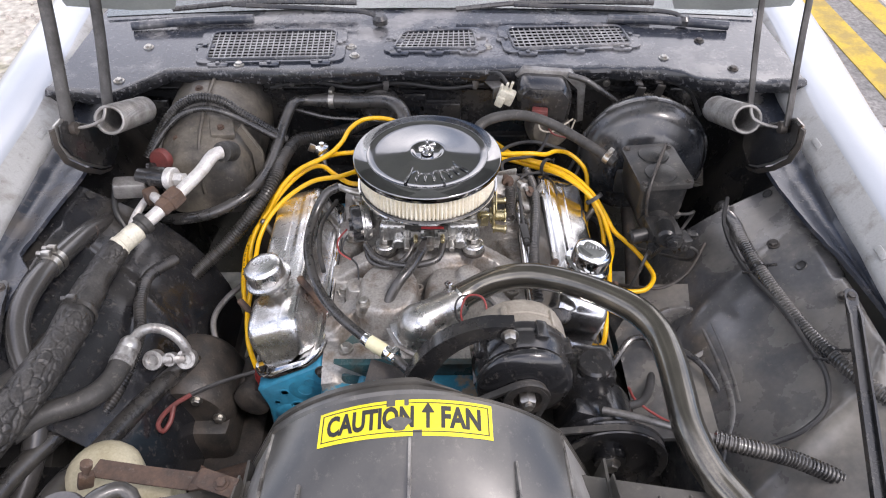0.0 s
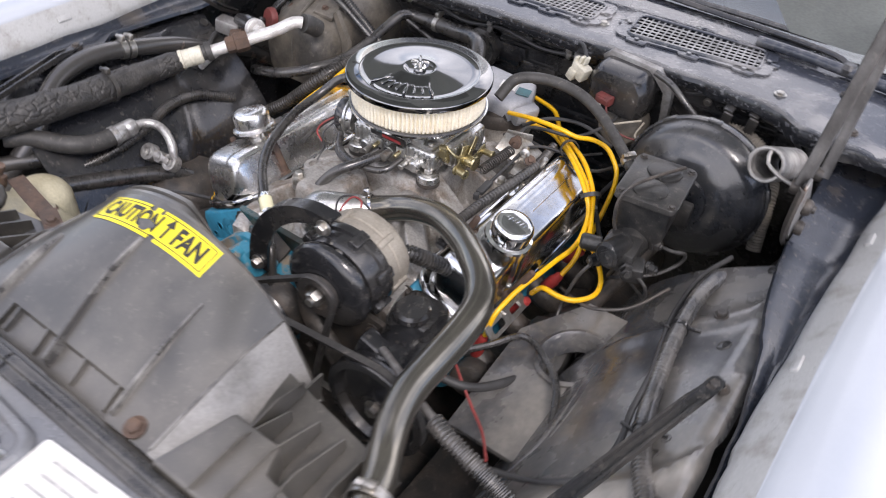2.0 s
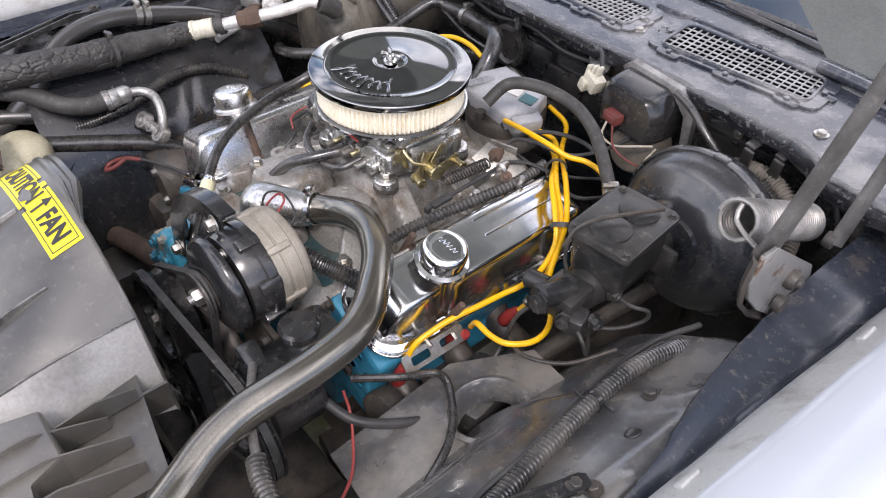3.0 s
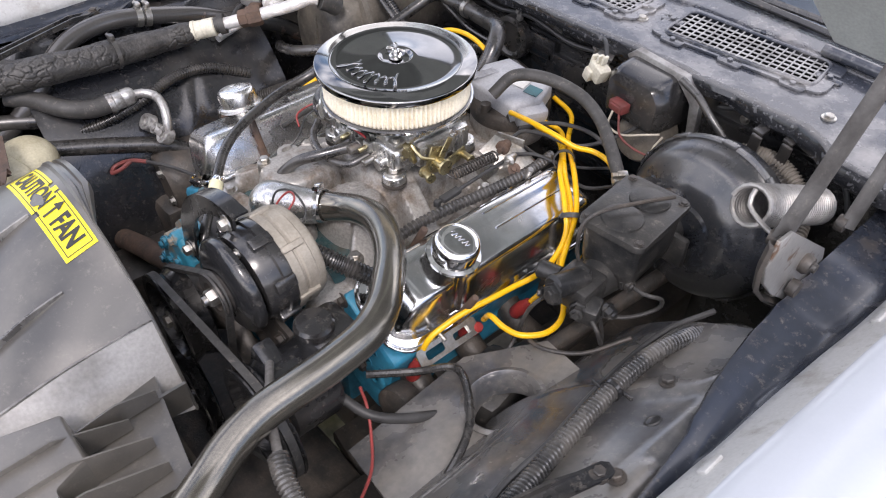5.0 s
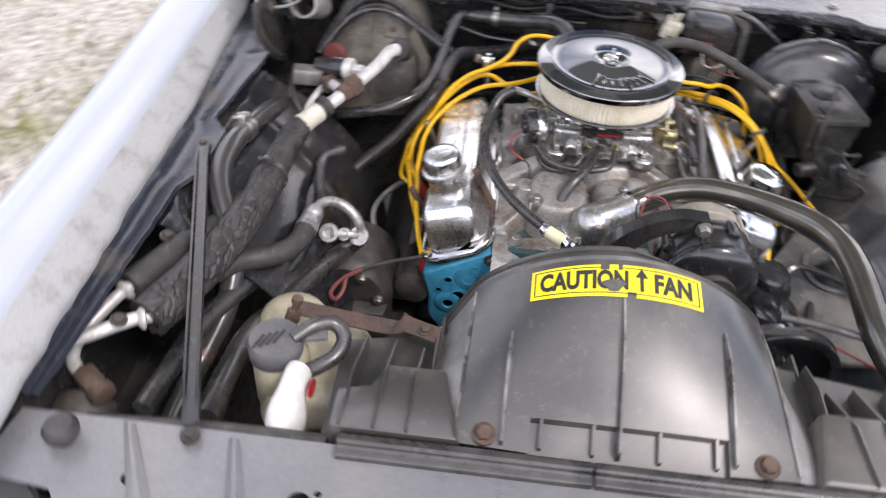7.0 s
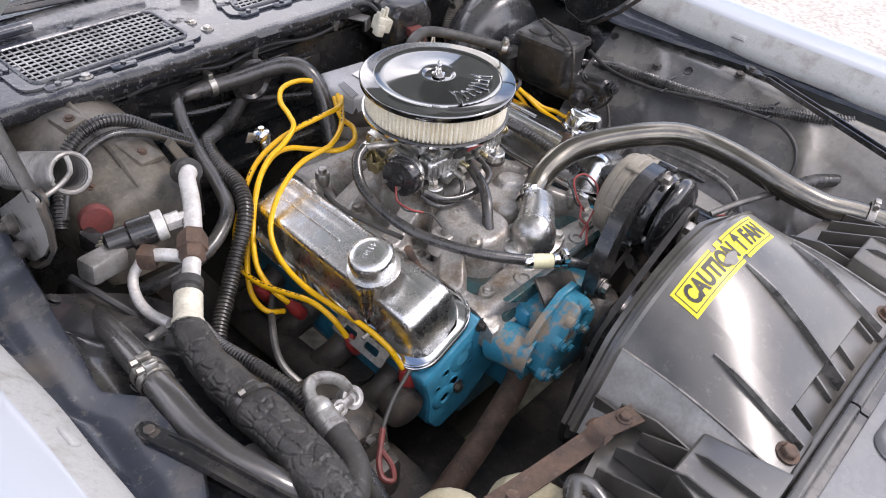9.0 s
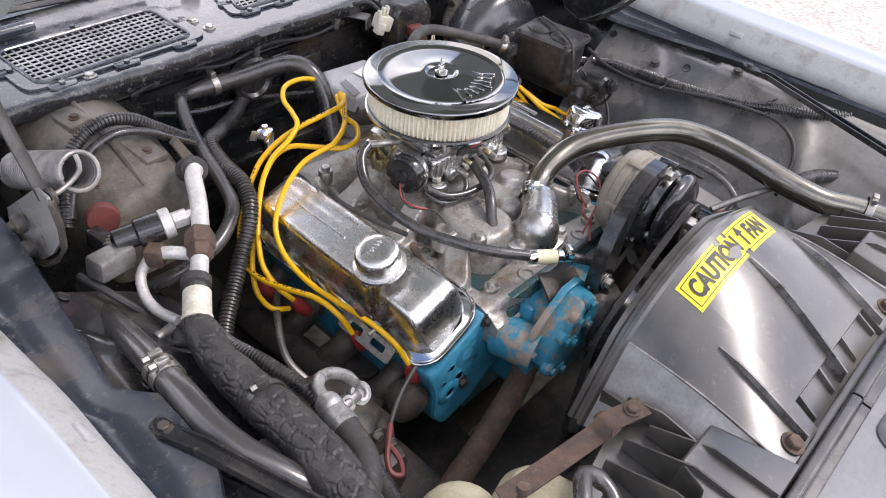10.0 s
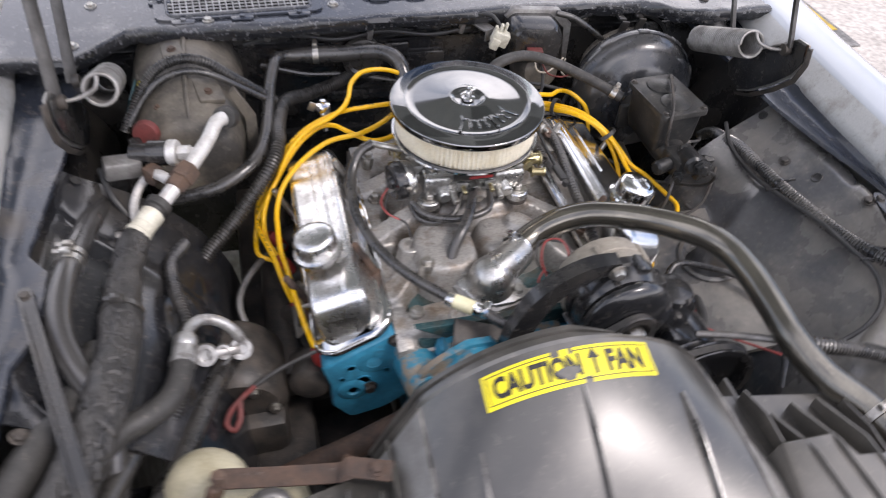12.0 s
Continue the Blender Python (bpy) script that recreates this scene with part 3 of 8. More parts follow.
# firewall with pressed ridges
bm = B()
box(bm, (0, 0.425, 0.575), (1.50, 0.02, 0.64), bevel=0.004)
firewall = part("firewall", bm, BLACK, car, "grimy black pressed steel firewall")
for x, z, w, h in ((-0.12, 0.80, 0.22, 0.05), (0.05, 0.70, 0.5, 0.03), (-0.05, 0.60, 0.6, 0.03), (0.62, 0.74, 0.16, 0.2), (-0.66, 0.70, 0.12, 0.22), (0.02, 0.765, 0.10, 0.07), (0.08, 0.852, 0.16, 0.028), (-0.25, 0.862, 0.12, 0.022)):
    bm = B()
    box(bm, (x, 0.411, z), (w, 0.018, h), bevel=0.007)
    part("pressed_ridge", bm, BLACK, firewall)
bm = B()
lathe(bm, ((0.045, 0), (0.045, 0.018), (0.036, 0.022), (0.030, 0.016), (0.012, 0.016)), at((-0.115, 0.402, 0.80), (0, -1, 0)), 26)
part("grommet", bm, RUBBER, firewall)
for x, y, z in ((-0.30, 0.402, 0.855), (-0.345, 0.402, 0.84), (-0.12, 0.402, 0.862), (0.40, 0.402, 0.845), (0.47, 0.402, 0.86), (0.06, 0.402, 0.868), (-0.21, 0.402, 0.845)):
    bm = B()
    bolt(bm, (x, y + 0.012, z), (0, -1, 0), 0.006, 0.005)
    part("screw", bm, STEEL, firewall)

# cowl panel with three vents
cowl_m = Matrix.Translation((0, 0.372, 0.902)) @ Matrix.Rotation(radians(1.2), 4, "X")
VENTS = (
    ((-0.495, 0.033), (-0.215, 0.045), (-0.220, 0.178), (-0.505, 0.168)),
    ((-0.087, 0.084), (0.105, 0.087), (0.100, 0.181), (-0.063, 0.171)),
    ((0.190, 0.080), (0.460, 0.107), (0.448, 0.200), (0.178, 0.188)),
)
lip = [(-0.80, -0.088), (-0.737, -0.089), (-0.663, -0.097), (-0.615, -0.055), (-0.57, -0.010), (-0.53, -0.006), (-0.286, -0.008), (0.0, -0.002), (0.319, 0.008), (0.50, 0.0),
       (0.545, -0.02), (0.586, -0.050), (0.651, -0.053), (0.80, -0.055)]
bm = B()
plate(bm, lip + [(0.80, 0.30), (-0.80, 0.30)], VENTS, cowl_m, 0.003)
cowl = part("cowl_panel", bm, COWL, car, "grey cowl panel with worn flaking paint")
bm = B()
rows = []
for h, o in ((0.002, 0.012), (0.003, 0.0), (0.001, -0.006), (-0.006, -0.009), (-0.016, -0.008), (-0.026, -0.004)):
    row = []
    for i in range(261):
        s = i / 260 * (len(lip) - 1)
        k = min(int(s), len(lip) - 2)
        x = lip[k][0] + (lip[k + 1][0] - lip[k][0]) * (s - k)
        y = lip[k][1] + (lip[k + 1][1] - lip[k][1]) * (s - k)
        j = 0.0025 * noise.noise((x * 30, h * 90, 1)) + 0.003 * noise.noise((x * 8, 2, h * 20))
        row.append(cowl_m @ Vector((x, y + o + j, h + j)))
    rows.append(row)
loft(bm, rows, closed=False)
part("lip", bm, COWL_DARK, cowl, "cracked black sealer along the cowl's front edge")
for k, v in enumerate(VENTS):
    vent = B()
    a, b, c, d = (Vector((*p, 0)) for p in v)
    nx, ny = (22, 10) if k == 0 else ((14, 7) if k == 1 else (20, 7))
    pt = lambda s, t: cowl_m @ ((a.lerp(b, s)).lerp(d.lerp(c, s), t) + Vector((0, 0, 0.003)))
    for i in range(1, nx):
        tube(vent, [pt(i / nx, 0), pt(i / nx, 1)], 0.0017, 5, smooth=False)
    for j in range(1, ny):
        tube(vent, [pt(0, j / ny), pt(1, j / ny)], 0.0017, 5, smooth=False)
    grille = part("vent_grille", vent, MESH, cowl, "wire mesh cowl vent")
    bm = B()
    mid = (a + b + c + d) / 4
    o1 = [tuple(q) for q in section([(p.x, p.y) for p in (a, b, c, d)], (0.020,) * 4, 4)]
    o2 = [(mid.x + (p.x - mid.x) * (1 + 0.024 / abs(p.x - mid.x)), mid.y + (p.y - mid.y) * (1 + 0.013 / abs(p.y - mid.y))) for p in (a, b, c, d)]
    plate(bm, [tuple(q) for q in section(o2, (0.026,) * 4, 5)], [o1], cowl_m @ Matrix.Translation((0, 0, 0.005)), 0.004)
    fr = part("vent_frame", bm, COWL, cowl, "raised painted frame of the vent")
    bm = B()
    loop = [cowl_m @ Vector((x, y, 0.0055)) for x, y in o1]
    tube(bm, loop + loop[:1], 0.0032, 8, smooth=False)
    part("bead", bm, COWL, fr)
    for s, t in ((0.10, -0.13), (0.50, -0.13), (0.90, -0.13), (0.5, 1.13), (-0.04, 0.5), (1.04, 0.5)):
        bm = B()
        q = (a.lerp(b, s)).lerp(d.lerp(c, s), t)
        prism(bm, shifted(rounded(0.044, 0.022, 0.009), q.x, q.y), cowl_m @ Matrix.Translation((0, 0, 0.001)), 0.004, 0.0012)
        bolt(bm, cowl_m @ Vector((q.x, q.y, 0.005)), (0, 0, 1), 0.0055, 0.004, False)
        part("tab", bm, COWL, fr)
bm = B()
box(bm, (0, 0.50, 0.83), (1.30, 0.19, 0.006), bevel=0)
box(bm, (0, 0.60, 0.865), (1.30, 0.006, 0.07), bevel=0)
part("plenum", bm, BLACK, cowl)
for x, y in ((-0.42, 0.02), (-0.64, 0.10), (0.62, 0.13), (-0.18, 0.10), (-0.17, 0.06), (0.13, 0.10), (0.52, 0.05), (-0.66, -0.05), (0.66, 0.0)):
    bm = B()
    bolt(bm, cowl_m @ Vector((x, y, 0.001)), (0, 0, 1), 0.008, 0.006)
    part("cowl_screw", bm, STEEL if x < 0.53 else IRON, cowl)
# rear filler with drip rail below the glass
bm = B()
for s in (-1, 1):
    tube(bm, [(s * 0.70, 0.555, 0.918), (s * 0.55, 0.575, 0.922), (s * 0.42, 0.585, 0.922)], 0.011, 10)
    part("rail", bm, COWL, cowl)
    bm = B()
bm.free()

# windshield and wipers
bm = B()
grid(bm, lambda u, v: (-0.78 + 1.56 * u, 0.665 - 0.05 * (2 * u - 1) ** 2 + 0.62 * v + 0.0, 0.915 + 0.36 * v), 24, 6)
thicken(bm, 0.005)
part("windshield", bm, GLASS, car, "tinted windshield")
bm = B()
box(bm, (0, 1.05, 0.86), (1.5, 0.72, 0.05), bevel=0.02)
part("dashboard", bm, INK, car)
for x0, x1 in ((-0.62, -0.12), (0.06, 0.60)):
    w = thing("wiper", (x0, 0.60, 0.925), "dark wiper arm and blade lying on the cowl", "wiper", "windshield wipers")
    bm = B()
    tube(bm, [(x1, 0.575, 0.925), (x1 - 0.06, 0.60, 0.935), (x0 + 0.14, 0.632, 0.937)], 0.006, 8, flat=0.5)
    lathe(bm, ((0.018, 0), (0.018, 0.012), (0.010, 0.02)), at((x1, 0.575, 0.915)), 14)
    part("arm", bm, BLACK, w)
    bm = B()
    tube(bm, [(x0, 0.622, 0.930), (x0 + 0.2, 0.645, 0.938), (x1 - 0.06, 0.645, 0.936)], 0.0065, 8)
    part("blade", bm, RUBBER, w)

# front panel over the radiator
SUP = 0.815
outline = [(-0.72, -0.765), (0.72, -0.765), (0.72, -0.90), (0.62, -0.95), (0.30, -0.965), (-0.311, -0.963), (-0.378, -0.957), (-0.405, -0.948), (-0.453, -0.949), (-0.488, -0.950), (-0.498, -0.935), (-0.520, -0.905),
           (-0.563, -0.912), (-0.608, -0.899), (-0.64, -0.86), (-0.73, -0.85)]
holes = [circle(-0.371, -0.842, 0.0135), circle(-0.352, -0.829, 0.004), circle(-0.465, -0.936, 0.014, squash=0.7), circle(-0.495, -0.878, 0.008), circle(-0.562, -0.837, 0.008),
         circle(0.40, -0.84, 0.014), circle(0.55, -0.86, 0.010), shifted(rounded(0.010, 0.026, 0.004), -0.577, -0.889, -50)]
bm = B()
plate(bm, outline, holes, Matrix.Translation((0, 0, SUP)), 0.003)
support = part("radiator_support", bm, PANEL, car, "grey painted sheet-metal panel over the radiator")
for a, b, w0, w1, h in (((-0.462, -0.775), (-0.410, -0.940), 0.006, 0.016, 0.009), ((-0.588, -0.770), (-0.522, -0.895), 0.007, 0.016, 0.008), ((0.47, -0.775), (0.45, -0.94), 0.006, 0.016, 0.008)):
    rings = []
    for u in (0.0, 0.08, 0.92, 1.0):
        x, y, w = a[0] + (b[0] - a[0]) * u, a[1] + (b[1] - a[1]) * u, w0 + (w1 - w0) * u
        hh = h * (0.15 if u in (0.0, 1.0) else 0.7 + 0.3 * u)
        rings.append([Vector((x - w, y, SUP + 0.002)), Vector((x + w, y, SUP + 0.002)), Vector((x + w * 0.25, y, SUP + 0.003 + hh)), Vector((x - w * 0.15, y, SUP + 0.003 + hh))])
    bm = B()
    loft(bm, rings)
    part("pressed_crease", bm, PANEL, support)
bm = B()
for x0, x1 in ((-0.345, -0.05), (-0.05, 0.42)):
    box(bm, ((x0 + x1) / 2, -0.764, SUP + 0.007), (x1 - x0 - 0.004, 0.012, 0.018), (0, 0, 0), 0.004)
    rings = [[Vector((x, y, SUP + z)) for y, z in section(((-0.757, -0.002), (-0.757, 0.016), (-0.770, 0.017), (-0.772, 0.009), (-0.784, 0.008), (-0.784, -0.002)), (0.001, 0.004, 0.004, 0.003, 0.003, 0.001))] for x in (x0 + 0.002, x1 - 0.002)]
    loft(bm, rings)
    part("seal_strip", bm, RUBBER, support, "black rubber strip between shroud and panel")
    bm = B()
bm.free()
bm = B()
box(bm, (0, -0.80, 0.60), (1.30, 0.05, 0.40), bevel=0.01)
part("radiator", bm, BLACK, support)
bm = B()
box(bm, (0, -0.925, 0.715), (1.40, 0.20, 0.02), bevel=0.004)
box(bm, (0, -1.00, 0.66), (1.36, 0.02, 0.16), bevel=0.004)
part("grille_cavity", bm, IRON, support, "dark cavity behind the grille")
for x0, x1 in ((-0.70, -0.42), (-0.42, -0.10)):
    bm = B()
    tube(bm, [(x0, -0.930, 0.755), ((x0 + x1) / 2, -0.955, 0.765), (x1, -0.94, 0.752)], 0.012, 10)
    part("hose", bm, RUBBER, support)
# stamped field round the latch: a soft bead with a flat, slightly raised middle
bm = B()
rings = []
for w, h, z in ((0.176, 0.146, 0.0022), (0.168, 0.138, 0.0075), (0.162, 0.132, 0.0095), (0.154, 0.124, 0.0095), (0.146, 0.116, 0.0070), (0.140, 0.110, 0.0042)):
    rings.append([Vector((x, y, SUP + z)) for x, y in shifted(rounded(w, h, 0.032 - (0.176 - w) * 0.3, 7), -0.005, -0.874, -3)])
loft(bm, rings)
part("stamped_field", bm, PANEL, support)
latch = thing("hood_latch", (-0.008, -0.848, SUP), "black hood latch bolted on the grey panel", "latch")
TURN = Matrix.Translation((-0.008, -0.848, SUP + 0.004)) @ Matrix.Rotation(radians(-9), 4, "Z")
bm = B()
prism(bm, [(-0.054, -0.020), (0.046, -0.021), (0.056, -0.012), (0.052, 0.020), (0.020, 0.026), (-0.048, 0.021), (-0.058, 0.008)], TURN, 0.006, 0.0015)
part("base_plate", bm, BLACK, latch)
for y0, top in ((-0.013, 0.030), (0.011, 0.026)):
    bm = B()
    prism(bm, [(-0.046, 0.0), (0.042, 0.0), (0.044, top * 0.5), (0.030, top * 0.72), (0.012, top * 0.62), (0.004, top * 0.80), (-0.018, top), (-0.040, top * 0.86)], TURN @ Matrix.Translation((0, y0, 0.005)) @ Matrix.Rotation(radians(90), 4, "X"), 0.004, 0.001)
    part("side_cheek", bm, BLACK, latch)
bm = B()
tube(bm, [TURN @ Vector(p) for p in ((-0.034, -0.016, 0.026), (-0.034, 0.016, 0.026))], 0.005, 12, smooth=False)
part("pivot", bm, STEEL, latch)
bm = B()
tube(bm, [TURN @ Vector(p) for p in ((0.026, -0.016, 0.014), (0.026, 0.016, 0.014))], 0.004, 12, smooth=False)
part("pivot", bm, STEEL, latch)
bm = B()
loft(bm, [[TURN @ Vector((x, y, z)) for y, z in ((-0.006, z0), (0.006, z0), (0.005, z0 + 0.008), (-0.005, z0 + 0.008))] for x, z0 in ((-0.052, 0.018), (-0.036, 0.024), (-0.010, 0.020), (0.014, 0.009), (0.036, 0.008))])
part("hook", bm, IRON, latch)
for x, y in ((-0.020, -0.930), (0.009, -0.889), (0.061, -0.852), (-0.058, -0.855)):
    bm = B()
    bolt(bm, (x, y, SUP + 0.005), (0, 0, 1), 0.0085, 0.006)
    part("bolt", bm, STEEL, latch)
bm = B()
lathe(bm, ((0.013, 0.0), (0.013, 0.0012), (0.011, 0.0015), (0.0095, -0.001), (0.001, -0.0012)), at((0.013, -0.914, SUP + 0.0045)), 20)
part("striker_hole", bm, INK, latch)
bm = B()
prism(bm, [(p.x, p.y) for p in (Vector((x, y)) for x, y in shifted(rounded(0.150, 0.082, 0.006), 0.160, -0.836, 4))], Matrix.Translation((0, 0, SUP + 0.0032)), 0.0008, 0)
label = single("paper_label", bm, PAPER, "worn white paper label stuck on the grey panel", "label", (0.160, -0.836, SUP + 0.003))
for k in range(4):
    bm = B()
    box(bm, (0.150 + 0.01 * (k % 2), -0.812 - 0.017 * k, SUP + 0.0046), (0.07 + 0.015 * (k % 2), 0.0032, 0.0004), (0, 0, 4), 0)
    part("print_bar", bm, MARK, label)
prop = thing("prop_clip", (-0.355, -0.93, SUP), "small grey steel clip on the front panel", "clip")
bm = B()
pr = [(-0.350, -0.885), (-0.372, -0.975)]
d = Vector((pr[1][0] - pr[0][0], pr[1][1] - pr[0][1], 0)).normalized()
n = Vector((-d.y, d.x, 0))
rings = []
for u in (-0.012, 0.0, 0.085, 0.10):
    c = Vector((pr[0][0], pr[0][1], SUP + 0.003)) + d * u
    rings.append([c - n * 0.013, c - n * 0.013 + Vector((0, 0, 0.012)), c - n * 0.010 + Vector((0, 0, 0.012)), c - n * 0.009 + Vector((0, 0, 0.003)), c + n * 0.009 + Vector((0, 0, 0.003)), c + n * 0.010 + Vector((0, 0, 0.009)), c + n * 0.013 + Vector((0, 0, 0.009)), c + n * 0.013])
loft(bm, rings)
part("arm", bm, PANEL, prop)
bm = B()
bolt(bm, (-0.351, -0.889, SUP + 0.006), (0, 0, 1), 0.007, 0.006)
part("bolt", bm, STEEL, prop)
bm = B()
lathe(bm, ((0.011, 0), (0.011, 0.012), (0.019, 0.014), (0.020, 0.024), (0.015, 0.032), (0.004, 0.035)), at((-0.650, -0.800, SUP)), 22)
single("bump_stop", bm, HINGE, "dull grey rubber hood stop on the front panel", "bump stop", (-0.650, -0.800, SUP))

# dark bay between the inner fender and the lamp, on the passenger's side
bm = B()
box(bm, (-0.66, -0.60, 0.60), (0.20, 0.36, 0.02), (0, 0, 0), 0.004)
box(bm, (-0.735, -0.60, 0.70), (0.012, 0.40, 0.22), (0, 0, 0), 0.004)
part("lamp_bay", bm, BLACK, car)
bm = B()
lathe(bm, ((0.02, 0), (0.040, 0.01), (0.045, 0.03), (0.040, 0.05), (0.02, 0.06)), at((-0.70, -0.735, 0.71), (0, 1, 0.3)), 24)
part("lamp_bucket", bm, IRON, car, "sooty back of a headlamp")
bm = B()
tube(bm, [(-0.66, -0.755, 0.775), (-0.50, -0.752, 0.785), (-0.36, -0.755, 0.79)], 0.016, 12)
part("cross_tube", bm, HINGE, car)
# unseen floor, sills and tail, added to stop light leaking under the bay
bm = B()
box(bm, (0, 2.1, 0.30), (1.72, 3.3, 0.06), bevel=0.02)
for x in (-0.87, 0.87):
    box(bm, (x, 2.1, 0.56), (0.05, 3.3, 0.52), bevel=0.01)
box(bm, (0, 3.75, 0.56), (1.76, 0.05, 0.52), bevel=0.01)
part("cabin_light_block", bm, WHITE, car)
# unseen closed roof, added to darken the cabin behind the glass, and rear deck
bm = B()
low = [Vector((sx * x, y, 0.82)) for sx, x, y in ((-1, 0.86, 0.95), (-1, 0.86, 3.30), (1, 0.86, 3.30), (1, 0.86, 0.95))]
mid = [Vector((sx * x, y, 0.93)) for sx, x, y in ((-1, 0.80, 0.90), (-1, 0.82, 3.20), (1, 0.82, 3.20), (1, 0.80, 0.90))]
top = [Vector((sx * x, y, z)) for sx, x, y, z in ((-1, 0.66, 1.30, 1.275), (-1, 0.62, 2.55, 1.29), (1, 0.62, 2.55, 1.29), (1, 0.66, 1.30, 1.275))]
lv, mv, tv = [[bm.verts.new(q) for q in ring] for ring in (low, mid, top)]
for a, b in ((lv, mv), (mv, tv)):
    for i in range(3):
        bm.faces.new((a[i], a[i + 1], b[i + 1], b[i]))
bm.faces.new(tv)
thicken(bm, 0.02)
part("roof", bm, WHITE, car, "unseen white roof added to darken the cabin")
bm = B()
box(bm, (0, 3.52, 0.84), (1.72, 0.50, 0.03), bevel=0.01)
part("rear_deck", bm, WHITE, car)
# wheels that carry the car
for side in (-1, 1):
    bm = B()
    lathe(bm, ((0.19, -0.10), (0.30, -0.105), (0.328, -0.085), (0.333, 0.0), (0.328, 0.085), (0.30, 0.105), (0.19, 0.10)), at((side * 0.74, -0.22, 0.333), (1, 0, 0)), 40)
    wheel = part("wheel", bm, RUBBER_DUST, car)
    bm = B()
    lathe(bm, ((0.19, -0.09), (0.17, 0.0), (0.10, 0.05), (0.03, 0.06)), at((side * 0.74, -0.22, 0.333), (side, 0, 0)), 32)
    part("rim", bm, STEEL, wheel)

# nose panel
bm = B()
grid(bm, lambda u, v: ((-0.74 + 1.48 * u) * (1 - 0.10 * v), -0.988 - 0.43 * v - 0.06 * v * math.cos(3.14 * (u - 0.5)), 0.798 - 0.26 * v ** 2 - 0.02 * (2 * u - 1) ** 2), 30, 12)
thicken(bm, 0.004)
grid(bm, lambda u, v: ((-0.66 + 1.32 * u), -1.46, 0.54 - 0.34 * v), 6, 4)
part("nose_panel", bm, WHITE, car, "white nose panel ahead of the engine bay")

# raised hood
HOOD_ANGLE, HOOD_Y, HOOD_Z = 57.0, 0.35, 1.07
hood_m = Matrix.Translation((0, HOOD_Y, HOOD_Z)) @ Matrix.Rotation(radians(180 - HOOD_ANGLE), 4, "X")
hood = thing("hood", (0, HOOD_Y, HOOD_Z), "raised white hood with a grey-green underside", "hood")
bm = B()
ho = [(-0.75, -0.035), (-0.62, -0.05), (-0.53, -0.045), (-0.475, 0.075), (0, 0.085), (0.455, 0.075), (0.51, -0.045), (0.62, -0.05), (0.75, -0.035), (0.72, 0.7), (0.68, 1.30), (0.3, 1.36), (-0.3, 1.36), (-0.68, 1.30), (-0.72, 0.7)]
plate(bm, ho, [], hood_m @ Matrix.Translation((0, 0, -0.022)), 0.004)
part("skin", bm, WHITE, hood)
bm = B()
cut = [[(-0.62, 0.18), (-0.10, 0.18), (-0.10, 0.62), (-0.56, 0.62)], [(0.62, 0.18), (0.10, 0.18), (0.10, 0.62), (0.56, 0.62)],
       [(-0.55, 0.74), (-0.10, 0.74), (-0.10, 1.2), (-0.5, 1.2)], [(0.55, 0.74), (0.10, 0.74), (0.10, 1.2), (0.5, 1.2)]]
plate(bm, [(x * 0.985, 0.008 + y * 0.985) for x, y in ho], cut, hood_m, 0.021)
part("inner_frame", bm, HOODIN, hood, "grey-green pressed inner frame")
bm = B()
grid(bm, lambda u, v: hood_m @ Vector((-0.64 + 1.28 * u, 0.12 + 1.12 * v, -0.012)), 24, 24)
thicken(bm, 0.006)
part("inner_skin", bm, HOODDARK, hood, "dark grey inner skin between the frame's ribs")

# ---- the engine ----
engine = thing("engine", (0, -0.05, 0.40), "blue-painted V8 engine with a cast aluminium intake", "engine")
bm = B()
box(bm, (0, -0.02, 0.52), (0.30, 0.46, 0.26), bevel=0.012)
box(bm, (0, -0.285, 0.60), (0.24, 0.10, 0.20), bevel=0.015)
block = part("block", bm, BLUE, engine, "blue-painted engine block")
bm = B()
box(bm, (0, -0.235, 0.655), (0.30, 0.15, 0.09), bevel=0.012)
prism(bm, [(-0.155, 0.738), (-0.120, 0.718), (-0.060, 0.672), (0.03, 0.668), (0.150, 0.70), (0.155, 0.738)], at((0, -0.304, 0), (0, -1, 0), (0, 0, 1)), 0.012, 0.003)
part("end_rail", bm, OILTEAL, engine, "oily dark teal end wall of the block")
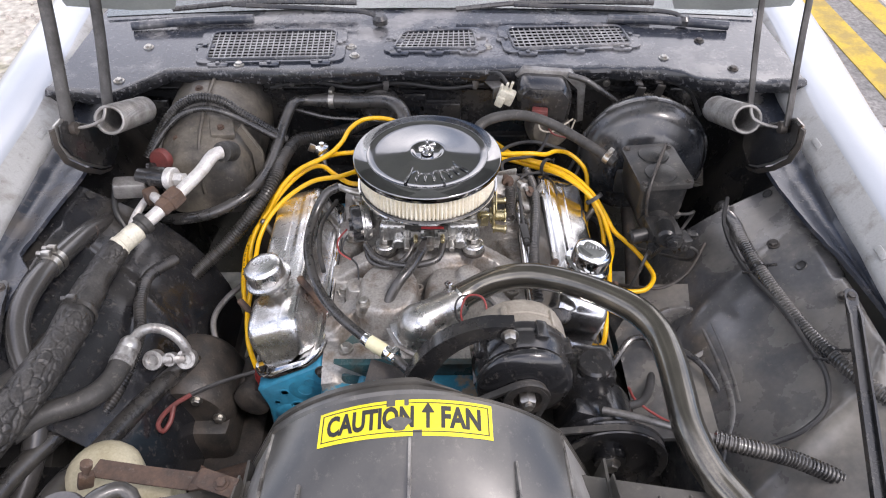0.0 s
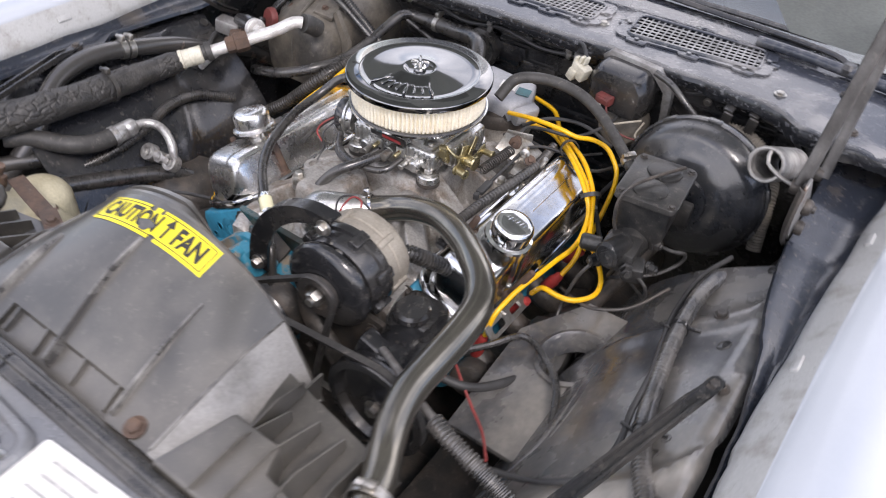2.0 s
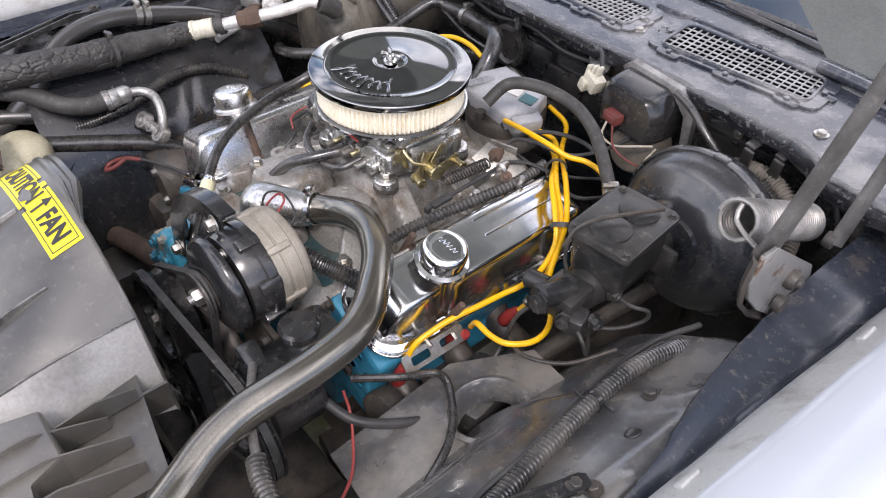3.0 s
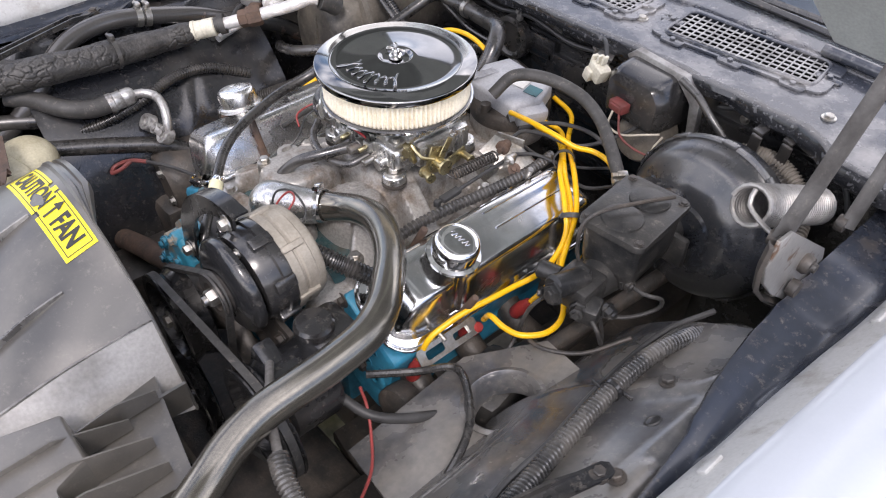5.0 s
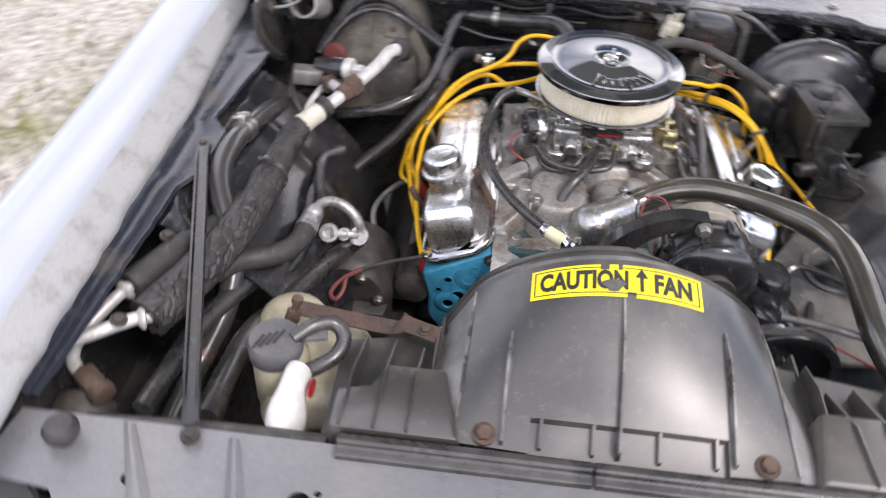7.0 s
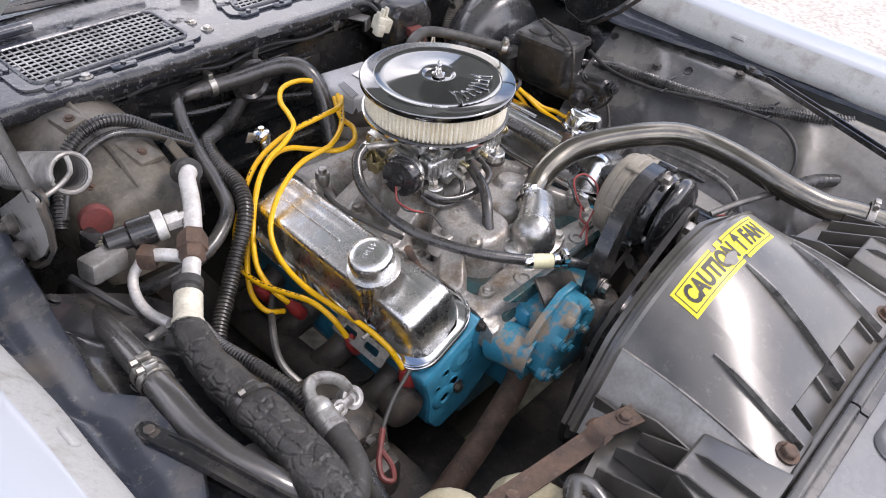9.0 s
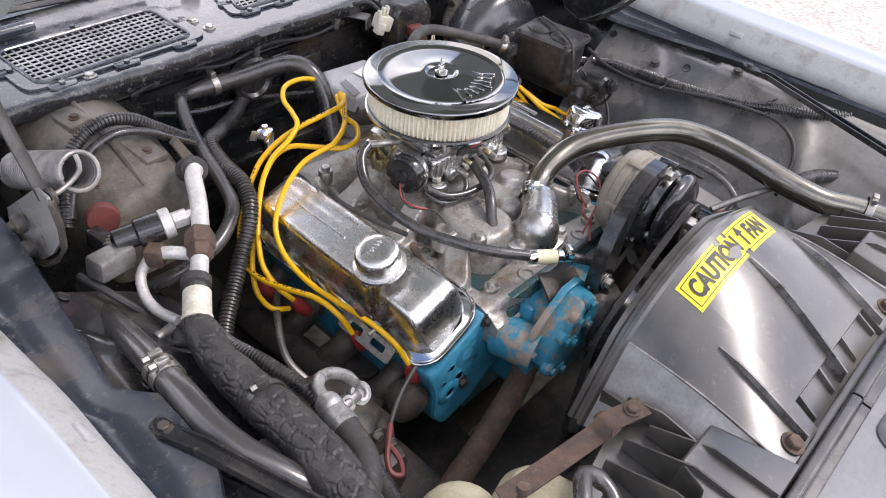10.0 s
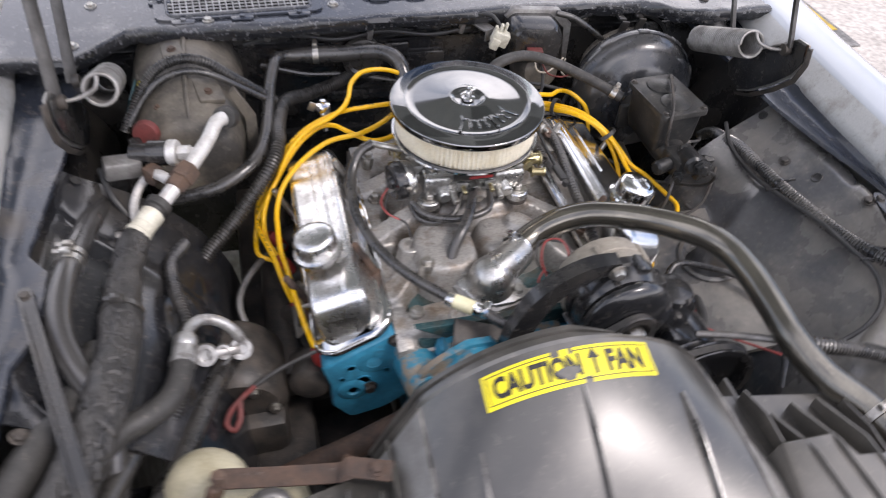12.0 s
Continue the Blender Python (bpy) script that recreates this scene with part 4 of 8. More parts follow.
for side in (1, -1):
    bm = B()
    rings = []
    for y, g in ((-0.290, 0.004), (-0.286, 0.0), (0.155, 0.0), (0.160, 0.004)):
        c = [(0.182 + g, 0.704 - g), (0.300 - g, 0.640 - g), (0.293 - g, 0.612), (0.286 - g, 0.588), (0.286 - g, 0.532 + g), (0.255, 0.490 + g), (0.195, 0.505 + g), (0.150, 0.540 + g), (0.10 + g, 0.58)]
        rings.append([Vector((side * p.x, y, p.y)) for p in section(c, (0.006, 0.008, 0.009, 0.008, 0.010, 0.012, 0.012, 0.012, 0.01))])
    loft(bm, rings)
    head = part("cylinder_head", bm, BLUE, engine, "blue cylinder head with grimy casting holes")
    if side > 0:
        head.location += Vector((0, 0.032, 0.008))
    bm = B()
    for x, z, r in ((0.205, 0.660, 0.010), (0.252, 0.632, 0.008), (0.232, 0.595, 0.013), (0.195, 0.615, 0.006), (0.268, 0.605, 0.006), (0.165, 0.650, 0.006)):
        lathe(bm, ((r, 0.0), (r, 0.0012), (r * 0.8, 0.0014), (r * 0.72, -0.006)), at((side * x, -0.290, z), (0, -1, 0)), 16)
        part("core_plug", bm, BLUE, head)
        bm = B()
    bm.free()
    bm = B()
    for x, z in ((0.222, 0.575), (0.180, 0.690)):
        bolt(bm, (side * x, -0.291, z), (0, -1, 0), 0.009, 0.009)
        part("head_bolt", bm, IRON, head)
        bm = B()
    bm.free()
    for x, z, r, dp in ((0.215, 0.640, 0.030, 0.004), (0.250, 0.572, 0.024, 0.006)):
        bm = B()
        lathe(bm, ((r * 1.3, -0.004), (r * 1.1, dp * 0.5), (r * 0.8, dp), (r * 0.45, dp), (r * 0.35, dp - 0.003), (0.001, dp - 0.003)), at((side * x, -0.287, z), (0, -1, 0)), 22)
        part("casting_boss", bm, BLUE, head)
    bm = B()
    lathe(bm, ((0.030, -0.02), (0.034, 0.0), (0.034, 0.012), (0.024, 0.018), (0.010, 0.020)), at((side * 0.318, -0.262, 0.583), (side * 0.2, -1, 0.1)), 20)
    part("manifold_end", bm, IRON, engine)
    # exhaust manifold along the head's outer side
    bm = B()
    for y in (-0.21, -0.10, 0.0, 0.10):
        tube(bm, [(side * 0.275, y, 0.595), (side * 0.315, y - 0.005, 0.575), (side * 0.345, y + 0.02, 0.535)], 0.024, 12)
        part("exhaust_runner", bm, IRON, engine)
        bm = B()
    tube(bm, [(side * 0.345, -0.24, 0.545), (side * 0.352, -0.10, 0.535), (side * 0.352, 0.06, 0.52), (side * 0.34, 0.18, 0.48), (side * 0.33, 0.22, 0.38)], 0.030, 14)
    part("exhaust_manifold", bm, IRON, engine, "sooty cast-iron exhaust manifold")

# timing cover and water pump
bm = B()
box(bm, (-0.01, -0.335, 0.640), (0.20, 0.07, 0.14), bevel=0.014)
PUMP = at((0.012, -0.356, -0.022), (0, -1, 0), (0, 0, 1))
prism(bm, [(-0.062, 0.770), (-0.098, 0.770), (-0.124, 0.752), (-0.140, 0.740), (-0.166, 0.716), (-0.181, 0.668), (-0.168, 0.626), (-0.118, 0.612), (-0.06, 0.600), (-0.030, 0.64), (-0.030, 0.74)], PUMP, 0.012, 0.003)
prism(bm, [(-0.066, 0.762), (-0.094, 0.762), (-0.114, 0.745), (-0.128, 0.730), (-0.152, 0.706), (-0.166, 0.664), (-0.154, 0.638), (-0.110, 0.628), (-0.06, 0.618), (-0.042, 0.65), (-0.040, 0.73)], PUMP @ Matrix.Translation((0, 0, 0.012)), 0.034, 0.012, 4)
tube(bm, [(-0.150, -0.300, 0.645), (-0.146, -0.33, 0.650), (-0.138, -0.37, 0.650)], 0.036, 18)
pump = part("water_pump", bm, PUMPBLUE, engine, "blue water pump with bare alloy showing through")
bm = B()
lathe(bm, ((0.060, 0), (0.060, 0.02), (0.05, 0.035), (0.04, 0.055), (0.035, 0.075)), at((0.0, -0.37, 0.650), (0, -1, 0)), 26)
part("fan_hub", bm, IRON, pump)
for p in ((-0.080, -0.396, 0.734), (-0.108, -0.396, 0.715), (-0.134, -0.396, 0.690), (-0.172, -0.364, 0.660), (-0.158, -0.396, 0.640), (-0.112, -0.396, 0.672), (-0.128, -0.396, 0.622), (-0.078, -0.396, 0.690)):
    bm = B()
    lathe(bm, ((0.013, -0.012), (0.0125, 0.0), (0.010, 0.002)), at(p, (0, -1, 0)), 14)
    bolt(bm, Vector(p) + Vector((0, -0.002, 0)), (0, -1, 0), 0.0070, 0.007)
    bmesh.ops.translate(bm, verts=bm.verts, vec=(0.012, -0.006, 0))
    part("pump_bolt", bm, PUMPBLUE, pump)
bm = B()
tube(bm, [(-0.132, -0.352, 0.62), (-0.146, -0.354, 0.580), (-0.170, -0.358, 0.560), (-0.206, -0.366, 0.552), (-0.269, -0.379, 0.538), (-0.337, -0.390, 0.525), (-0.41, -0.40, 0.50)], 0.021, 18)
part("lower_hose_stub", bm, RUST, pump, "rust-brown lower radiator pipe")

# intake manifold, a casting with runners
def bump(x, y, cx, cy, rx, ry, p=4.0):
    d = (abs((x - cx) / rx) ** p + abs((y - cy) / ry) ** p) ** (1 / p)
    return 1 / (1 + math.exp(max(-30, min(30, (d - 1) / 0.055))))


def ridge(x, y, a, b, w):
    """1 on the line from a to b, falling off like a round bar of half width w."""
    t = max(0.0, min(1.0, ((x - a[0]) * (b[0] - a[0]) + (y - a[1]) * (b[1] - a[1])) / ((b[0] - a[0]) ** 2 + (b[1] - a[1]) ** 2)))
    d = math.hypot(x - a[0] - t * (b[0] - a[0]), y - a[1] - t * (b[1] - a[1])) / w
    return math.sqrt(max(0.0, 1 - d * d)) if d < 0.9 else max(0.0, 0.436 * (1.12 - d) / 0.22)


def casting(u, v):
    x, y = -0.180 + 0.360 * u, -0.315 + 0.535 * v
    h = [0.0]
    # flanges along the heads with a scalloped inner edge
    h.append(0.058 * bump(x, y, 0.168 if x > 0 else -0.168, -0.05, 0.028 + 0.010 * math.sin(y * 60), 0.27))
    # carburettor pad
    h.append(0.118 * bump(x, y, 0, 0.0, 0.098, 0.104))
    # front dome on one side, lower saddle on the other
    h.append(0.116 * bump(x, y, -0.072, -0.165, 0.058, 0.072, 2.6))
    h.append(0.098 * bump(x, y, 0.050, -0.140, 0.062, 0.058, 2.6))
    # front crossover
    h.append(0.066 * bump(x, y, 0.0, -0.274, 0.168, 0.036))
    h.append(0.078 * bump(x, y, -0.012, -0.240, 0.060, 0.046, 3))
    for s in (-1, 1):
        for ya, yb, w in ((-0.120, -0.215, 0.030), (-0.050, -0.075, 0.028), (0.050, 0.055, 0.028), (0.095, 0.165, 0.030)):
            r = ridge(x, y, (s * 0.07, ya), (s * 0.172, yb), w)
            h.append((0.110 - 0.040 * min(1, max(0, (abs(x) - 0.09) / 0.08))) * min(1.0, 1.25 * r))
    h.append(0.070 * bump(x, y, 0.0, 0.185, 0.16, 0.035))
    z0 = 0.652
    k = 90.0
    z = max(z0 + max(h), z0 + math.log(sum(math.exp(k * q) for q in h)) / k - 0.004)
    z += 0.0012 * noise.noise((x * 45, y * 45, 0)) + 0.0006 * noise.noise((x * 160, y * 160, 3))
    return (x, y, z)


bm = B()
grid(bm, casting, 120, 170)
edge = [e for e in bm.edges if len(e.link_faces) == 1]
ext = bmesh.ops.extrude_edge_only(bm, edges=edge)
for v in ext["geom"]:
    if isinstance(v, bmesh.types.BMVert):
        v.co.z = 0.645
intake = part("intake_manifold", bm, ALLOY, engine, "grimy cast aluminium intake manifold", sharp=60)


def top_of(x, y):
    return casting((x + 0.180) / 0.360, (y + 0.315) / 0.535)[2]


for x, y in ((-0.140, -0.264), (-0.112, -0.205), (-0.158, -0.120), (-0.155, 0.03), (0.12, -0.27), (-0.15, 0.13), (0.152, -0.12), (0.155, 0.06), (0.150, -0.21)):
    z = top_of(x, y)
    bm = B()
    lathe(bm, ((0.014, -0.02), (0.0135, 0.002), (0.012, 0.004)), at((x, y, z)), 18)
    bolt(bm, (x, y, z + 0.004), (0, 0, 1), 0.0085, 0.009)
    part("intake_bolt", bm, STEEL, intake)
# cast bosses with threaded holes
for x, y, h, r in ((-0.143, -0.124, 0.030, 0.013), (-0.128, -0.150, 0.020, 0.019), (-0.020, -0.128, 0.010, 0.010), (-0.075, -0.285, 0.008, 0.017), (0.02, -0.118, 0.006, 0.008), (0.075, -0.282, 0.008, 0.015)):
    z = top_of(x, y) - 0.006
    bm = B()
    lathe(bm, ((r * 1.25, -0.012), (r * 1.05, h * 0.5), (r, h), (r * 0.9, h + 0.0015), (r * 0.55, h + 0.0015), (r * 0.5, h - 0.008), (0.001, h - 0.009)), at((x, y, z)), 20)
    part("boss", bm, ALLOY, intake)
# raised casting marks
bm = B()
for k in range(9):
    x = -0.085 + 0.0085 * k
    z = top_of(x, -0.135 - 0.002 * k)
    box(bm, (x, -0.135 - 0.002 * k, z + 0.0006), (0.0052, 0.0085 if k % 3 else 0.006, 0.0022), (0, 0, -14), 0.0006)
part("casting_mark", bm, ALLOY, intake, kind="stuff")
bm = B()
prism(bm, [(-0.045, -0.028), (0.045, -0.02), (0.05, 0.02), (-0.03, 0.04)], at((-0.065, -0.345, 0.722), (0.1, -0.7, 1)), 0.004, 0.001)
part("cover_plate", bm, IRON, engine, "dark oily sheet-metal plate")

# valve covers
def valve_cover(side, cap_y):
    t = thing("valve_cover", (side * 0.235, -0.07, 0.68), "pitted chrome valve cover reflecting yellow wires" if side < 0 else "bright chrome valve cover", "valve cover", "valve covers")
    rings = []
    base = [(0.190, 0.712), (0.296, 0.660)]
    top = [(0.226, 0.774), (0.309, 0.750)]

    def ring(y, k, notch=0.0, squeeze=0.0, sh=0.0):
        """k: how far the top stands up, from 0 at the base to 1; notch: a recess in the outer edge."""
        y += sh if notch or -0.15 < y < -0.12 or -0.21 < y < -0.19 else 0
        notch *= 0.55
        (ax, az), (bx, bz) = base
        ax, bx = ax + squeeze, bx - squeeze
        tx = [(ax + (top[0][0] - ax) * k, az + (top[0][1] - az) * k), (bx + (top[1][0] - bx - 0.020 * notch) * k, bz + (top[1][1] - bz + 0.004 * notch) * k)]
        m1 = (tx[0][0] * 0.72 + tx[1][0] * 0.28, tx[0][1] * 0.72 + tx[1][1] * 0.28 + 0.0010 * k)
        m2 = (tx[0][0] * 0.64 + tx[1][0] * 0.36, tx[0][1] * 0.64 + tx[1][1] * 0.36 - 0.0004 * k)
        c = [(ax, az), tx[0], m1, m2, tx[1], (bx - 0.010 * notch, bz + 0.003 * notch)]
        return [Vector((side * p.x, y, p.y)) for p in section(c, (0.001, 0.011, 0.003, 0.003, 0.011, 0.001), 6)]

    for y, k, n, q in ((0.141, 0.02, 0, 0.030), (0.136, 0.45, 0, 0.018), (0.130, 0.78, 0, 0.010), (0.122, 0.93, 0, 0.005), (0.110, 0.985, 0, 0.001), (0.098, 1, 0, 0), (0.02, 1, 0, 0), (-0.060, 1, 0, 0), (-0.128, 1, 0, 0),
                       (-0.150, 1, 0, 0), (-0.155, 1, 0.5, 0), (-0.159, 1, 1, 0), (-0.172, 1, 1, 0), (-0.176, 1, 0.5, 0), (-0.181, 1, 0, 0),
                       (-0.228, 1, 0, 0), (-0.240, 0.985, 0, 0.002), (-0.250, 0.93, 0, 0.006), (-0.258, 0.80, 0, 0.011), (-0.266, 0.42, 0, 0.019), (-0.273, 0.02, 0, 0.030)):
        rings.append(ring(y, k, n, q))
    bm = B()
    loft(bm, rings)
    shell = part("shell", bm, CHROME_PIT if side < 0 else CHROME_COVER, t, sharp=50)
    d = Vector((side * (base[1][0] - base[0][0]), 0, base[1][1] - base[0][1]))
    nrm = d.normalized().cross(Vector((0, 1, 0)))
    nrm = nrm if nrm.z > 0 else -nrm
    c0 = Vector((side * (base[0][0] + base[1][0]) / 2, -0.0655, (base[0][1] + base[1][1]) / 2))
    m = Matrix((d.normalized(), Vector((0, 1, 0)), nrm)).transposed().to_4x4()
    bm = B()
    prism(bm, rounded(0.146, 0.442, 0.046, 8), Matrix.Translation(c0 - nrm * 0.004) @ m, 0.005, 0.002)
    tube(bm, [Matrix.Translation(c0 + nrm * 0.001) @ m @ Vector((x, y, 0)) for x, y in [*rounded(0.138, 0.434, 0.043, 8), (0.069, 0.174)]], 0.0026, 8, smooth=False)
    part("flange", bm, CHROME, t)
    bm = B()
    prism(bm, rounded(0.143, 0.438, 0.045), Matrix.Translation(c0 - nrm * 0.010) @ m, 0.006, 0.001)
    part("gasket", bm, RUBBER, t)
    bm = B()
    fall = Vector((side * (top[1][0] - top[0][0]), 0, top[1][1] - top[0][1]))
    for u in (0.16, 0.52):
        q = Vector((side * top[0][0], 0, top[0][1])) + fall * u
        tube(bm, [q + Vector((0, 0.085, 0.0003)), q + Vector((0, -0.06, 0.0003))], 0.0018, 8, smooth=False)
        part("rib", bm, CHROME_PIT if side < 0 else CHROME_COVER, shell)
        bm = B()
    bm.free()
    for u, y in ((-0.062, 0.06), (-0.062, -0.165), (0.064, 0.06), (0.064, -0.165)):
        bm = B()
        q = c0 + d.normalized() * u + Vector((0, y + 0.0655 + 0.0, 0))
        lathe(bm, ((0.009, 0.0), (0.009, 0.006), (0.0065, 0.008), (0.006, 0.082), (0.0045, 0.085)), at(q, nrm), 12)
        part("cover_stud", bm, RUST if y < 0 else STEEL, t)
    if side > 0:
        t.location += Vector((0, 0.032, 0.010))
    # breather cap
    cap = thing("breather_cap", (side * 0.277, cap_y, 0.765), "chrome breather cap, flecked with rust" if side < 0 else "shiny chrome breather cap", "breather cap", "breather caps")
    ax = Vector((side * 0.27, 0.0, 1))
    m = at((side * 0.277, cap_y, 0.762 if side < 0 else 0.771), ax)
    bm = B()
    lathe(bm, ((0.012, -0.012), (0.016, 0.010), (0.040, 0.012), (0.0415, 0.014), (0.0405, 0.018), (0.0345, 0.020), (0.0345, 0.040), (0.033, 0.0455), (0.029, 0.049), (0.020, 0.0505), (0.002, 0.051)), m, 44)
    part("shell", bm, CHROME_PIT if side < 0 else CHROME, cap)
    bm = B()
    tube(bm, [m @ Vector((-0.016 + 0.0011 * i, 0.0045 * math.sin(i * 1.1) + 0.0002 * i, 0.0508)) for i in range(30)], 0.0006, 6, smooth=False)
    part("emblem", bm, CHROME, cap, "small embossed emblem")
    return t


valve_cover(-1, -0.153)
valve_cover(1, -0.126)

# carburettor
carb = thing("carburetor", (0, 0, 0.785), "bright zinc four-barrel carburetor", "carburetor")
bm = B()
prism(bm, rounded(0.150, 0.150, 0.02), Matrix.Translation((0, 0, 0.7775)), 0.012, 0.003)
for sx, sy in ((-1, -1), (1, -1), (-1, 1), (1, 1)):
    lathe(bm, ((0.020, 0), (0.020, 0.012), (0.018, 0.014)), at((sx * 0.080, sy * 0.076, 0.7775)), 18)
base_flange = part("base_flange", bm, ZINC, carb)
for sx, sy in ((-1, -1), (1, -1), (-1, 1), (1, 1)):
    bm = B()
    lathe(bm, ((0.0125, 0.0), (0.0125, 0.0015), (0.0005, 0.0016)), at((sx * 0.080, sy * 0.076, 0.7915)), 16)
    bolt(bm, (sx * 0.080, sy * 0.076, 0.793), (0, 0, 1), 0.0085, 0.009, False)
    lathe(bm, ((0.0048, 0), (0.0048, 0.022), (0.0038, 0.024)), at((sx * 0.080, sy * 0.076, 0.800)), 10)
    part("mounting_nut", bm, STEEL, base_flange)
    bm = B()
    lathe(bm, ((0.021, 0.0), (0.0215, 0.003), (0.021, 0.006)), at((sx * 0.080, sy * 0.076, 0.7705)), 18)
    part("spacer", bm, IRON, base_flange)
bm = B()
box(bm, (0, 0, 0.8125), (0.148, 0.142, 0.046), bevel=0.007)
for sgn in (-1, 1):
    box(bm, (sgn * 0.060, -0.062, 0.8155), (0.062, 0.036, 0.040), bevel=0.010, seg=3)
    box(bm, (sgn * 0.085, 0.012, 0.8160), (0.042, 0.110, 0.042), bevel=0.008)
    # upright flutes on the bowls
    for k in range(5):
        box(bm, (sgn * 0.1065, -0.030 + 0.020 * k, 0.8155), (0.004, 0.007, 0.036), bevel=0.0015)
        box(bm, (sgn * (0.036 + 0.012 * k), -0.0805, 0.8165), (0.005, 0.003, 0.030), bevel=0.001)
    lathe(bm, ((0.011, 0), (0.011, 0.010), (0.008, 0.012)), at((sgn * 0.056, -0.080, 0.800), (0, -1, 0)), 14)
for x in (-0.024, 0.024):
    box(bm, (x, -0.079, 0.8175), (0.018, 0.020, 0.020), bevel=0.003)
box(bm, (0, -0.074, 0.802), (0.100, 0.020, 0.020), bevel=0.004)
body = part("body", bm, ZINC, carb, sharp=30)
bm = B()
box(bm, (0, 0, 0.841), (0.172, 0.156, 0.010), bevel=0.004)
box(bm, (0, -0.050, 0.850), (0.130, 0.048, 0.016), bevel=0.006)
for sgn in (-1, 1):
    box(bm, (sgn * 0.078, -0.006, 0.850), (0.036, 0.100, 0.016), bevel=0.006)
    box(bm, (sgn * 0.050, -0.070, 0.8475), (0.030, 0.018, 0.012), bevel=0.004)
lathe(bm, ((0.064, 0), (0.064, 0.012), (0.060, 0.018), (0.054, 0.018), (0.054, 0.0)), at((0, 0, 0.846)), 40)
air_horn = part("air_horn", bm, ZINC, carb, sharp=30)
for x, y in ((-0.076, -0.066), (0.076, -0.066), (-0.080, 0.04), (0.080, 0.04), (-0.030, -0.072), (0.030, -0.072), (-0.084, -0.02), (0.084, -0.02)):
    bm = B()
    lathe(bm, ((0.0062, 0), (0.0062, 0.005), (0.003, 0.0062)), at((x, y, 0.846 if abs(y) > 0.06 or abs(x) < 0.05 else 0.857)), 12)
    part("screw", bm, STEEL, air_horn)
# vacuum nipples and mixture screws on the front
for x, z, r, l in ((-0.040, 0.806, 0.0055, 0.026), (0.0, 0.808, 0.0085, 0.024), (0.040, 0.805, 0.0055, 0.024), (-0.024, 0.819, 0.004, 0.020), (0.024, 0.819, 0.004, 0.020)):
    bm = B()
    lathe(bm, ((r * 1.25, -0.01), (r * 1.25, 0.004), (r, 0.005), (r, l), (r * 0.8, l + 0.001)), at((x, -0.083, z), (0, -1, -0.12)), 12)
    part("nipple", bm, STEEL if r > 0.005 else GOLD, body)
bm = B()
m = at((-0.108, -0.048, 0.818), (-1, -0.22, 0))
lathe(bm, ((0.030, 0), (0.032, 0.004), (0.032, 0.010), (0.036, 0.012), (0.036, 0.016)), m, 32)
choke = part("choke_housing", bm, ZINC, carb)
bm = B()
lathe(bm, ((0.034, 0.016), (0.034, 0.030), (0.031, 0.034), (0.012, 0.035), (0.011, 0.039), (0.002, 0.039)), m, 32)
part("choke_cap", bm, PLASTIC, choke, "round black choke cap")
bm = B()
for a in (40, 160, 280):
    bolt(bm, m @ Vector((0.0335 * math.cos(radians(a)), 0.0335 * math.sin(radians(a)), 0.017)), m.to_3x3() @ Vector((0, 0, 1)), 0.004, 0.004)
    part("choke_screw", bm, STEEL, choke)
    bm = B()
bm.free()
def linkage(name, pieces, label):
    for build in pieces:
        bm = B()
        build(bm)
        part(name, bm, GOLD, carb, label)


def lever(c, size, rot):
    return lambda bm: box(bm, c, size, rot, 0.0015)


def pin(c, ax, r, l):
    return lambda bm: lathe(bm, ((r * 1.5, 0), (r * 1.5, 0.003), (r, 0.004), (r, l), (r * 1.3, l + 0.001), (r * 1.2, l + 0.004)), at(c, ax), 14)


def rod(pts, r=0.0022):
    return lambda bm: tube(bm, pts, r, 8)


linkage("choke_linkage", (lever((-0.112, 0.030, 0.806), (0.003, 0.052, 0.018), (25, 0, 0)), pin((-0.112, 0.012, 0.798), (-1, 0, 0), 0.008, 0.016), pin((-0.112, 0.050, 0.816), (-1, 0, 0), 0.005, 0.020),
                         lever((-0.118, 0.038, 0.792), (0.003, 0.018, 0.034), (-20, 0, 0)), rod([(-0.124, 0.045, 0.80), (-0.128, 0.03, 0.825), (-0.118, 0.012, 0.848)]),
                         rod([(-0.108, -0.015, 0.858), (-0.121, -0.014, 0.845), (-0.124, 0.002, 0.815), (-0.122, 0.012, 0.80)])), "gold passivated choke linkage")
linkage("throttle_lever", (lever((0.118, -0.020, 0.812), (0.004, 0.036, 0.048), (-20, 0, 0)), lever((0.123, 0.016, 0.800), (0.004, 0.050, 0.020), (15, 0, 0)), pin((0.112, -0.018, 0.808), (1, 0, 0), 0.011, 0.026),
                          pin((0.120, 0.034, 0.802), (1, 0, 0), 0.006, 0.022), rod([(0.10, -0.055, 0.846), (0.117, -0.050, 0.830), (0.121, -0.022, 0.815)], 0.0028), lever((0.100, -0.058, 0.832), (0.014, 0.008, 0.040), (20, 0, 0)),
                          pin((0.094, -0.050, 0.835), (0.4, -1, 0), 0.006, 0.014), lever((0.124, -0.004, 0.832), (0.003, 0.012, 0.036), (-35, 0, 0)), pin((0.118, -0.044, 0.800), (1, -0.2, 0), 0.007, 0.020)), "gold passivated throttle lever")
bm = B()
for y in (-0.052, -0.024):
    tube(bm, [(-0.100, y, 0.806), (-0.148, y - 0.008, 0.804)], 0.0035, 8, smooth=False)
    part("choke_stud", bm, STEEL, choke)
    bm = B()
bm.free()
bm = B()
tube(bm, [(0.0, -0.066, 0.838), (0.0, -0.084, 0.838)], 0.004, 8, smooth=False)
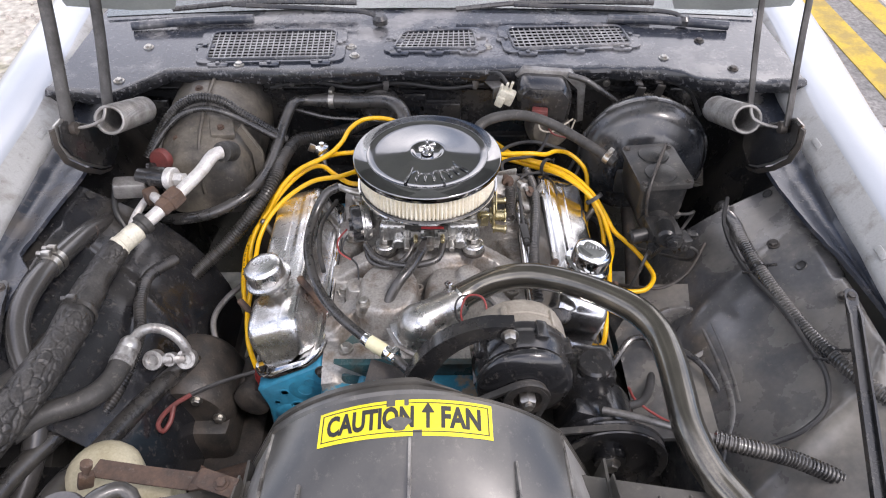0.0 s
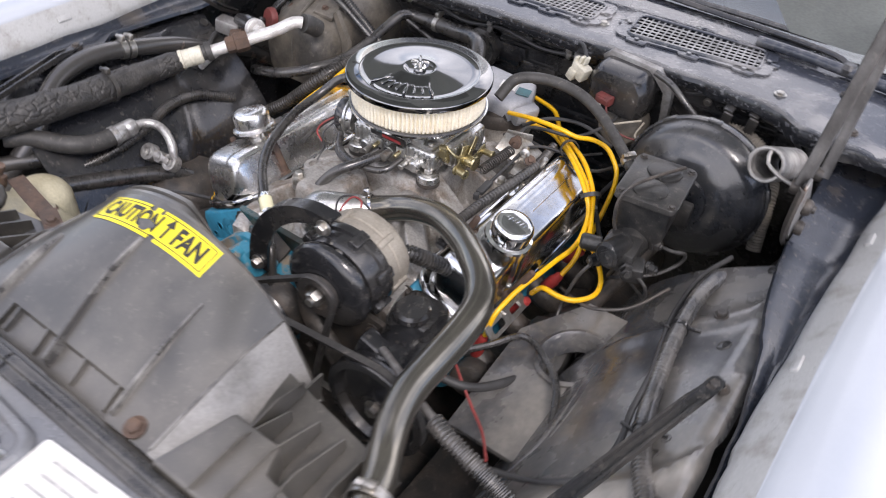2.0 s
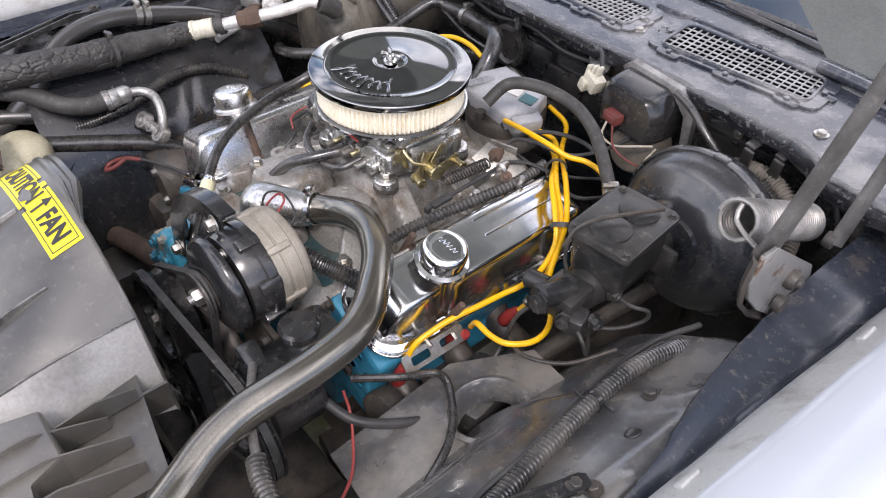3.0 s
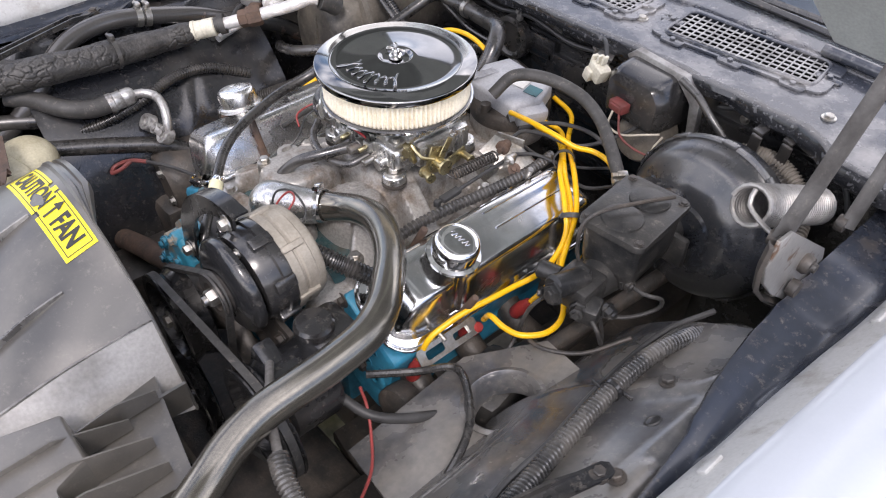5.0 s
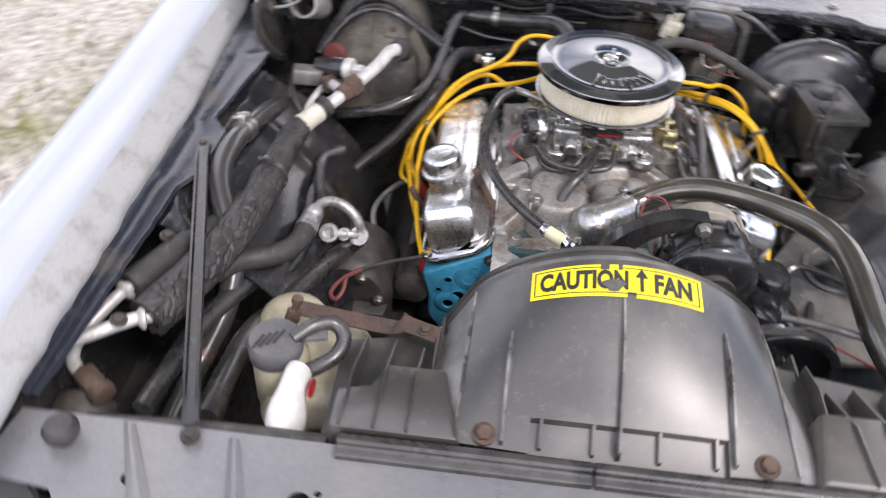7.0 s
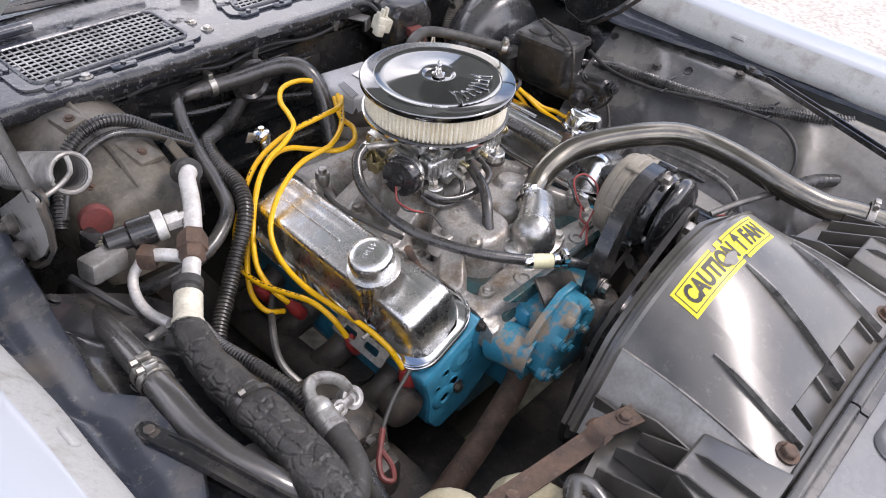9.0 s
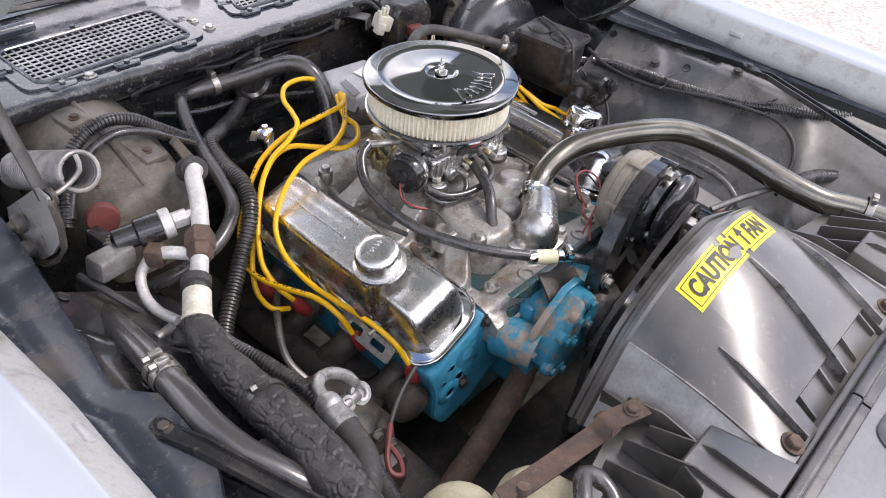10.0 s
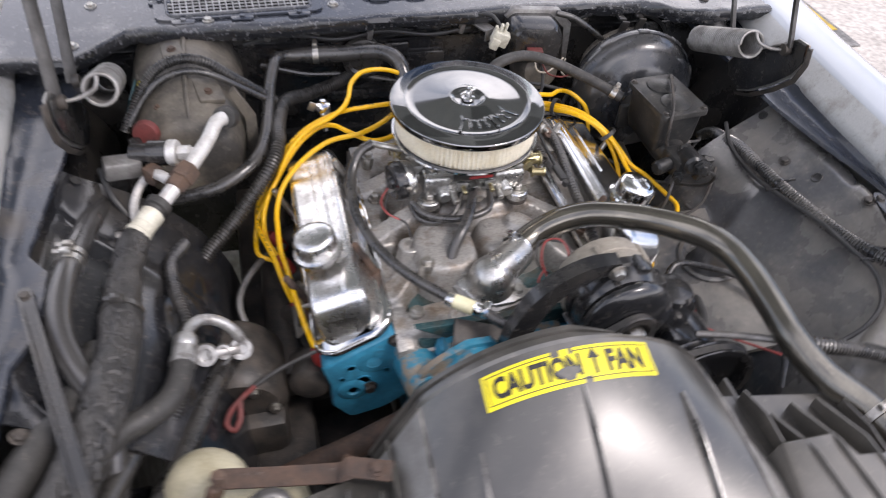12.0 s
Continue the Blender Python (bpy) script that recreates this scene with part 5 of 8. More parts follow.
box(bm, (0.0, -0.0865, 0.838), (0.066, 0.004, 0.015), (12, 0, 0), 0.001)
box(bm, (-0.036, -0.086, 0.838), (0.014, 0.005, 0.014), (12, 0, 0), 0.001)
tag = part("tag", bm, INK, carb, "red and black maker's tag")
bm = B()
box(bm, (0.006, -0.0895, 0.8378), (0.040, 0.001, 0.0060), (12, 0, 0), 0)
part("tag_field", bm, RED, tag)
bm = B()
tube(bm, [(-0.078, -0.012, 0.86), (-0.115, -0.018, 0.858), (-0.15, -0.015, 0.866), (-0.165, 0.0, 0.862)], 0.006, 10)
lathe(bm, ((0.010, 0), (0.010, 0.012)), at((-0.082, -0.012, 0.86), (-1, 0, 0)), 6)
part("fuel_inlet", bm, STEEL, carb)
tb = thing("throttle_bracket", (0.165, 0.08, 0.775), "grimy throttle bracket with a return spring and cables", "bracket")
bm = B()
prism(bm, [(-0.045, -0.020), (0.035, -0.028), (0.048, 0.0), (0.040, 0.022), (0.010, 0.030), (-0.040, 0.020)], at((0.165, 0.098, 0.785), (0.5, -0.35, 0.8), (0, 1, 0), 20), 0.004, 0.001)
box(bm, (0.190, 0.070, 0.776), (0.030, 0.070, 0.004), (0, 18, 12), 0.001)
box(bm, (0.150, 0.120, 0.795), (0.050, 0.004, 0.034), (0, 0, 18), 0.001)
part("plate", bm, STEEL, tb)
for c, ax, r, l in (((0.150, 0.112, 0.800), (0.3, -1, 0.1), 0.009, 0.030), ((0.178, 0.100, 0.796), (0.4, -1, 0.2), 0.007, 0.034), ((0.195, 0.085, 0.784), (0.5, -0.6, 0.8), 0.008, 0.012)):
    bm = B()
    lathe(bm, ((r, 0), (r, l * 0.4), (r * 1.35, l * 0.42), (r * 1.35, l * 0.65), (r * 0.6, l * 0.7), (r * 0.5, l)), at(c, ax), 10)
    part("cable_end", bm, RUST if r > 0.0075 else STEEL, tb)
bm = B()
coil(bm, (0.152, -0.012, 0.797), (0.158, 0.078, 0.797), 0.0085, 0.0015, 16)
tube(bm, [(0.152, -0.010, 0.789), (0.140, -0.018, 0.796), (0.124, -0.010, 0.802)], 0.0015, 6)
part("return_spring", bm, IRON, tb, "dark coil return spring")
bm = B()
tube(bm, [(0.178, -0.066, 0.784), (0.176, 0.0, 0.788), (0.176, 0.086, 0.795)], 0.0032, 8)
box(bm, (0.177, -0.040, 0.786), (0.014, 0.040, 0.008), (0, 0, 4), 0.002)
box(bm, (0.178, -0.068, 0.784), (0.010, 0.010, 0.012), (0, 0, 20), 0.002)
part("throttle_rod", bm, WIRE_BLACK, tb)
for pts, r in (([(0.150, 0.116, 0.801), (0.146, 0.150, 0.806), (0.166, 0.183, 0.796), (0.221, 0.209, 0.790), (0.250, 0.260, 0.795), (0.27, 0.34, 0.81), (0.28, 0.40, 0.82)], 0.0036),
               ([(0.176, 0.104, 0.797), (0.196, 0.135, 0.792), (0.235, 0.150, 0.785), (0.275, 0.140, 0.782), (0.30, 0.16, 0.77), (0.33, 0.24, 0.76)], 0.0030),
               ([(0.120, 0.110, 0.800), (0.150, 0.140, 0.790), (0.190, 0.150, 0.780), (0.24, 0.19, 0.765), (0.27, 0.25, 0.75)], 0.0026)):
    bm = B()
    tube(bm, pts, r, 8)
    part("cable", bm, WIRE_BLACK, tb)

# air cleaner
LZ = 0.9335
ac = thing("air_cleaner", (0, 0, 0.868), "round chrome air cleaner with a pleated cream filter", "air cleaner")
bm = B()
lathe(bm, ((0.131, LZ - 0.010), (0.1315, LZ - 0.002), (0.1308, LZ), (0.1290, LZ + 0.0008), (0.109, LZ + 0.0010), (0.1078, LZ + 0.0026), (0.1064, LZ + 0.0028), (0.1052, LZ + 0.0020),
           (0.104, LZ + 0.0010), (0.090, LZ + 0.0013), (0.070, LZ + 0.0026), (0.050, LZ + 0.0046), (0.036, LZ + 0.0066), (0.030, LZ + 0.0076), (0.0275, LZ + 0.0074), (0.024, LZ + 0.003), (0.020, LZ + 0.0016), (0.002, LZ + 0.0014)),
      at((-0.003, 0.0, 0)), 160)
lid = part("lid", bm, LID_CHROME, ac, "mirror-chrome lid", sharp=60)
bm = B()
m = at((-0.003, 0, LZ + 0.003))
lathe(bm, ((0.011, 0), (0.011, 0.004), (0.007, 0.006), (0.0055, 0.013), (0.0032, 0.0135), (0.0032, 0.0245), (0.002, 0.0255)), m, 20)
for s in (-1, 1):
    prism(bm, shifted(rounded(0.013, 0.011, 0.0045), s * 0.010, 0.0115), m @ Matrix.Rotation(radians(25), 4, "Z") @ Matrix.Rotation(radians(90), 4, "X") @ Matrix.Translation((0, 0, -0.001)), 0.002, 0.0006)
part("wing_nut", bm, CHROME, ac)
# an embossed flourish of loops along the rim
bm = B()
pts = []
for i in range(241):
    u = i / 240
    w = u * 2 * math.pi * 8
    th_ = radians(-118 + 84 * u) + 0.055 * math.sin(w)
    tall = 0.0100 + 0.0060 * max(0, math.sin(u * 13 + 0.6)) + (0.005 if u < 0.1 or u > 0.9 else 0)
    rad = 0.0745 - tall * math.cos(w)
    pts.append((rad * math.cos(th_) - 0.003, rad * math.sin(th_), LZ + 0.0030 + 0.0020 * max(0, (0.08 - rad) / 0.08)))
tube(bm, pts, 0.0016, 8, smooth=False)
tube(bm, [(x * 0.955, y * 0.955, z) for x, y, z in pts], 0.0009, 6, smooth=False)
part("emblem", bm, LID_CHROME, lid, "embossed chrome flourish of loops")
bm = B()
PLEATS = 100
lathe(bm, ((0.1205, 0.8765), (0.1215, 0.881), (0.1215, 0.923), (0.1205, 0.9275)), at((-0.003, 0, 0)), PLEATS * 6, wob=lambda a: 1 - 0.060 * (0.5 + 0.5 * math.cos(a * PLEATS + 0.5 * math.sin(a * 13))) ** 1.3)
part("filter", bm, CREAM_FILTER, ac, "pleated cream paper filter", sharp=80)
bm = B()
for z in (0.8765, 0.9255):
    lathe(bm, ((0.1215, z - 0.0025), (0.1235, z - 0.0015), (0.1235, z + 0.0015), (0.1215, z + 0.0025)), at((-0.003, 0, 0)), 96, cap=False)
part("filter_rim", bm, RUBBER, ac)
bm = B()
lathe(bm, ((0.060, 0.862), (0.085, 0.8635), (0.112, 0.868), (0.122, 0.870), (0.1265, 0.872), (0.1265, 0.8755), (0.1245, 0.8755)), at((-0.003, 0, 0)), 96)
part("base_pan", bm, CHROME, ac, "chrome base pan")

# distributor with its grey cap
dist = thing("distributor", (0.035, 0.235, 0.74), "distributor with a large grey coil cap", "distributor")
bm = B()
lathe(bm, ((0.035, 0.70), (0.035, 0.71), (0.070, 0.715), (0.075, 0.73), (0.075, 0.753)), at((0.028, 0.245, 0)), 30)
part("body", bm, ALLOY, dist)
bm = B()
lathe(bm, ((0.076, 0.753), (0.077, 0.773), (0.072, 0.781), (0.05, 0.784)), at((0.028, 0.245, 0)), 30)
for k in range(8):
    a = 2 * math.pi * k / 8
    lathe(bm, ((0.010, 0), (0.0095, 0.018)), at((0.028 + 0.066 * math.cos(a), 0.245 + 0.066 * math.sin(a), 0.776)), 12)
part("cap", bm, IRON, dist)
bm = B()
prism(bm, [(-0.055, -0.055), (0.055, -0.055), (0.075, 0.0), (0.055, 0.05), (-0.055, 0.05), (-0.075, 0.0)], at((0.028, 0.245, 0.786), (0.06, -0.12, 1)), 0.034, 0.010, 3)
box(bm, (0.088, 0.228, 0.788), (0.055, 0.060, 0.034), (0, 12, -20), 0.008)
for k in range(5):
    box(bm, (-0.026 + 0.004 * k, 0.211 + 0.001 * k, 0.8225), (0.0015, 0.055, 0.004), (0, 0, -12), 0)
cover = part("coil_cover", bm, GREYCAP, dist, "pale grey plastic coil cover")
bm = B()
box(bm, (0.045, 0.245, 0.8215), (0.034, 0.026, 0.0012), (7, 3, 12), 0)
part("label", bm, PAPER, cover)
bm = B()
box(bm, (0.081, 0.245, 0.8190), (0.028, 0.024, 0.0012), (7, 3, 12), 0)
part("warning_label", bm, TEAL, cover)

# thermostat housing
th = thing("thermostat_housing", (-0.005, -0.225, 0.735), "polished chrome thermostat housing", "thermostat housing")
TA = Vector((-0.10, -0.22, 1)).normalized()
bm = B()
prism(bm, [(-0.056, -0.010), (-0.046, -0.022), (-0.020, -0.038), (0.020, -0.038), (0.046, -0.022), (0.058, -0.008), (0.058, 0.008), (0.046, 0.020), (0.020, 0.038), (-0.020, 0.038), (-0.046, 0.022), (-0.056, 0.010)],
      at((-0.014, -0.246, 0.738), TA, turn=-32), 0.007, 0.002)
lathe(bm, ((0.040, 0.0), (0.040, 0.006), (0.0365, 0.009), (0.0365, 0.022), (0.0345, 0.032), (0.0295, 0.042), (0.021, 0.050), (0.010, 0.0545), (0.001, 0.0555)), at((-0.014, -0.246, 0.742), TA), 40)
tube(bm, [(-0.014, -0.248, 0.766), (0.008, -0.235, 0.768), (0.030, -0.219, 0.768), (0.046, -0.206, 0.769)], lambda s, u: 0.0325 - 0.005 * u, 32)
part("body", bm, ZINC, th, sharp=55)
for a in (-1, 1):
    q = at((-0.014, -0.246, 0.745), TA, turn=-32) @ Vector((0.0475 * a, 0, 0))
    bm = B()
    bolt(bm, q, TA, 0.0085, 0.009)
    part("bolt", bm, STEEL, th)
bm = B()
prism(bm, [(-0.060, -0.018), (-0.020, -0.044), (0.025, -0.044), (0.062, -0.014), (0.062, 0.014), (0.020, 0.042), (-0.020, 0.042), (-0.060, 0.014)], at((-0.014, -0.240, 0.716), TA, turn=-32), 0.022, 0.002)
part("neck", bm, ALLOY, th)

# upper radiator hose
uh = [(0.026, -0.216, 0.764), (0.044, -0.197, 0.764), (0.082, -0.177, 0.774), (0.123, -0.172, 0.791), (0.168, -0.176, 0.803), (0.209, -0.192, 0.811), (0.256, -0.221, 0.820), (0.300, -0.259, 0.829), (0.333, -0.294, 0.832),
      (0.353, -0.334, 0.830), (0.360, -0.387, 0.827), (0.360, -0.442, 0.822), (0.360, -0.490, 0.816), (0.369, -0.533, 0.808), (0.384, -0.568, 0.801), (0.406, -0.612, 0.800), (0.420, -0.665, 0.798)]
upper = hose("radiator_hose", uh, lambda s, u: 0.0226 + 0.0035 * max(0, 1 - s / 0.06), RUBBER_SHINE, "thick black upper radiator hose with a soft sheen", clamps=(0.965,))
clamp(upper, (0.046, -0.196, 0.765), (0.030, 0.020, 0.008), 0.0262, CHROME, 0.014, screw=(-0.4, 0.2, 1))

# ---- accessories on the engine's front ----
alt = thing("alternator", (0.137, -0.36, 0.72), "alternator with a dusty alloy back and a black front", "alternator")
AX = at((0.138, -0.296, 0.801), (0.05, -1, -0.02))
bm = B()
lathe(bm, ((0.030, -0.006), (0.058, -0.004), (0.068, 0.001), (0.0705, 0.006), (0.0705, 0.014), (0.0735, 0.016), (0.0735, 0.030), (0.0715, 0.032), (0.0715, 0.036), (0.0745, 0.038), (0.0745, 0.050)), AX, 60, wob=lambda a: 1 + 0.010 * (1 if math.sin(a * 15) > 0.2 else 0))
rear = part("rear_housing", bm, ALT_ALLOY, alt, "dusty tan alloy rear housing")
for a in (20, 80, 140, 200, 260, 320):
    bm = B()
    box(bm, AX @ Vector((0.072 * math.cos(radians(a)), 0.072 * math.sin(radians(a)), 0.034)), (0.012, 0.010, 0.034), AX.to_3x3() @ Matrix.Rotation(radians(a), 3, "Z"), 0.003)
    part("lug", bm, ALT_ALLOY, rear)
bm = B()
lathe(bm, ((0.074, 0.050), (0.075, 0.053), (0.075, 0.064), (0.071, 0.066), (0.071, 0.080), (0.066, 0.092), (0.040, 0.098)), AX, 48)
front = part("front_housing", bm, PLASTIC, alt)
for a in (60, 110, 160, 240, 300, 0):
    bm = B()
    box(bm, AX @ Vector((0.074 * math.cos(radians(a)), 0.074 * math.sin(radians(a)), 0.066)), (0.012, 0.018, 0.032), AX.to_3x3() @ Matrix.Rotation(radians(a), 3, "Z"), 0.003)
    part("lug", bm, PLASTIC, front)
bm = B()
lathe(bm, ((0.020, 0.098), (0.062, 0.098), (0.0715, 0.101), (0.073, 0.107), (0.070, 0.114), (0.060, 0.120), (0.044, 0.1235), (0.030, 0.124)), AX, 56)
part("fan", bm, BLACK, alt)
bm = B()
lathe(bm, ((0.020, 0.117), (0.034, 0.118), (0.035, 0.121), (0.026, 0.128), (0.035, 0.135), (0.034, 0.138), (0.022, 0.138), (0.020, 0.130), (0.012, 0.130)), AX, 36)
part("pulley", bm, IRON, alt, "worn steel pulley")
bm = B()
lathe(bm, ((0.013, 0.128), (0.013, 0.144), (0.011, 0.147)), AX, 6)
lathe(bm, ((0.007, 0.147), (0.007, 0.153)), AX, 10)
part("shaft_nut", bm, STEEL, alt)
for a in (50, 170, 290):
    bm = B()
    bolt(bm, AX @ Vector((0.058 * math.cos(radians(a)), 0.058 * math.sin(radians(a)), 0.094)), (0.03, -1, -0.02), 0.005, 0.006)
    part("through_bolt", bm, STEEL, alt)

br = thing("alternator_bracket", (-0.015, -0.387, 0.72), "curved black steel alternator bracket", "bracket")
bm = B()
arc = spline([(-0.022, -0.390, 0.735), (-0.014, -0.388, 0.790), (0.010, -0.384, 0.838), (0.045, -0.380, 0.868), (0.085, -0.376, 0.882), (0.125, -0.372, 0.880)], 0.006)
rings = []
for i, p in enumerate(arc):
    d = (arc[min(i + 1, len(arc) - 1)] - arc[max(i - 1, 0)]).normalized()
    n = Vector((0, -1, 0)).cross(d).normalized()
    w = 0.021 - 0.010 * i / len(arc)
    rings.append([p + n * w + Vector((0, -0.004, 0)), p + n * w + Vector((0, 0.020, 0)), p + n * (w - 0.004) + Vector((0, 0.020, 0)), p + n * (w - 0.004), p - n * w, p - n * w + Vector((0, -0.004, 0))])
loft(bm, rings)
part("arm", bm, BLACK, br)
bm = B()
bolt(bm, (0.118, -0.382, 0.880), (0, -1, 0), 0.009, 0.010)
part("slot_bolt", bm, STEEL, br)
bm = B()
bolt(bm, (-0.020, -0.395, 0.745), (0, -1, 0), 0.009, 0.010)
part("pivot_bolt", bm, STEEL, br)


def pulley(name, c, r, label, material=BLACK, depth=0.022, dish=0.6):
    t = thing(name, c, label, "pulley", "drive pulleys")
    bm = B()
    m = at(c, (0, -1, 0))
    lathe(bm, ((r * 0.3, -0.01), (r * dish, -0.008), (r * (dish + 0.08), depth * 0.2), (r, 0.0), (r * 1.02, 0.002), (r * 0.90, depth / 2), (r * 1.02, depth - 0.002), (r, depth), (r * 0.86, depth), (r * 0.80, depth * 0.4),
                (r * 0.30, depth * 0.35), (r * 0.28, depth * 0.9), (0.004, depth * 0.9)), m, 48)
    part("wheel", bm, material, t)
    bm = B()
    bolt(bm, Vector(c) + Vector((0, -depth * 0.9, 0)), (0, -1, 0), 0.011, 0.010)
    part("hub_bolt", bm, STEEL, t)
    return t


pulley("fan_pulley", (0.0, -0.420, 0.648), 0.080, "black two-groove fan pulley behind the shroud", depth=0.046)
pulley("steering_pulley", (0.278, -0.445, 0.680), 0.085, "black power steering pulley with a worn rim", BLACK)
pulley("crank_pulley", (0.0, -0.455, 0.47), 0.09, "black crankshaft pulley low behind the shroud")


def belt(name, pulleys, y, label):
    """A V-belt round circles (x, z, r), all in one plane."""
    pts = []
    for x, z, r in pulleys:
        pts += [(x + r * math.cos(a), z + r * math.sin(a)) for a in (2 * math.pi * k / 40 for k in range(40))]
    pts = sorted(set(pts))
    cross = lambda o, a, b: (a[0] - o[0]) * (b[1] - o[1]) - (a[1] - o[1]) * (b[0] - o[0])
    hull = []
    for seq in (pts, pts[::-1]):
        part_ = []
        for p in seq:
            while len(part_) > 1 and cross(part_[-2], part_[-1], p) <= 0:
                part_.pop()
            part_.append(p)
        hull += part_[:-1]
    bm = B()
    n = len(hull)
    rings = []
    for i, (x, z) in enumerate(hull + hull[:1]):
        a, b = hull[(i - 1) % n], hull[(i + 1) % n]
        d = Vector((b[0] - a[0], 0, b[1] - a[1])).normalized()
        o = Vector((d.z, 0, -d.x))
        p = Vector((x, y, z))
        rings.append([p + o * 0.003 + Vector((0, 0.0055, 0)), p + o * 0.003 - Vector((0, 0.0055, 0)), p - o * 0.005 - Vector((0, 0.003, 0)), p - o * 0.005 + Vector((0, 0.003, 0))])
    loft(bm, rings, cap=False)
    return single(name, bm, RUBBER_DUST, label, "belt", group="drive belts")


belt("drive_belt", ((0.141, 0.795, 0.032), (0.0, 0.648, 0.077), (0.0, 0.47, 0.086)), -0.4285, "worn grey-black V-belt round alternator and fan pulleys")
belt("drive_belt", ((0.278, 0.680, 0.082), (0.0, 0.47, 0.086), (0.0, 0.648, 0.078)), -0.4565, "worn V-belt round the power steering pulley")

mp = thing("accessory_bracket", (0.15, -0.33, 0.56), "grimy black steel mounting plate behind the pump", "bracket")
bm = B()
plate(bm, [(0.030, 0.56), (0.245, 0.56), (0.290, 0.63), (0.285, 0.70), (0.215, 0.735), (0.120, 0.745), (0.050, 0.700)], [circle(0.095, 0.62, 0.018), circle(0.225, 0.60, 0.014)], at((0, -0.372, 0), (0, -1, 0), (0, 0, 1)), 0.008)
part("plate", bm, IRON, mp)
for x, z in ((0.06, 0.585), (0.20, 0.715), (0.265, 0.65), (0.12, 0.70)):
    bm = B()
    bolt(bm, (x, -0.374, z), (0, -1, 0), 0.009, 0.009)
    part("bolt", bm, IRON, mp)
bm = B()
tube(bm, [(0.075, -0.385, 0.735), (0.10, -0.40, 0.70), (0.145, -0.405, 0.66), (0.175, -0.40, 0.60)], 0.016, 12, flat=0.5)
part("strut", bm, IRON, mp)

ps = thing("power_steering_pump", (0.258, -0.37, 0.66), "black power steering pump with a ribbed cap", "power steering pump")
bm = B()
lathe(bm, ((0.058, 0), (0.062, 0.01), (0.062, 0.075), (0.05, 0.09)), at((0.262, -0.355, 0.690), (0, -1, 0)), 28)
box(bm, (0.258, -0.335, 0.735), (0.075, 0.075, 0.075), bevel=0.016)
box(bm, (0.225, -0.415, 0.70), (0.05, 0.03, 0.12), (0, 20, 0), 0.006)
part("reservoir", bm, BLACK, ps)
bm = B()
lathe(bm, ((0.018, 0.745), (0.018, 0.772), (0.027, 0.773), (0.0275, 0.782), (0.024, 0.787), (0.004, 0.789)), at((0.258, -0.352, 0)), 40, wob=lambda a: 1 + 0.02 * math.sin(a * 20))
part("cap", bm, PLASTIC, ps, "ribbed black filler cap")
bm = B()
tube(bm, [(0.30, -0.36, 0.68), (0.36, -0.33, 0.66), (0.40, -0.24, 0.63), (0.42, -0.12, 0.60)], 0.0075, 10)
part("pressure_hose", bm, WIRE_BLACK, ps)

# fan shroud
sh = thing("fan_shroud", (0, -0.64, 0.78), "arched black plastic fan shroud with a caution sticker", "fan shroud")
XC, ZC, RR = -0.012, 0.680, 0.250


def arch(th, s, lift=0.0):
    """A place on the arch: th in degrees from the crown, s from the rear edge (0) to the front (1)."""
    a = radians(th)
    rear = Vector((XC + (RR + lift) * math.sin(a), -0.522, ZC + (RR + lift) * math.cos(a)))
    front = Vector((XC + (0.262 + lift * 0.2) * math.sin(a), -0.712, 0.837 + lift - 0.030 * (abs(th) / 75) ** 3))
    p = rear.lerp(front, s)
    p.z += 0.010 * math.sin(math.pi * s) * math.cos(a)
    return p


FOLD = 49.0
END = 1.19


def hull(th, s, lift=0.0):
    """The arch with flat cheeks outside its folds."""
    if abs(th) <= FOLD:
        return arch(th, s, lift)
    k = (abs(th) - FOLD) / (80 - FOLD)
    sign = 1 if th > 0 else -1
    return arch(sign * FOLD, s, lift).lerp(arch(sign * 80, s, lift), k)


bm = B()
ths = [-49, -45, -41, -37, -33, -29, -25.2, -25, *range(-22, 26, 3), 27, 27.2, 31, 35, 39, 43, 46, 49]
rows = [[hull(th, s) for th in ths] for s in (0, 0.01, *(0.08 * k for k in range(1, 13)))]
for s in (0.998, 1.002, 1.06, 1.12, END):
    rows.append([hull(th, s) + Vector((0, 0, -0.009 if s > 1 and -25.1 < th < 27.1 else 0)) for th in ths])
loft(bm, rows, closed=False)
thicken(bm, 0.003)
dome = part("dome", bm, SHROUD, sh, sharp=30)
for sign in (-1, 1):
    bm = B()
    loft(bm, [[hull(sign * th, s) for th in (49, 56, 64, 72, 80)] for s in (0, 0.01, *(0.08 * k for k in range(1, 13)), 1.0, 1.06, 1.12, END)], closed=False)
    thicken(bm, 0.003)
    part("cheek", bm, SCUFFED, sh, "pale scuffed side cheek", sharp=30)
bm = B()
rows = []
for dy, dr in ((0.0, 0.0), (0.004, 0.0035), (0.009, 0.0035), (0.011, -0.002), (0.016, -0.002), (0.018, 0.002), (0.025, 0.001), (0.027, -0.006), (0.027, -0.018)):
    rows.append([hull(-80 + 160 * i / 60, 0) + Vector((0, dy * (1 - 0.88 * min(1, max(0, (i - 30) / 6))), 0)) + Vector((math.sin(radians(-80 + 160 * i / 60)), 0, math.cos(radians(-80 + 160 * i / 60)))) * dr for i in range(61)])
loft(bm, rows, closed=False)
thicken(bm, 0.002)
part("rim", bm, SHROUD, dome, "dark grooved rear rim")
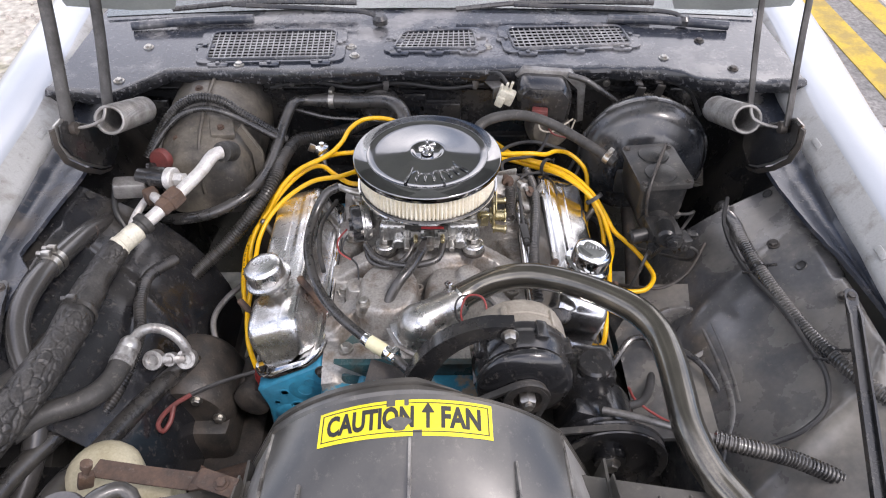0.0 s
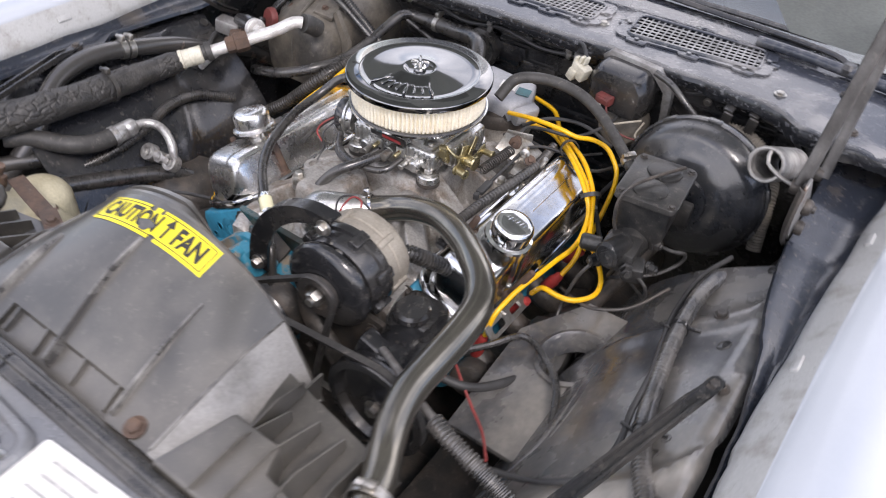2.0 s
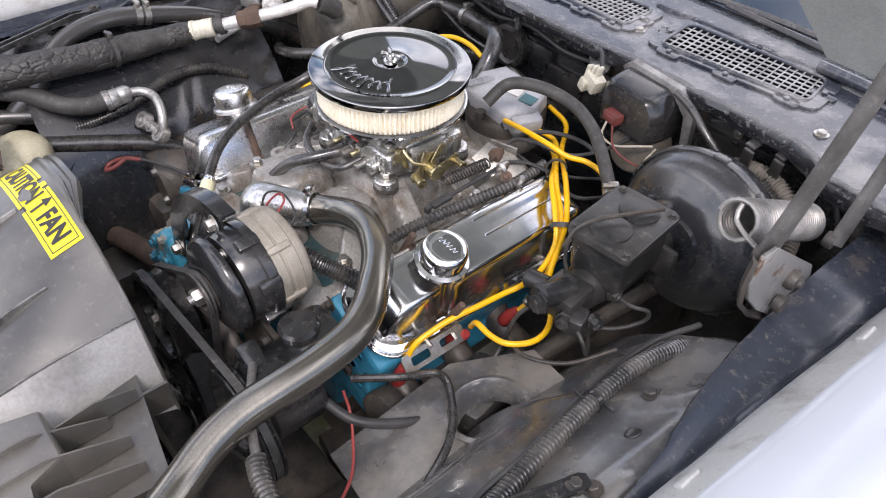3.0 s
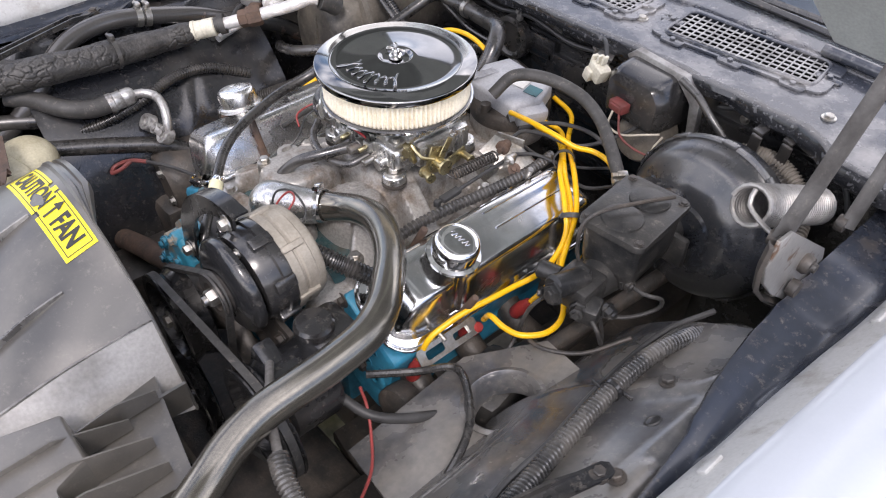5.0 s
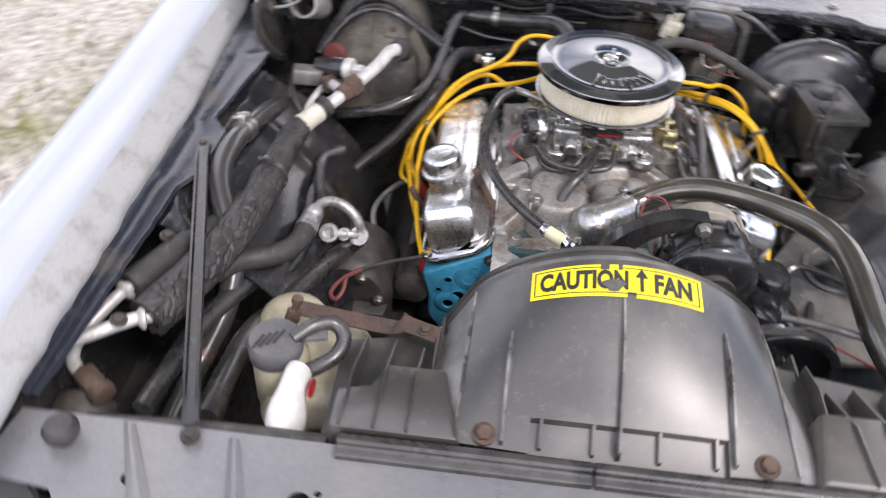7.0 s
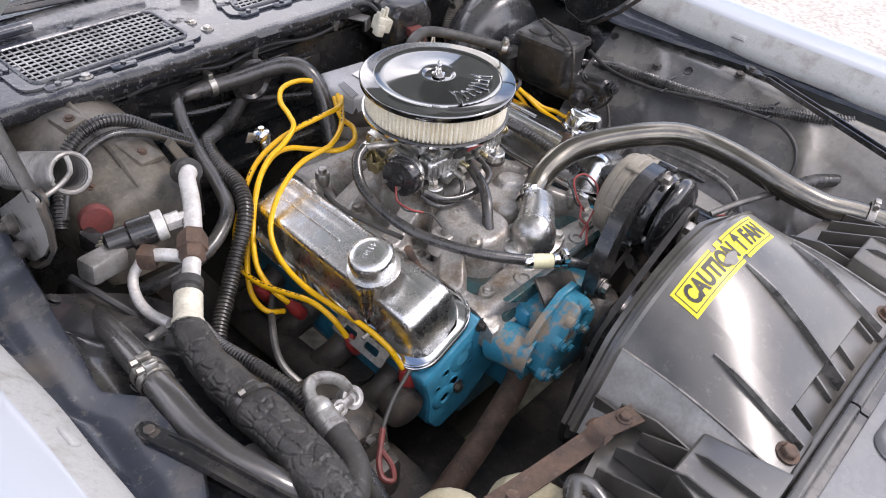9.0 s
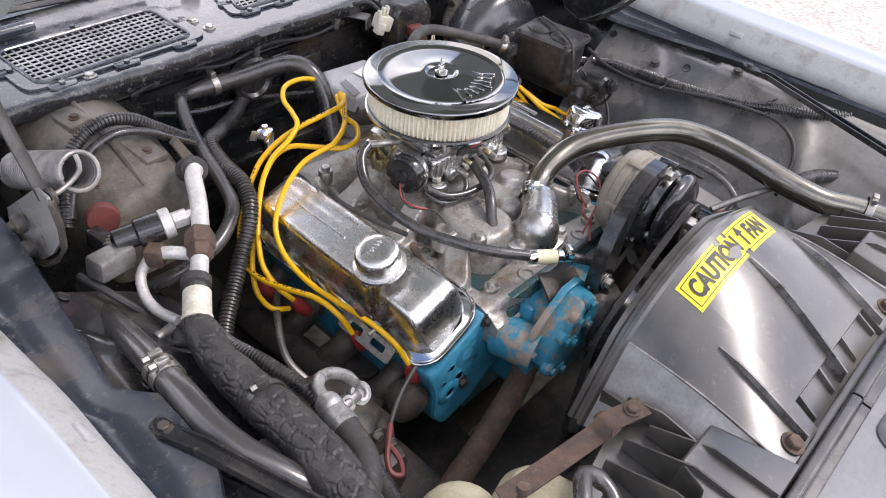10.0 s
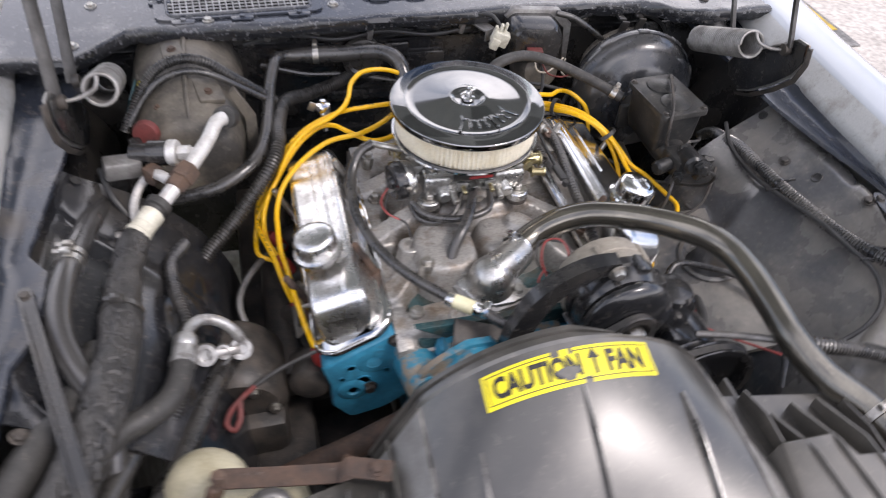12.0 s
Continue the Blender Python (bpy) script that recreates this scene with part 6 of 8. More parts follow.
# long ribs that rise towards the front, and the fold lines
for th, s0, s1, top in ((-49, 0.0, 1.16, 0.003), (-33, 0.48, 1.17, 0.010), (-1.5, 0.28, 1.15, 0.010), (28.5, 0.36, 1.15, 0.010), (49, 0.0, 1.16, 0.003)):
    bm = B()
    rings = []
    for i in range(17):
        s = s0 + (s1 - s0) * i / 16
        h = top * min(1, 0.35 + 2.2 * i / 16)
        p, q = hull(th, s, -0.010), hull(th, s, h)
        e = Vector((0.0018, 0, 0))
        rings.append([p - e * 1.7, p + e * 1.7, q + e * 0.8, q - e * 0.8])
    loft(bm, rings)
    part("rib", bm, RIBPALE, dome)
for th in (-22, -8, 9, 24):
    bm = B()
    p, q = arch(th, 1.0), arch(th, 1.15)
    e, dz = Vector((0.0018, 0, 0)), Vector((0, 0, -0.010))
    loft(bm, [[p + dz - e, p + dz + e, p + e, p - e], [q + dz - e, q + dz + e, q + dz * 0.15 + e, q + dz * 0.15 - e]])
    part("web", bm, SHROUD, sh)
for th in (-38.7, 38.3):
    bm = B()
    bolt(bm, arch(th, 1.12) + Vector((0, 0, 0.0015)), (0, -0.2, 1), 0.010, 0.009)
    part("shroud_bolt", bm, RUST, sh, "rusty hex bolt")
bm = B()
box(bm, (-0.012, -0.752, 0.806), (0.66, 0.012, 0.012), bevel=0.003)
part("front_lip", bm, SHROUD, sh)
# stepped shelves at both sides: a low rear tray and a raised front block
for side in (-1, 1):
    x1 = 0.420 if side > 0 else 0.372
    bm = B()
    poly = [(side * 0.185, -0.545), (side * x1, -0.585), (side * x1, -0.757), (side * 0.20, -0.757)]
    plate(bm, poly[::-side], [], Matrix.Translation((0, 0, 0.788)), 0.004)
    shelf = part("side_shelf", bm, SHROUD, sh)
    bm = B()
    foot = [(0.200, -0.757), (x1 - 0.012, -0.757), (x1 - 0.012, -0.700), (0.318, -0.690), (0.302, -0.652), (0.225, -0.652)]
    rings = []
    for z, g in ((0.788, 0.0), (0.828, 0.004), (0.834, 0.007), (0.836, 0.012)):
        cx, cy = sum(p[0] for p in foot) / 6, sum(p[1] for p in foot) / 6
        rings.append([Vector((side * (p.x + (cx - p.x) * g / 0.1), p.y + (cy - p.y) * g / 0.1, z)) for p in section(foot, (0.004,) * 6, 3)])
    loft(bm, rings)
    part("raised_block", bm, SHROUD, shelf)
    for x, ya, yb, z, h in ((0.262, -0.600, -0.752, 0.836, 0.007), (0.300, -0.590, -0.752, 0.836, 0.007), (0.340, -0.590, -0.752, 0.834, 0.006), (0.245, -0.56, -0.652, 0.800, 0.016), (0.375, -0.600, -0.700, 0.800, 0.012)):
        if x > x1 - 0.02:
            continue
        bm = B()
        rings = []
        for y in (ya, (ya + yb) / 2, yb):
            low = 0.790
            up = (0.806 if y > -0.65 else z) + (h * (0.2 if y == ya else 1.0))
            xx = side * (x + 0.06 * (ya - y) * 0.5)
            rings.append([Vector((xx - 0.0018, y, low)), Vector((xx + 0.0018, y, low)), Vector((xx + 0.0012, y, up)), Vector((xx - 0.0012, y, up))])
        loft(bm, rings)
        part("rib", bm, SHROUD, shelf)
    bm = B()
    rr = []
    for y in (-0.525, -0.60, -0.70):
        rr.append([Vector((side * x, y, z)) for x, z in ((0.232, 0.735), (0.240, 0.79), (0.244, 0.79), (0.236, 0.735))])
    loft(bm, rr)
    part("side_wall", bm, SHROUD, sh)

# caution sticker, bent over the arch
TH0, TH1, S0, S1 = -28.5, 22.0, 0.04, 0.265


def on_sticker(u, v, lift):
    """u along the sticker from 0 to 1, v up it, seen from the front."""
    return arch(TH0 + (TH1 - TH0) * u, S1 + (S0 - S1) * v + 0.02 * (0.5 - u), lift)


bm = B()
nu, nv = 40, 6
rows = [[bm.verts.new(on_sticker(i / nu, j / nv, 0.0008)) for i in range(nu + 1)] for j in range(nv + 1)]
for j in range(nv):
    for i in range(nu):
        if (i, j) in ((22, 0), (23, 0), (16, 5), (17, 5), (20, 5)):
            continue
        bm.faces.new((rows[j][i], rows[j][i + 1], rows[j + 1][i + 1], rows[j + 1][i]))
sticker = part("caution_sticker", bm, STICKER, sh, "torn yellow sticker with black caution lettering")
bm = B()
for v0, v1 in ((0.10, 0.125), (0.885, 0.91)):
    vs = [[bm.verts.new(on_sticker(0.025 + 0.95 * i / 40, v, 0.0014)) for i in range(41)] for v in (v0, v1)]
    for i in range(40):
        if v1 > 0.5 and 15 < i < 21:
            continue
        bm.faces.new((vs[0][i], vs[0][i + 1], vs[1][i + 1], vs[1][i]))
for u0, u1 in ((0.022, 0.028), (0.972, 0.978)):
    bm.faces.new([bm.verts.new(on_sticker(u, v, 0.0014)) for u, v in ((u0, 0.10), (u1, 0.10), (u1, 0.91), (u0, 0.91))])
part("border", bm, INK, sticker)


def lettering(text, u0, u1, v0, v1):
    """Raised letters of the built-in font, laid on the sticker."""
    cu = bpy.data.curves.new("text", "FONT")
    cu.body, cu.size, cu.offset = text, 1.0, 0.040
    cu.resolution_u = 3
    ob = bpy.data.objects.new("text", cu)
    me = ob.to_mesh()
    co = [v.co.copy() for v in me.vertices]
    x0, x1 = min(c.x for c in co), max(c.x for c in co)
    y0, y1 = min(c.y for c in co), max(c.y for c in co)
    bm = B()
    vs = [bm.verts.new(on_sticker(u0 + (u1 - u0) * (c.x - x0) / (x1 - x0), v0 + (v1 - v0) * (c.y - y0) / (y1 - y0), 0.0016)) for c in co]
    for p in me.polygons:
        try:
            bm.faces.new([vs[i] for i in p.vertices])
        except ValueError:
            pass
    ob.to_mesh_clear()
    bpy.data.objects.remove(ob)
    return bm


part("lettering", lettering("CAUTION", 0.055, 0.555, 0.21, 0.82), INK, sticker)
part("lettering", lettering("FAN", 0.705, 0.930, 0.21, 0.82), INK, sticker)
bm = B()
for quad in (((0.622, 0.20), (0.642, 0.20), (0.642, 0.66), (0.622, 0.66)), ((0.595, 0.62), (0.669, 0.62), (0.633, 0.90), (0.631, 0.90))):
    bm.faces.new([bm.verts.new(on_sticker(u, v, 0.0016)) for u, v in quad])
part("arrow", bm, INK, sticker)
bm = B()
blob = [bm.verts.new(on_sticker(0.475 + 0.06 * math.cos(a) * (1 + 0.3 * math.sin(3 * a)), 0.33 + 0.19 * math.sin(a), 0.0019)) for a in (2 * math.pi * k / 20 for k in range(20))]
bm.faces.new(blob)
part("tear", bm, SHROUD, sticker)

bkt = thing("shroud_bracket", (-0.31, -0.555, 0.80), "rusty bent steel bracket from shroud to washer bottle", "bracket")
bm = B()
STRAP = ((-0.246, -0.582, 0.812), (-0.296, -0.564, 0.810), (-0.302, -0.562, 0.806), (-0.306, -0.561, 0.796), (-0.312, -0.559, 0.792), (-0.380, -0.546, 0.786), (-0.452, -0.532, 0.782))
across = Vector((0.30, 1, 0)).normalized() * 0.0135
loft(bm, [[Vector(p) - across, Vector(p) + across, Vector(p) + across + Vector((0, 0, 0.0025)), Vector(p) - across + Vector((0, 0, 0.0025))] for p in STRAP])
part("strap", bm, RUST, bkt)
for side in (-1, 1):
    bm = B()
    a, b = Vector((-0.290, -0.566, 0.811)) + across * side, Vector((-0.304, -0.5615, 0.803)) + across * side
    loft(bm, [[a, a + Vector((0, 0, 0.002)), a + across * side * 0.15], [b, b + Vector((0.004, 0, 0.013)), b + across * side * 0.3]])
    part("folded_ear", bm, RUST, bkt)
bm = B()
bolt(bm, (-0.264, -0.5755, 0.8145), (0, 0, 1), 0.0072, 0.006)
part("bolt", bm, RUST, bkt)

# ---- hoses and small lines ----
fuel = hose("fuel_hose", [(-0.100, -0.300, 0.782), (-0.147, -0.258, 0.792), (-0.180, -0.213, 0.799), (-0.202, -0.162, 0.804), (-0.214, -0.106, 0.814), (-0.209, -0.045, 0.828), (-0.190, -0.010, 0.852), (-0.165, 0.0, 0.862)], 0.0085, RUBBER, "black rubber fuel hose with a satin sheen")
ff = thing("fuel_filter", (-0.075, -0.317, 0.778), "clear inline fuel filter with an amber element", "fuel filter")
fm = at((-0.104, -0.296, 0.780), (0.052, -0.038, -0.004))
bm = B()
lathe(bm, ((0.010, 0), (0.0115, 0.002), (0.0115, 0.012), (0.0125, 0.013)), fm, 20)
lathe(bm, ((0.0125, 0.046), (0.0115, 0.048), (0.0115, 0.056), (0.006, 0.058), (0.006, 0.070)), fm, 20)
part("end_cap", bm, CHROME, ff)
bm = B()
lathe(bm, ((0.0115, 0.013), (0.0118, 0.030), (0.0115, 0.046)), fm, 24)
part("element", bm, AMBER, ff, "amber filter body")
clamp(ff, fm @ Vector((0, 0, 0.064)), (0.052, -0.038, -0.004), 0.0085, CHROME, 0.010)
bm = B()
tube(bm, [tuple(fm @ Vector((0, 0, 0.06))), (-0.035, -0.352, 0.772), (-0.01, -0.375, 0.755), (0.0, -0.39, 0.70)], 0.008, 12)
part("outlet_hose", bm, RUBBER, ff)

hose("vacuum_hose", [(-0.004, -0.088, 0.806), (-0.028, -0.142, 0.799), (-0.049, -0.172, 0.790), (-0.066, -0.192, 0.770), (-0.075, -0.213, 0.745), (-0.077, -0.226, 0.720)], 0.0092, RUBBER, "black vacuum hose from carburetor to manifold", group="vacuum hoses")
hose("vacuum_hose", [(0.026, -0.085, 0.802), (0.015, -0.12, 0.792), (-0.02, -0.132, 0.788), (-0.06, -0.128, 0.786), (-0.095, -0.115, 0.79), (-0.115, -0.09, 0.80)], 0.0062, RUBBER, "thin black vacuum hose curving below the carburetor", group="vacuum hoses")
hose("vacuum_hose", [(-0.026, -0.085, 0.802), (-0.045, -0.115, 0.785), (-0.075, -0.122, 0.775), (-0.105, -0.112, 0.779), (-0.115, -0.085, 0.79)], 0.0050, RUBBER, "thin black vacuum hose looping beside the carburetor", group="vacuum hoses")
hose("booster_hose", [(0.085, 0.135, 0.855), (0.10, 0.172, 0.885), (0.150, 0.200, 0.890), (0.204, 0.220, 0.876), (0.252, 0.213, 0.861), (0.295, 0.190, 0.847), (0.335, 0.162, 0.834), (0.372, 0.135, 0.820)], 0.0105, RUBBER_DUST, "black vacuum hose to the brake booster", clamps=(0.97,))
hose("heater_hose", [(-0.068, 0.205, 0.730), (-0.052, 0.245, 0.800), (-0.060, 0.285, 0.845), (-0.092, 0.318, 0.853), (-0.161, 0.348, 0.838), (-0.226, 0.360, 0.833), (-0.277, 0.356, 0.835), (-0.301, 0.335, 0.840), (-0.317, 0.290, 0.818), (-0.328, 0.229, 0.793), (-0.340, 0.162, 0.778), (-0.365, 0.100, 0.772), (-0.42, 0.062, 0.757), (-0.48, 0.058, 0.742), (-0.54, 0.085, 0.715)], lambda s, u: 0.0165 - 0.005 * min(1, max(0, (u - 0.38) / 0.05)), RUBBER, "black heater hose along the firewall", clamps=(0.38,))
hh = hose("heater_hose", [(-0.600, 0.190, 0.68), (-0.603, 0.135, 0.720), (-0.614, 0.079, 0.744), (-0.621, 0.015, 0.769), (-0.628, -0.056, 0.798), (-0.634, -0.141, 0.820), (-0.639, -0.215, 0.833), (-0.640, -0.270, 0.832), (-0.631, -0.320, 0.824), (-0.610, -0.365, 0.808), (-0.588, -0.400, 0.785), (-0.580, -0.440, 0.750), (-0.585, -0.50, 0.705), (-0.61, -0.58, 0.66), (-0.63, -0.70, 0.62)], 0.0182, HEATER, "worn heater hose with brown patches", clamps=(0.385, 0.408))
suction_line = [(-0.552, -0.090, 0.802), (-0.560, -0.130, 0.800), (-0.567, -0.170, 0.798), (-0.568, -0.244, 0.801), (-0.566, -0.320, 0.806), (-0.572, -0.385, 0.810), (-0.585, -0.450, 0.810), (-0.61, -0.53, 0.806), (-0.640, -0.600, 0.803)]
ach = hose("suction_hose", suction_line, lambda s, u: 0.0205 - 0.005 * math.exp(-s / 0.05), RUBBER, "thick air-conditioning hose in cracked black insulation")
# deep, branching cracks where the insulation has dried out
skin = B()
tube(skin, suction_line, lambda s, u: 0.0258 + 0.005 * u + 0.0030 * noise.noise((s * 18, 0, 0)) - 0.0085 * math.exp(-s / 0.05), 120, 0.0014)
skin.normal_update()
for v in skin.verts:
    q = Vector((v.co.x, v.co.y * 0.75, v.co.z))
    q = q * 58 + 0.50 * noise.noise_vector(q * 38) + 0.09 * noise.noise_vector(q * 170)
    near = noise.voronoi(q)[0]
    gap = max(0.0, 1 - (near[1] - near[0]) / 0.11) ** 0.7
    dry = min(1.0, max(0.0, 0.55 + 2.4 * noise.noise(v.co * 24) + (0.5 if v.co.y < -0.28 else 0.0)))
    v.co -= v.normal * (0.0030 * gap * dry + 0.0005 * noise.noise(v.co * 70) + 0.0003 * noise.noise(v.co * 300))
part("insulation", skin, CRACKED, ach, "dried-out insulation with deep cracks", sharp=80)
clamp(ach, (-0.5665, -0.262, 0.802), (0, -1, 0.05), 0.0285, RUBBER, 0.008, "tie")
sh2 = hose("suction_hose", [(-0.60, -0.30, 0.775), (-0.615, -0.38, 0.785), (-0.650, -0.45, 0.795), (-0.690, -0.543, 0.800)], 0.0225, RUBBER_DUST, "second dusty air-conditioning hose by the fender")
for owner, pts in ((ach, [(-0.630, -0.594, 0.804), (-0.652, -0.606, 0.808), (-0.705, -0.640, 0.803), (-0.763, -0.668, 0.795)]),
                   (sh2, [(-0.686, -0.535, 0.800), (-0.703, -0.570, 0.797), (-0.727, -0.625, 0.781), (-0.722, -0.662, 0.773), (-0.690, -0.684, 0.768)])):
    bm = B()
    tube(bm, pts, 0.0092, 12)
    pipe = part("aluminium_tube", bm, ALLOY_PALE, owner, "pale aluminium tube")
    e, d = Vector(pts[-1]), (Vector(pts[-1]) - Vector(pts[-2])).normalized()
    bm = B()
    lathe(bm, ((0.013, -0.018), (0.0155, -0.015), (0.0155, 0.014), (0.012, 0.018)), at(e, d), 6)
    lathe(bm, ((0.0165, 0.018), (0.0175, 0.022), (0.0165, 0.034), (0.010, 0.036)), at(e, d), 16)
    part("tube_nut", bm, RUST, pipe)
    e, d = Vector(pts[0]), (Vector(pts[1]) - Vector(pts[0])).normalized()
    bm = B()
    lathe(bm, ((0.009, 0.004), (0.0165, 0.006), (0.0172, 0.009), (0.0150, 0.012), (0.009, 0.016)), at(e + d * 0.008, d), 18)
    part("flange_ring", bm, ALLOY_PALE, pipe)
# aluminium refrigerant line with its switch
rl = thing("refrigerant_line", (-0.48, 0.0, 0.80), "pale aluminium refrigerant line with a switch and large nuts", "refrigerant line")
bm = B()
tube(bm, [(-0.408, 0.118, 0.858), (-0.420, 0.104, 0.860), (-0.437, 0.068, 0.849), (-0.459, 0.030, 0.840), (-0.474, 0.008, 0.833)], 0.0125, 18)
tube(bm, [(-0.488, -0.012, 0.828), (-0.506, -0.036, 0.820), (-0.528, -0.064, 0.813)], 0.0125, 18)
part("tube", bm, ALLOY_PALE, rl)
bm = B()
lathe(bm, ((0.019, -0.022), (0.021, -0.016), (0.021, 0.006), (0.018, 0.008), (0.018, 0.022), (0.0145, 0.026)), at((-0.481, -0.002, 0.831), (-0.6, -0.9, -0.2)), 6)
part("nut", bm, RUST, rl, "dull brown union nut")
bm = B()
lathe(bm, ((0.0165, -0.020), (0.0188, -0.018), (0.0188, 0.004), (0.0178, 0.006), (0.0188, 0.008), (0.0188, 0.020), (0.0205, 0.022), (0.0205, 0.028)), at((-0.538, -0.078, 0.808), (-0.6, -0.9, -0.2)), 28)
part("ferrule", bm, OFFWHITE, rl, "white crimped hose collar")
bm = B()
lathe(bm, ((0.0155, 0), (0.016, 0.012), (0.0205, 0.014), (0.0205, 0.026)), at((-0.531, -0.066, 0.812), (0.6, 0.9, 0.2)), 24)
part("dark_collar", bm, RUBBER_DUST, rl)
bm = B()
swm = at((-0.452, 0.048, 0.842), (-1.0, 0.28, -0.12))
lathe(bm, ((0.009, 0), (0.009, 0.014), (0.013, 0.015), (0.013, 0.034), (0.010, 0.036)), swm, 6)
lathe(bm, ((0.020, 0.036), (0.022, 0.038), (0.022, 0.050), (0.019, 0.052)), swm, 28)
sw = part("pressure_switch", bm, ALLOY_PALE, rl)
bm = B()
lathe(bm, ((0.021, 0.052), (0.0215, 0.058), (0.0215, 0.084), (0.017, 0.087), (0.017, 0.115), (0.006, 0.12)), swm, 28)
part("connector", bm, PLASTIC, sw)
bm = B()
tube(bm, [(-0.496, -0.004, 0.822), (-0.515, 0.018, 0.822), (-0.530, 0.034, 0.818)], 0.0095, 12)
tube(bm, [(-0.536, 0.040, 0.812), (-0.556, 0.037, 0.790), (-0.567, 0.010, 0.777), (-0.566, -0.02, 0.770), (-0.556, -0.050, 0.768)], 0.0075, 12)
thin = part("branch_tube", bm, ALLOY_PALE, rl)
bm = B()
box(bm, (-0.530, 0.034, 0.815), (0.026, 0.026, 0.030), (0, 0, 40), 0.005)
part("block", bm, RUST, thin)
bm = B()
box(bm, (-0.580, 0.062, 0.815), (0.060, 0.034, 0.034), (0, 8, 15), 0.006)
part("relay", bm, SPRINGSTEEL, rl)
bm = B()
lathe(bm, ((0.007, 0), (0.007, 0.02), (0.009, 0.021), (0.009, 0.028)), at((-0.566, -0.055, 0.768), (-1, -0.2, 0)), 12)
part("port_cap", bm, SPRINGSTEEL, rl)
# compressor fitting lying loose
cf = thing("compressor_fitting", (-0.45, -0.265, 0.69), "loose pale alloy compressor fitting with a curved tube", "pipe fitting")
bm = B()
FACE = Vector((0.05, -0.72, 0.69))
for x, y, z, r in ((-0.470, -0.268, 0.694, 0.0175), (-0.444, -0.263, 0.690, 0.012), (-0.418, -0.259, 0.686, 0.0175)):
    lathe(bm, ((r * 0.42, 0.004), (r * 0.45, 0.010), (r * 0.62, 0.0105), (r * 0.64, 0.008), (r * 0.95, 0.008), (r, 0.005), (r, -0.010), (r * 0.42, -0.012)), at((x, y, z), FACE), 26)
box(bm, (-0.444, -0.2635, 0.690), (0.050, 0.014, 0.020), (44, 8, 9), 0.004)
part("manifold_block", bm, FITTING, cf)
bm = B()
tube(bm, [(-0.416, -0.252, 0.694), (-0.424, -0.245, 0.714), (-0.446, -0.238, 0.734), (-0.470, -0.241, 0.745), (-0.485, -0.258, 0.750), (-0.490, -0.280, 0.750)], 0.0088, 16)
part("curved_tube", bm, FITTING, cf)
bm = B()
lathe(bm, ((0.011, -0.012), (0.015, -0.008), (0.0175, -0.002), (0.0175, 0.010), (0.016, 0.012), (0.0175, 0.014), (0.0175, 0.028), (0.0195, 0.030), (0.0195, 0.040)), at((-0.4905, -0.283, 0.750), (-0.12, -1, -0.12)), 28)
part("ferrule", bm, FITTING, cf)
hose("discharge_hose", [(-0.495, -0.318, 0.746), (-0.500, -0.348, 0.744), (-0.512, -0.380, 0.748), (-0.535, -0.405, 0.754), (-0.570, -0.43, 0.762), (-0.60, -0.47, 0.770)], 0.0175, RUBBER_DUST, "dusty black air-conditioning hose from the loose fitting")
hose("return_hose", [(-0.40, -0.18, 0.60), (-0.44, -0.25, 0.645), (-0.475, -0.34, 0.668), (-0.51, -0.45, 0.69), (-0.53, -0.53, 0.715), (-0.53, -0.62, 0.74), (-0.525, -0.72, 0.765)], 0.0165, RUBBER, "black hose running forward below the fitting")

hose("return_hose", [(-0.46, -0.16, 0.60), (-0.49, -0.25, 0.66), (-0.525, -0.35, 0.70), (-0.565, -0.45, 0.725), (-0.60, -0.55, 0.735), (-0.62, -0.70, 0.74)], 0.0150, RUBBER, "black hose running forward beside the inner fender")
hose("wiring_conduit", [(-0.50, -0.02, 0.70), (-0.515, -0.10, 0.735), (-0.505, -0.18, 0.748), (-0.49, -0.25, 0.735), (-0.50, -0.33, 0.71), (-0.53, -0.42, 0.69)], 0.0095, LOOM, "black ribbed conduit below the cracked hose", "conduit", "conduits", ribs=0.0056)

# ---- ignition wires ----
def wire(pts, label, boots=(), printed=()):
    t = thing("plug_wire", pts[0], label, "spark plug wire", "spark plug wires")
    bm = B()
    tube(bm, pts, 0.0046, 12, 0.006)
    cable = part("cable", bm, YELLOW, t)
    run = spline(pts, 0.006)
    for lo, hi in printed:
        for i in range(int(lo * len(run)), int(hi * len(run)), 1):
            if i % 3 == 2:
                continue
            d = (run[i + 1] - run[i - 1]).normalized()
            side = d.cross(Vector((0, 0, 1))).normalized()
            up = side.cross(d)
            bm = B()
            box(bm, run[i] + up * 0.0046, (0.0026, 0.0038, 0.0004), Matrix((side, d, up)).transposed(), 0)
            part("print_bar", bm, INK, cable)
    for p, d in boots:
        bm = B()
        lathe(bm, ((0.006, -0.004), (0.0085, 0.0), (0.0095, 0.012), (0.0115, 0.016), (0.0115, 0.042), (0.009, 0.046)), at(p, d), 18)
        part("boot", bm, BOOT, t, "red rubber spark plug boot")
    return t


